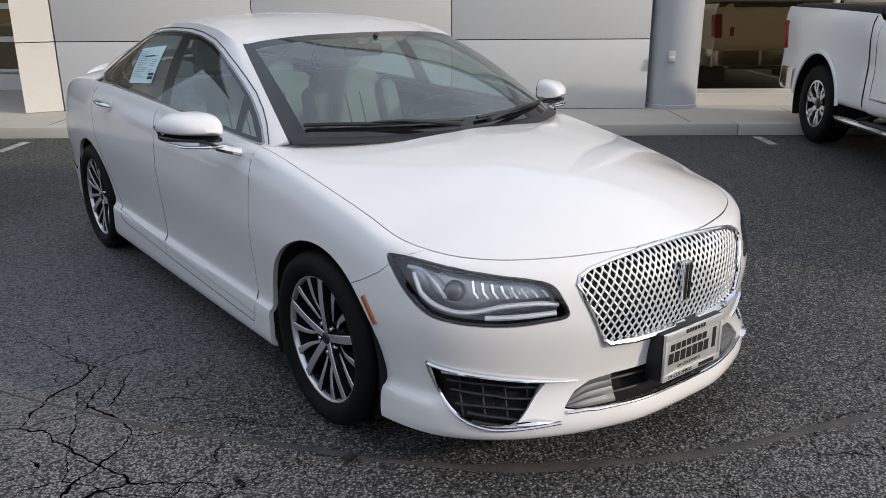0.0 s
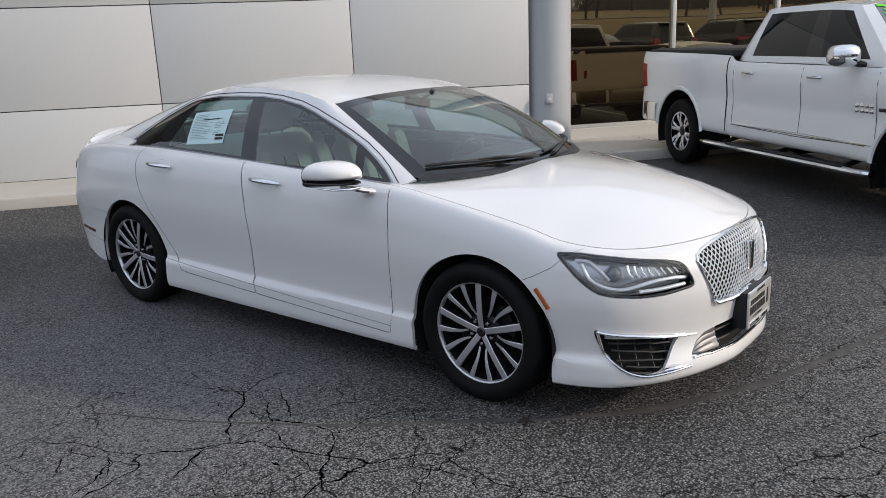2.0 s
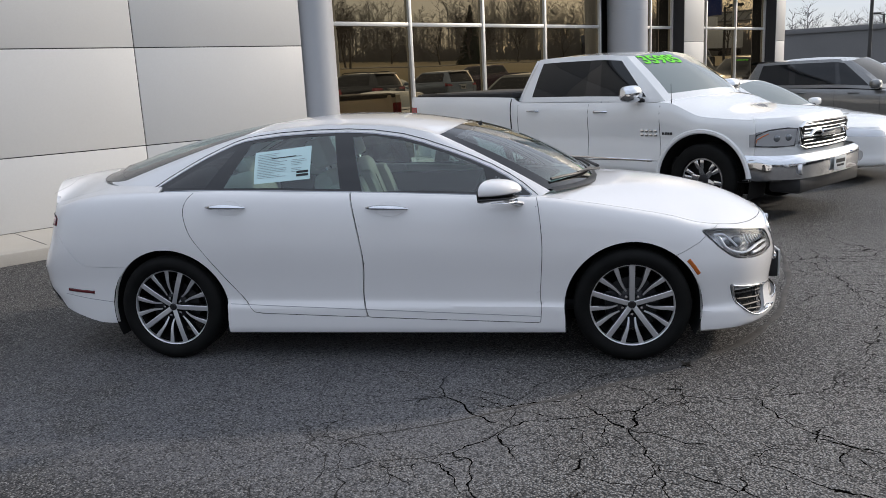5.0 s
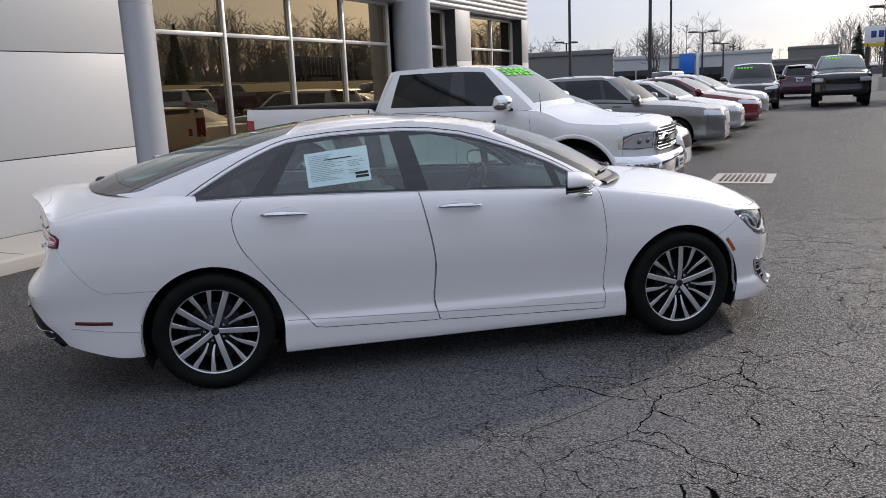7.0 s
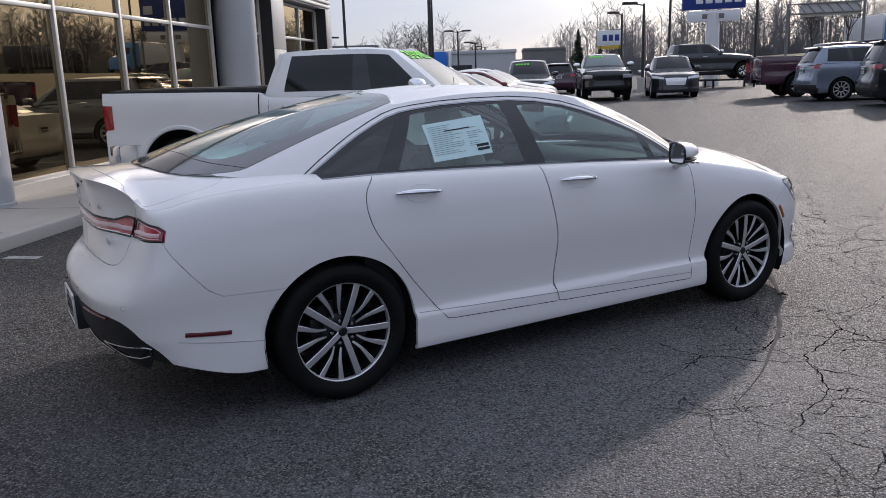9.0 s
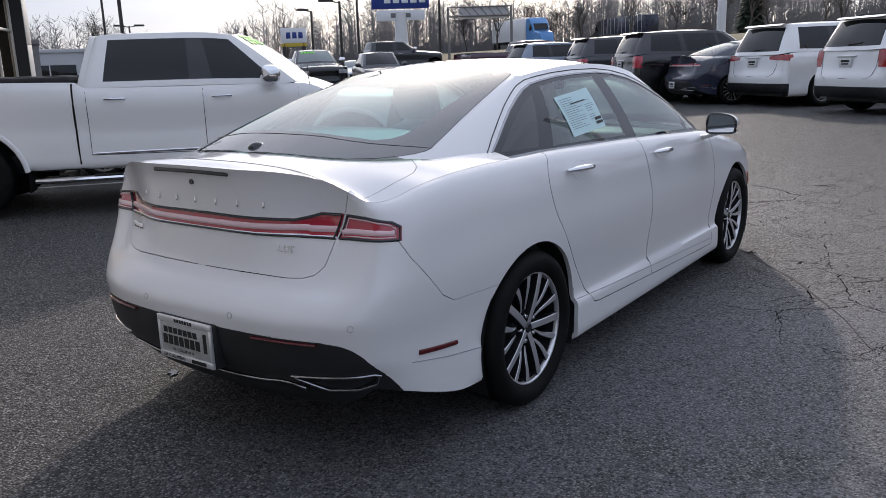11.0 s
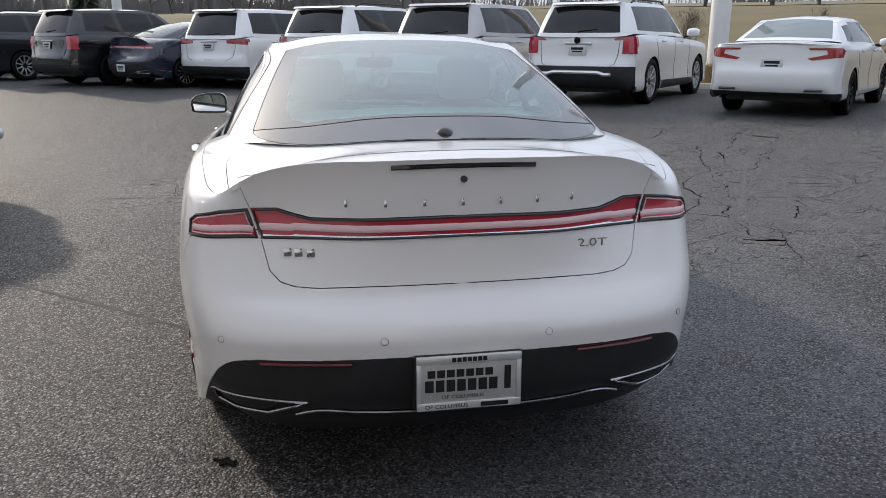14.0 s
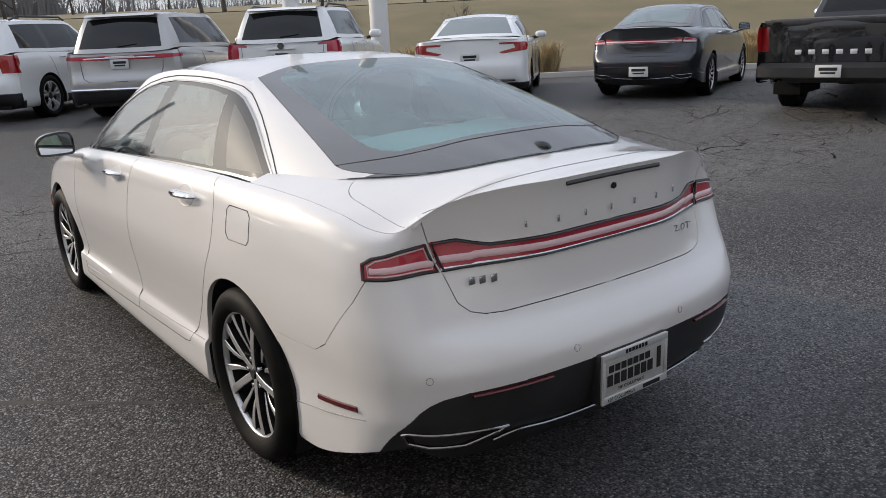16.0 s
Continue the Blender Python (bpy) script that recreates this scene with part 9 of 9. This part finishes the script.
# blue dealer sign; its name becomes plain white bars
bars = [("name_bar", 1.50 - 0.52 * k - 0.38, 1.50 - 0.52 * k, 4.62, 5.05, WHITESIGN, 0.02) for k in range(5)]
sign(E9, 41.08, 50, 3.4, 3.9, 7.0, [("sign_face", -1.72, 1.72, 4.3, 6.8, BLUESIGN, 0), ("name_panel", -1.45, 1.45, 3.62, 4.22, WHITESIGN, 0), ("name_strip", -0.6, 0.6, 3.78, 4.05, GREYBLDG, 0.02), ("logo", 0.9, 1.5, 5.3, 5.8, WHITESIGN, 0.02)] + bars, [0.0], "blue and white dealer sign on a stout pylon")
# yellow and white tyre shop sign; letters become plain blue bars
sign(E9, 47.7, 70, 2.0, 2.9, 4.3, [("sign_face", -1.05, 1.05, 3.15, 4.35, WHITESIGN, 0), ("yellow_edge", -1.05, 1.05, 2.85, 3.12, YELLOW, 0)] + [("name_bar", 0.75 - 0.5 * k - 0.36, 0.75 - 0.5 * k, 3.5, 4.0, BLUESIGN, 0.02) for k in range(3)], [-0.8, 0.8], "yellow and white roadside sign", METAL)
# road gantry
x, y = polar(E9, 34.4, 95)
g = thing("road_gantry", "grey steel gantry with blank sign backs", "sign", pose(x, y, 0.3, 0, 0, 125))
b = bmesh.new()
for s in (-3.6, 3.6):
    rod(b, (s, 0, 0), (s, 0, 7.3), 0.15, n=10)
for z in (6.2, 7.2):
    tube(b, [(-3.6, 0, z), (3.6, 0, z)], 0.09, 6)
for k in range(8):
    tube(b, [(-3.6 + 0.9 * k, 0, 6.2), (-2.7 + 0.9 * k, 0, 7.2)], 0.05, 4)
part("frame", b, GREYBLDG, g)
b = bmesh.new()
box(b, -3.2, -0.25, 5.9, 2.4, -0.15, 7.3, 0.02)
part("sign_back", b, WHITEBLDG, g)


def shed(name, label, eye, az, d, w, dep, h, mat, turn, wins=(), extra=()):
    x, y = polar(eye, az, d)
    t = thing(name, label, "building", pose(x, y, ground_z(x, y) - 0.1, 0, 0, turn))
    b = bmesh.new()
    box(b, -dep, -w / 2, 0, 0, w / 2, h, 0.0)
    wl = part("wall", b, mat, t)
    b = bmesh.new()
    box(b, -dep - 0.1, -w / 2 - 0.1, h, 0.12, w / 2 + 0.1, h + 0.35, 0.03)
    part("parapet", b, mat, t)
    for y0, y1, z0, z1 in wins:
        b = bmesh.new()
        box(b, -0.02, y0, z0, 0.06, y1, z1, 0.01)
        wd = part("window", b, DARKGLASS, t)
        b = bmesh.new()
        box(b, 0.0, (y0 + y1) / 2 - 0.05, z0, 0.09, (y0 + y1) / 2 + 0.05, z1)
        part("mullion", b, FRAMEW, wd)
    for nm, y0, y1, z0, z1, m in extra:
        b = bmesh.new()
        box(b, 0.0, y0, z0, 0.25, y1, z1, 0.02)
        part(nm, b, m, t)


shed("shop", "low grey block shop across the street", E7, 71.2, 62, 12, 10, 3.3, GREYBLDG, 248, ((-0.5, 1.8, 0.3, 1.2), (3.0, 5.2, 0.3, 1.2)))
shed("shop", "white shop with a bright blue fascia", E7, 60.6, 85, 15, 14, 3.3, WHITEBLDG, 236, ((-7.5, -3.0, 0.6, 2.2), (-2, 3, 0.6, 2.2)), (("fascia", -1.0, 0.4, 1.7, 3.6, BLUEFACE), ("fascia_stripe", 0.6, 0.9, 0.5, 3.6, WHITESIGN)))
shed("shop", "dark flat-roofed shop behind the trees", E9, 52.1, 120, 6, 12, 4.3, GREYBLDG, 235)
shed("shop", "brown shop far behind the lot", E7, 57.3, 110, 16, 12, 2.6, GREYBLDG, 235, ((-6, -2, 0.6, 2.2), (1, 5, 0.6, 2.2)))

# ---- lorry on the road ----
BLUECAB = paint("blue_cab_paint", (0.05, 0.22, 0.50), 0.3)
def lorry(x, y, h, cab_mat, box_mat, label):
    t = thing("lorry", label, "lorry", pose(x, y, ground_z(x, y) + 0.1, 0, 0, h))
    b = bmesh.new()
    box(b, -9.5, -1.28, 1.15, 3.0, 1.28, 4.05, 0.06)
    tr = part("trailer", b, box_mat, t)
    for k in range(11):
        for sd in (1, -1):
            b = bmesh.new()
            box(b, -9.2 + k * 1.15, sd * 1.28 - 0.01, 1.2, -9.14 + k * 1.15, sd * 1.28 + 0.015, 4.0)
            part("trailer_rib", b, FRAMEW, tr)
    b = bmesh.new()
    rws = []
    for x_, z1, w_ in ((3.5, 3.95, 1.2), (4.6, 3.95, 1.2), (5.3, 3.3, 1.18), (5.75, 2.35, 1.1), (7.3, 2.05, 0.95), (7.6, 1.6, 0.9), (7.65, 0.6, 0.9)):
        rws.append([(x_, -w_, 0.55), (x_, -w_, z1 - 0.15), (x_, -w_ + 0.15, z1), (x_, w_ - 0.15, z1), (x_, w_, z1 - 0.15), (x_, w_, 0.55)])
    grid(b, rws)
    b.faces.new([b.verts.new(p) for p in rws[0]])
    bmesh.ops.recalc_face_normals(b, faces=b.faces)
    cab = part("cab", b, cab_mat, t)
    b = bmesh.new()
    vs = [b.verts.new(p) for p in ((5.32, -1.0, 3.2), (5.77, -0.95, 2.42), (5.77, 0.95, 2.42), (5.32, 1.0, 3.2))]
    for v in vs:
        v.co.x += 0.03
    b.faces.new(vs)
    part("windscreen", b, DARKGLASS, cab)
    for sd in (1, -1):
        b = bmesh.new()
        box(b, 4.5, sd * 1.205 - 0.01, 2.35, 5.3, sd * 1.205 + 0.01, 3.1, 0.004)
        part("side_window", b, DARKGLASS, cab)
        for wx in (-8.6, -7.4, 3.4, 4.5, 6.9):
            b = bmesh.new()
            lathe(b, [(0.001, 0.14), (0.27, 0.12), (0.30, 0.15), (0.47, 0.15), (0.50, 0.10), (0.50, -0.15), (0.001, -0.15)], 24)
            bmesh.ops.recalc_face_normals(b, faces=b.faces)
            bmesh.ops.transform(b, matrix=pose(wx, sd * 1.1, 0.50, 0, 0, 0 if sd > 0 else 180), verts=b.verts)
            part("wheel", b, RUBBER, t)
    b = bmesh.new()
    box(b, -9.4, -0.5, 0.85, 7.0, 0.5, 1.15, 0.03)
    part("chassis", b, TRIM, t)


p = un(100.0, 40.5)
lorry(p.x, p.y, -128, BLUECAB, WHITE, "white box lorry with a blue cab on the road")
p = un(110.0, 60.0)
lorry(p.x, p.y, 52, TRIM, NAVY, "dark blue box lorry far down the road")

# ---- woods and single trees ----
# the distance haze is painted into this grey base colour
WOODS = mottled("haze_painted_woods", (0.15, 0.145, 0.145), (0.21, 0.205, 0.205), 0.05, 1.0, 1.2, 0.0)


def far_woods(name, r0, az0, az1, h0, h1, seed, label, count=900):
    """A ragged belt of distant leafless woods: stems, fans of fine branches, and scrub at their feet."""
    r = random.Random(seed)
    vs, fs = [], []

    def sliver(p, q, w, s):
        k = len(vs)
        vs.extend((p - s * w, p + s * w, q))
        fs.append((k, k + 1, k + 2))
    up = Vector((0, 0, 1))
    for k in range(count):
        a = radians(r.uniform(az0, az1))
        d = Vector((math.cos(a), math.sin(a), 0))
        s = Vector((-d.y, d.x, 0))
        base = d * (r0 - r.uniform(0.0, 16))
        base.z = ground_z(base.x, base.y) - 0.3
        h = (h0 + (h1 - h0) * r.random()) * (0.75 + 0.45 * noise.noise(Vector((a * 9, seed, 3.0))))
        lean = r.uniform(-0.06, 0.06)
        top = base + s * lean * h + up * h
        sliver(base, top, h * 0.011, s)
        for j in range(22):
            t0 = r.uniform(0.22, 0.92)
            q = base.lerp(top, t0)
            reach = h * r.uniform(0.12, 0.34) * (1.15 - t0 * 0.7)
            tilt = r.uniform(0.35, 1.25) * r.choice((-1, 1))
            e = q + (s * math.sin(tilt) + up * math.cos(tilt) + d * r.uniform(-0.3, 0.3)) * reach
            sliver(q, e, h * 0.0042, up if abs(tilt) > 0.8 else s)
            for i in range(2):
                q2 = q.lerp(e, r.uniform(0.35, 0.9))
                t2 = tilt + r.uniform(-0.8, 0.8)
                sliver(q2, q2 + (s * math.sin(t2) + up * math.cos(t2)) * reach * 0.5, h * 0.0028, s)
    for k in range(count * 7):
        a = radians(r.uniform(az0, az1))
        d = Vector((math.cos(a), math.sin(a), 0))
        s = Vector((-d.y, d.x, 0))
        base = d * (r0 + r.uniform(-4.0, 6.0))
        base.z = ground_z(base.x, base.y) - 0.3
        h = h0 * r.uniform(0.15, 0.5) * (0.9 + 0.6 * noise.noise(Vector((a * 14, seed, 8.0))))
        sliver(base, base + s * r.uniform(-0.5, 0.5) * h + up * h, h * 0.07, s)
    me = bpy.data.meshes.new(name)
    me.from_pydata([tuple(v) for v in vs], [], fs)
    me.materials.append(WOODS)
    tagged(new(name, me), label, "woods", kind="stuff")


far_woods("woods_east", 175, -60, 75, 8.0, 15.0, 3, "distant belt of leafless winter woods")
far_woods("woods_road", 140, -12, 47, 8.5, 15.0, 12, "grey winter woods across the road", 700)
far_woods("woods_south", 150, -150, -55, 8.0, 14.0, 5, "distant belt of leafless winter woods")
far_woods("woods_north", 230, 70, 150, 8.0, 14.0, 9, "distant belt of leafless winter woods")

for kind, eye, az, d, s in ((0, E7, 62.9, 52, 0.72), (1, E7, 49.0, 100, 1.0), (2, E7, 71, 90, 0.8), (1, E9, 56.5, 95, 0.75), (3, E9, 35, 130, 1.0), (0, E9, 31, 120, 1.1), (2, E9, 29, 125, 1.0), (3, E9, 33, 110, 0.9), (1, E9, 27, 115, 1.0), (0, E9, 24, 110, 1.1),
                            (2, E9, 21, 118, 1.0), (3, E9, 18, 112, 1.0), (1, E9, 15, 116, 1.1), (0, E9, 12, 112, 1.0), (2, E9, 8, 118, 1.0), (3, E9, 4, 112, 1.1), (1, E9, 0, 118, 1.0), (0, E9, -5, 115, 1.0), (1, E9, -10, 112, 1.1), (2, E9, -16, 116, 1.0)):
    x, y = polar(eye, az, d)
    plant(kind, x, y, s)
# trees across the road that the showroom glass mirrors
for k in range(26):
    u, n = -62 + 5.2 * k + rnd.uniform(-2, 2), rnd.uniform(48, 66)
    p = un(u, n)
    plant(k % 4, p.x, p.y, rnd.uniform(0.85, 1.25))
x, y = polar(E14, -27.5, 24.0)
plant(2, x, y, 0.28, label="small leafless shrub in the mulch bed")
x, y = polar(E14, -35.5, 22.5)
plant(1, x, y, 0.24, label="small leafless shrub in the mulch bed")

# ---- litter on the asphalt ----
LEAF = mottled("dead_leaf", (0.012, 0.010, 0.008), (0.03, 0.022, 0.014), 40.0, 0.7, 200.0, 0.2)
for x, y, q in ((1.72, -0.97, 2.0),):
    b = bmesh.new()
    n = 12
    ring = []
    for k in range(n):
        a = 2 * math.pi * k / n
        r = 0.045 * (1.0 if k % 2 else 0.55)
        ring.append(b.verts.new((r * math.cos(a), r * 0.7 * math.sin(a), 0.012 + 0.010 * math.sin(3 * a))))
    c = b.verts.new((0, 0, 0.004))
    for k in range(n):
        b.faces.new((c, ring[k], ring[(k + 1) % n]))
    bmesh.ops.transform(b, matrix=pose(x, y, 0.0, 0, 0, q * 57), verts=b.verts)
    tagged(part("fallen_leaf", b, LEAF), "dark dried leaf on the asphalt", "leaf")
b = bmesh.new()
ring = [b.verts.new((0.042 * math.cos(a) * (1 + 0.3 * math.sin(3 * a + 1)), 0.022 * math.sin(a) * (1 + 0.5 * math.cos(5 * a)), 0.0)) for a in np.linspace(0, 2 * math.pi, 22, endpoint=False)]
b.faces.new(ring)
r = bmesh.ops.extrude_face_region(b, geom=list(b.faces))
bmesh.ops.translate(b, vec=(0, 0, 0.005), verts=[v for v in r["geom"] if isinstance(v, bmesh.types.BMVert)])
bmesh.ops.recalc_face_normals(b, faces=b.faces)
bmesh.ops.transform(b, matrix=pose(-2.06, 0.775, 0.001, 0, 0, 60), verts=b.verts)
tagged(part("water_spot", b, principled("water_film", (0.015, 0.015, 0.016), 0.12, spec=0.6)), "small wet spot of water under the exhaust", "puddle")
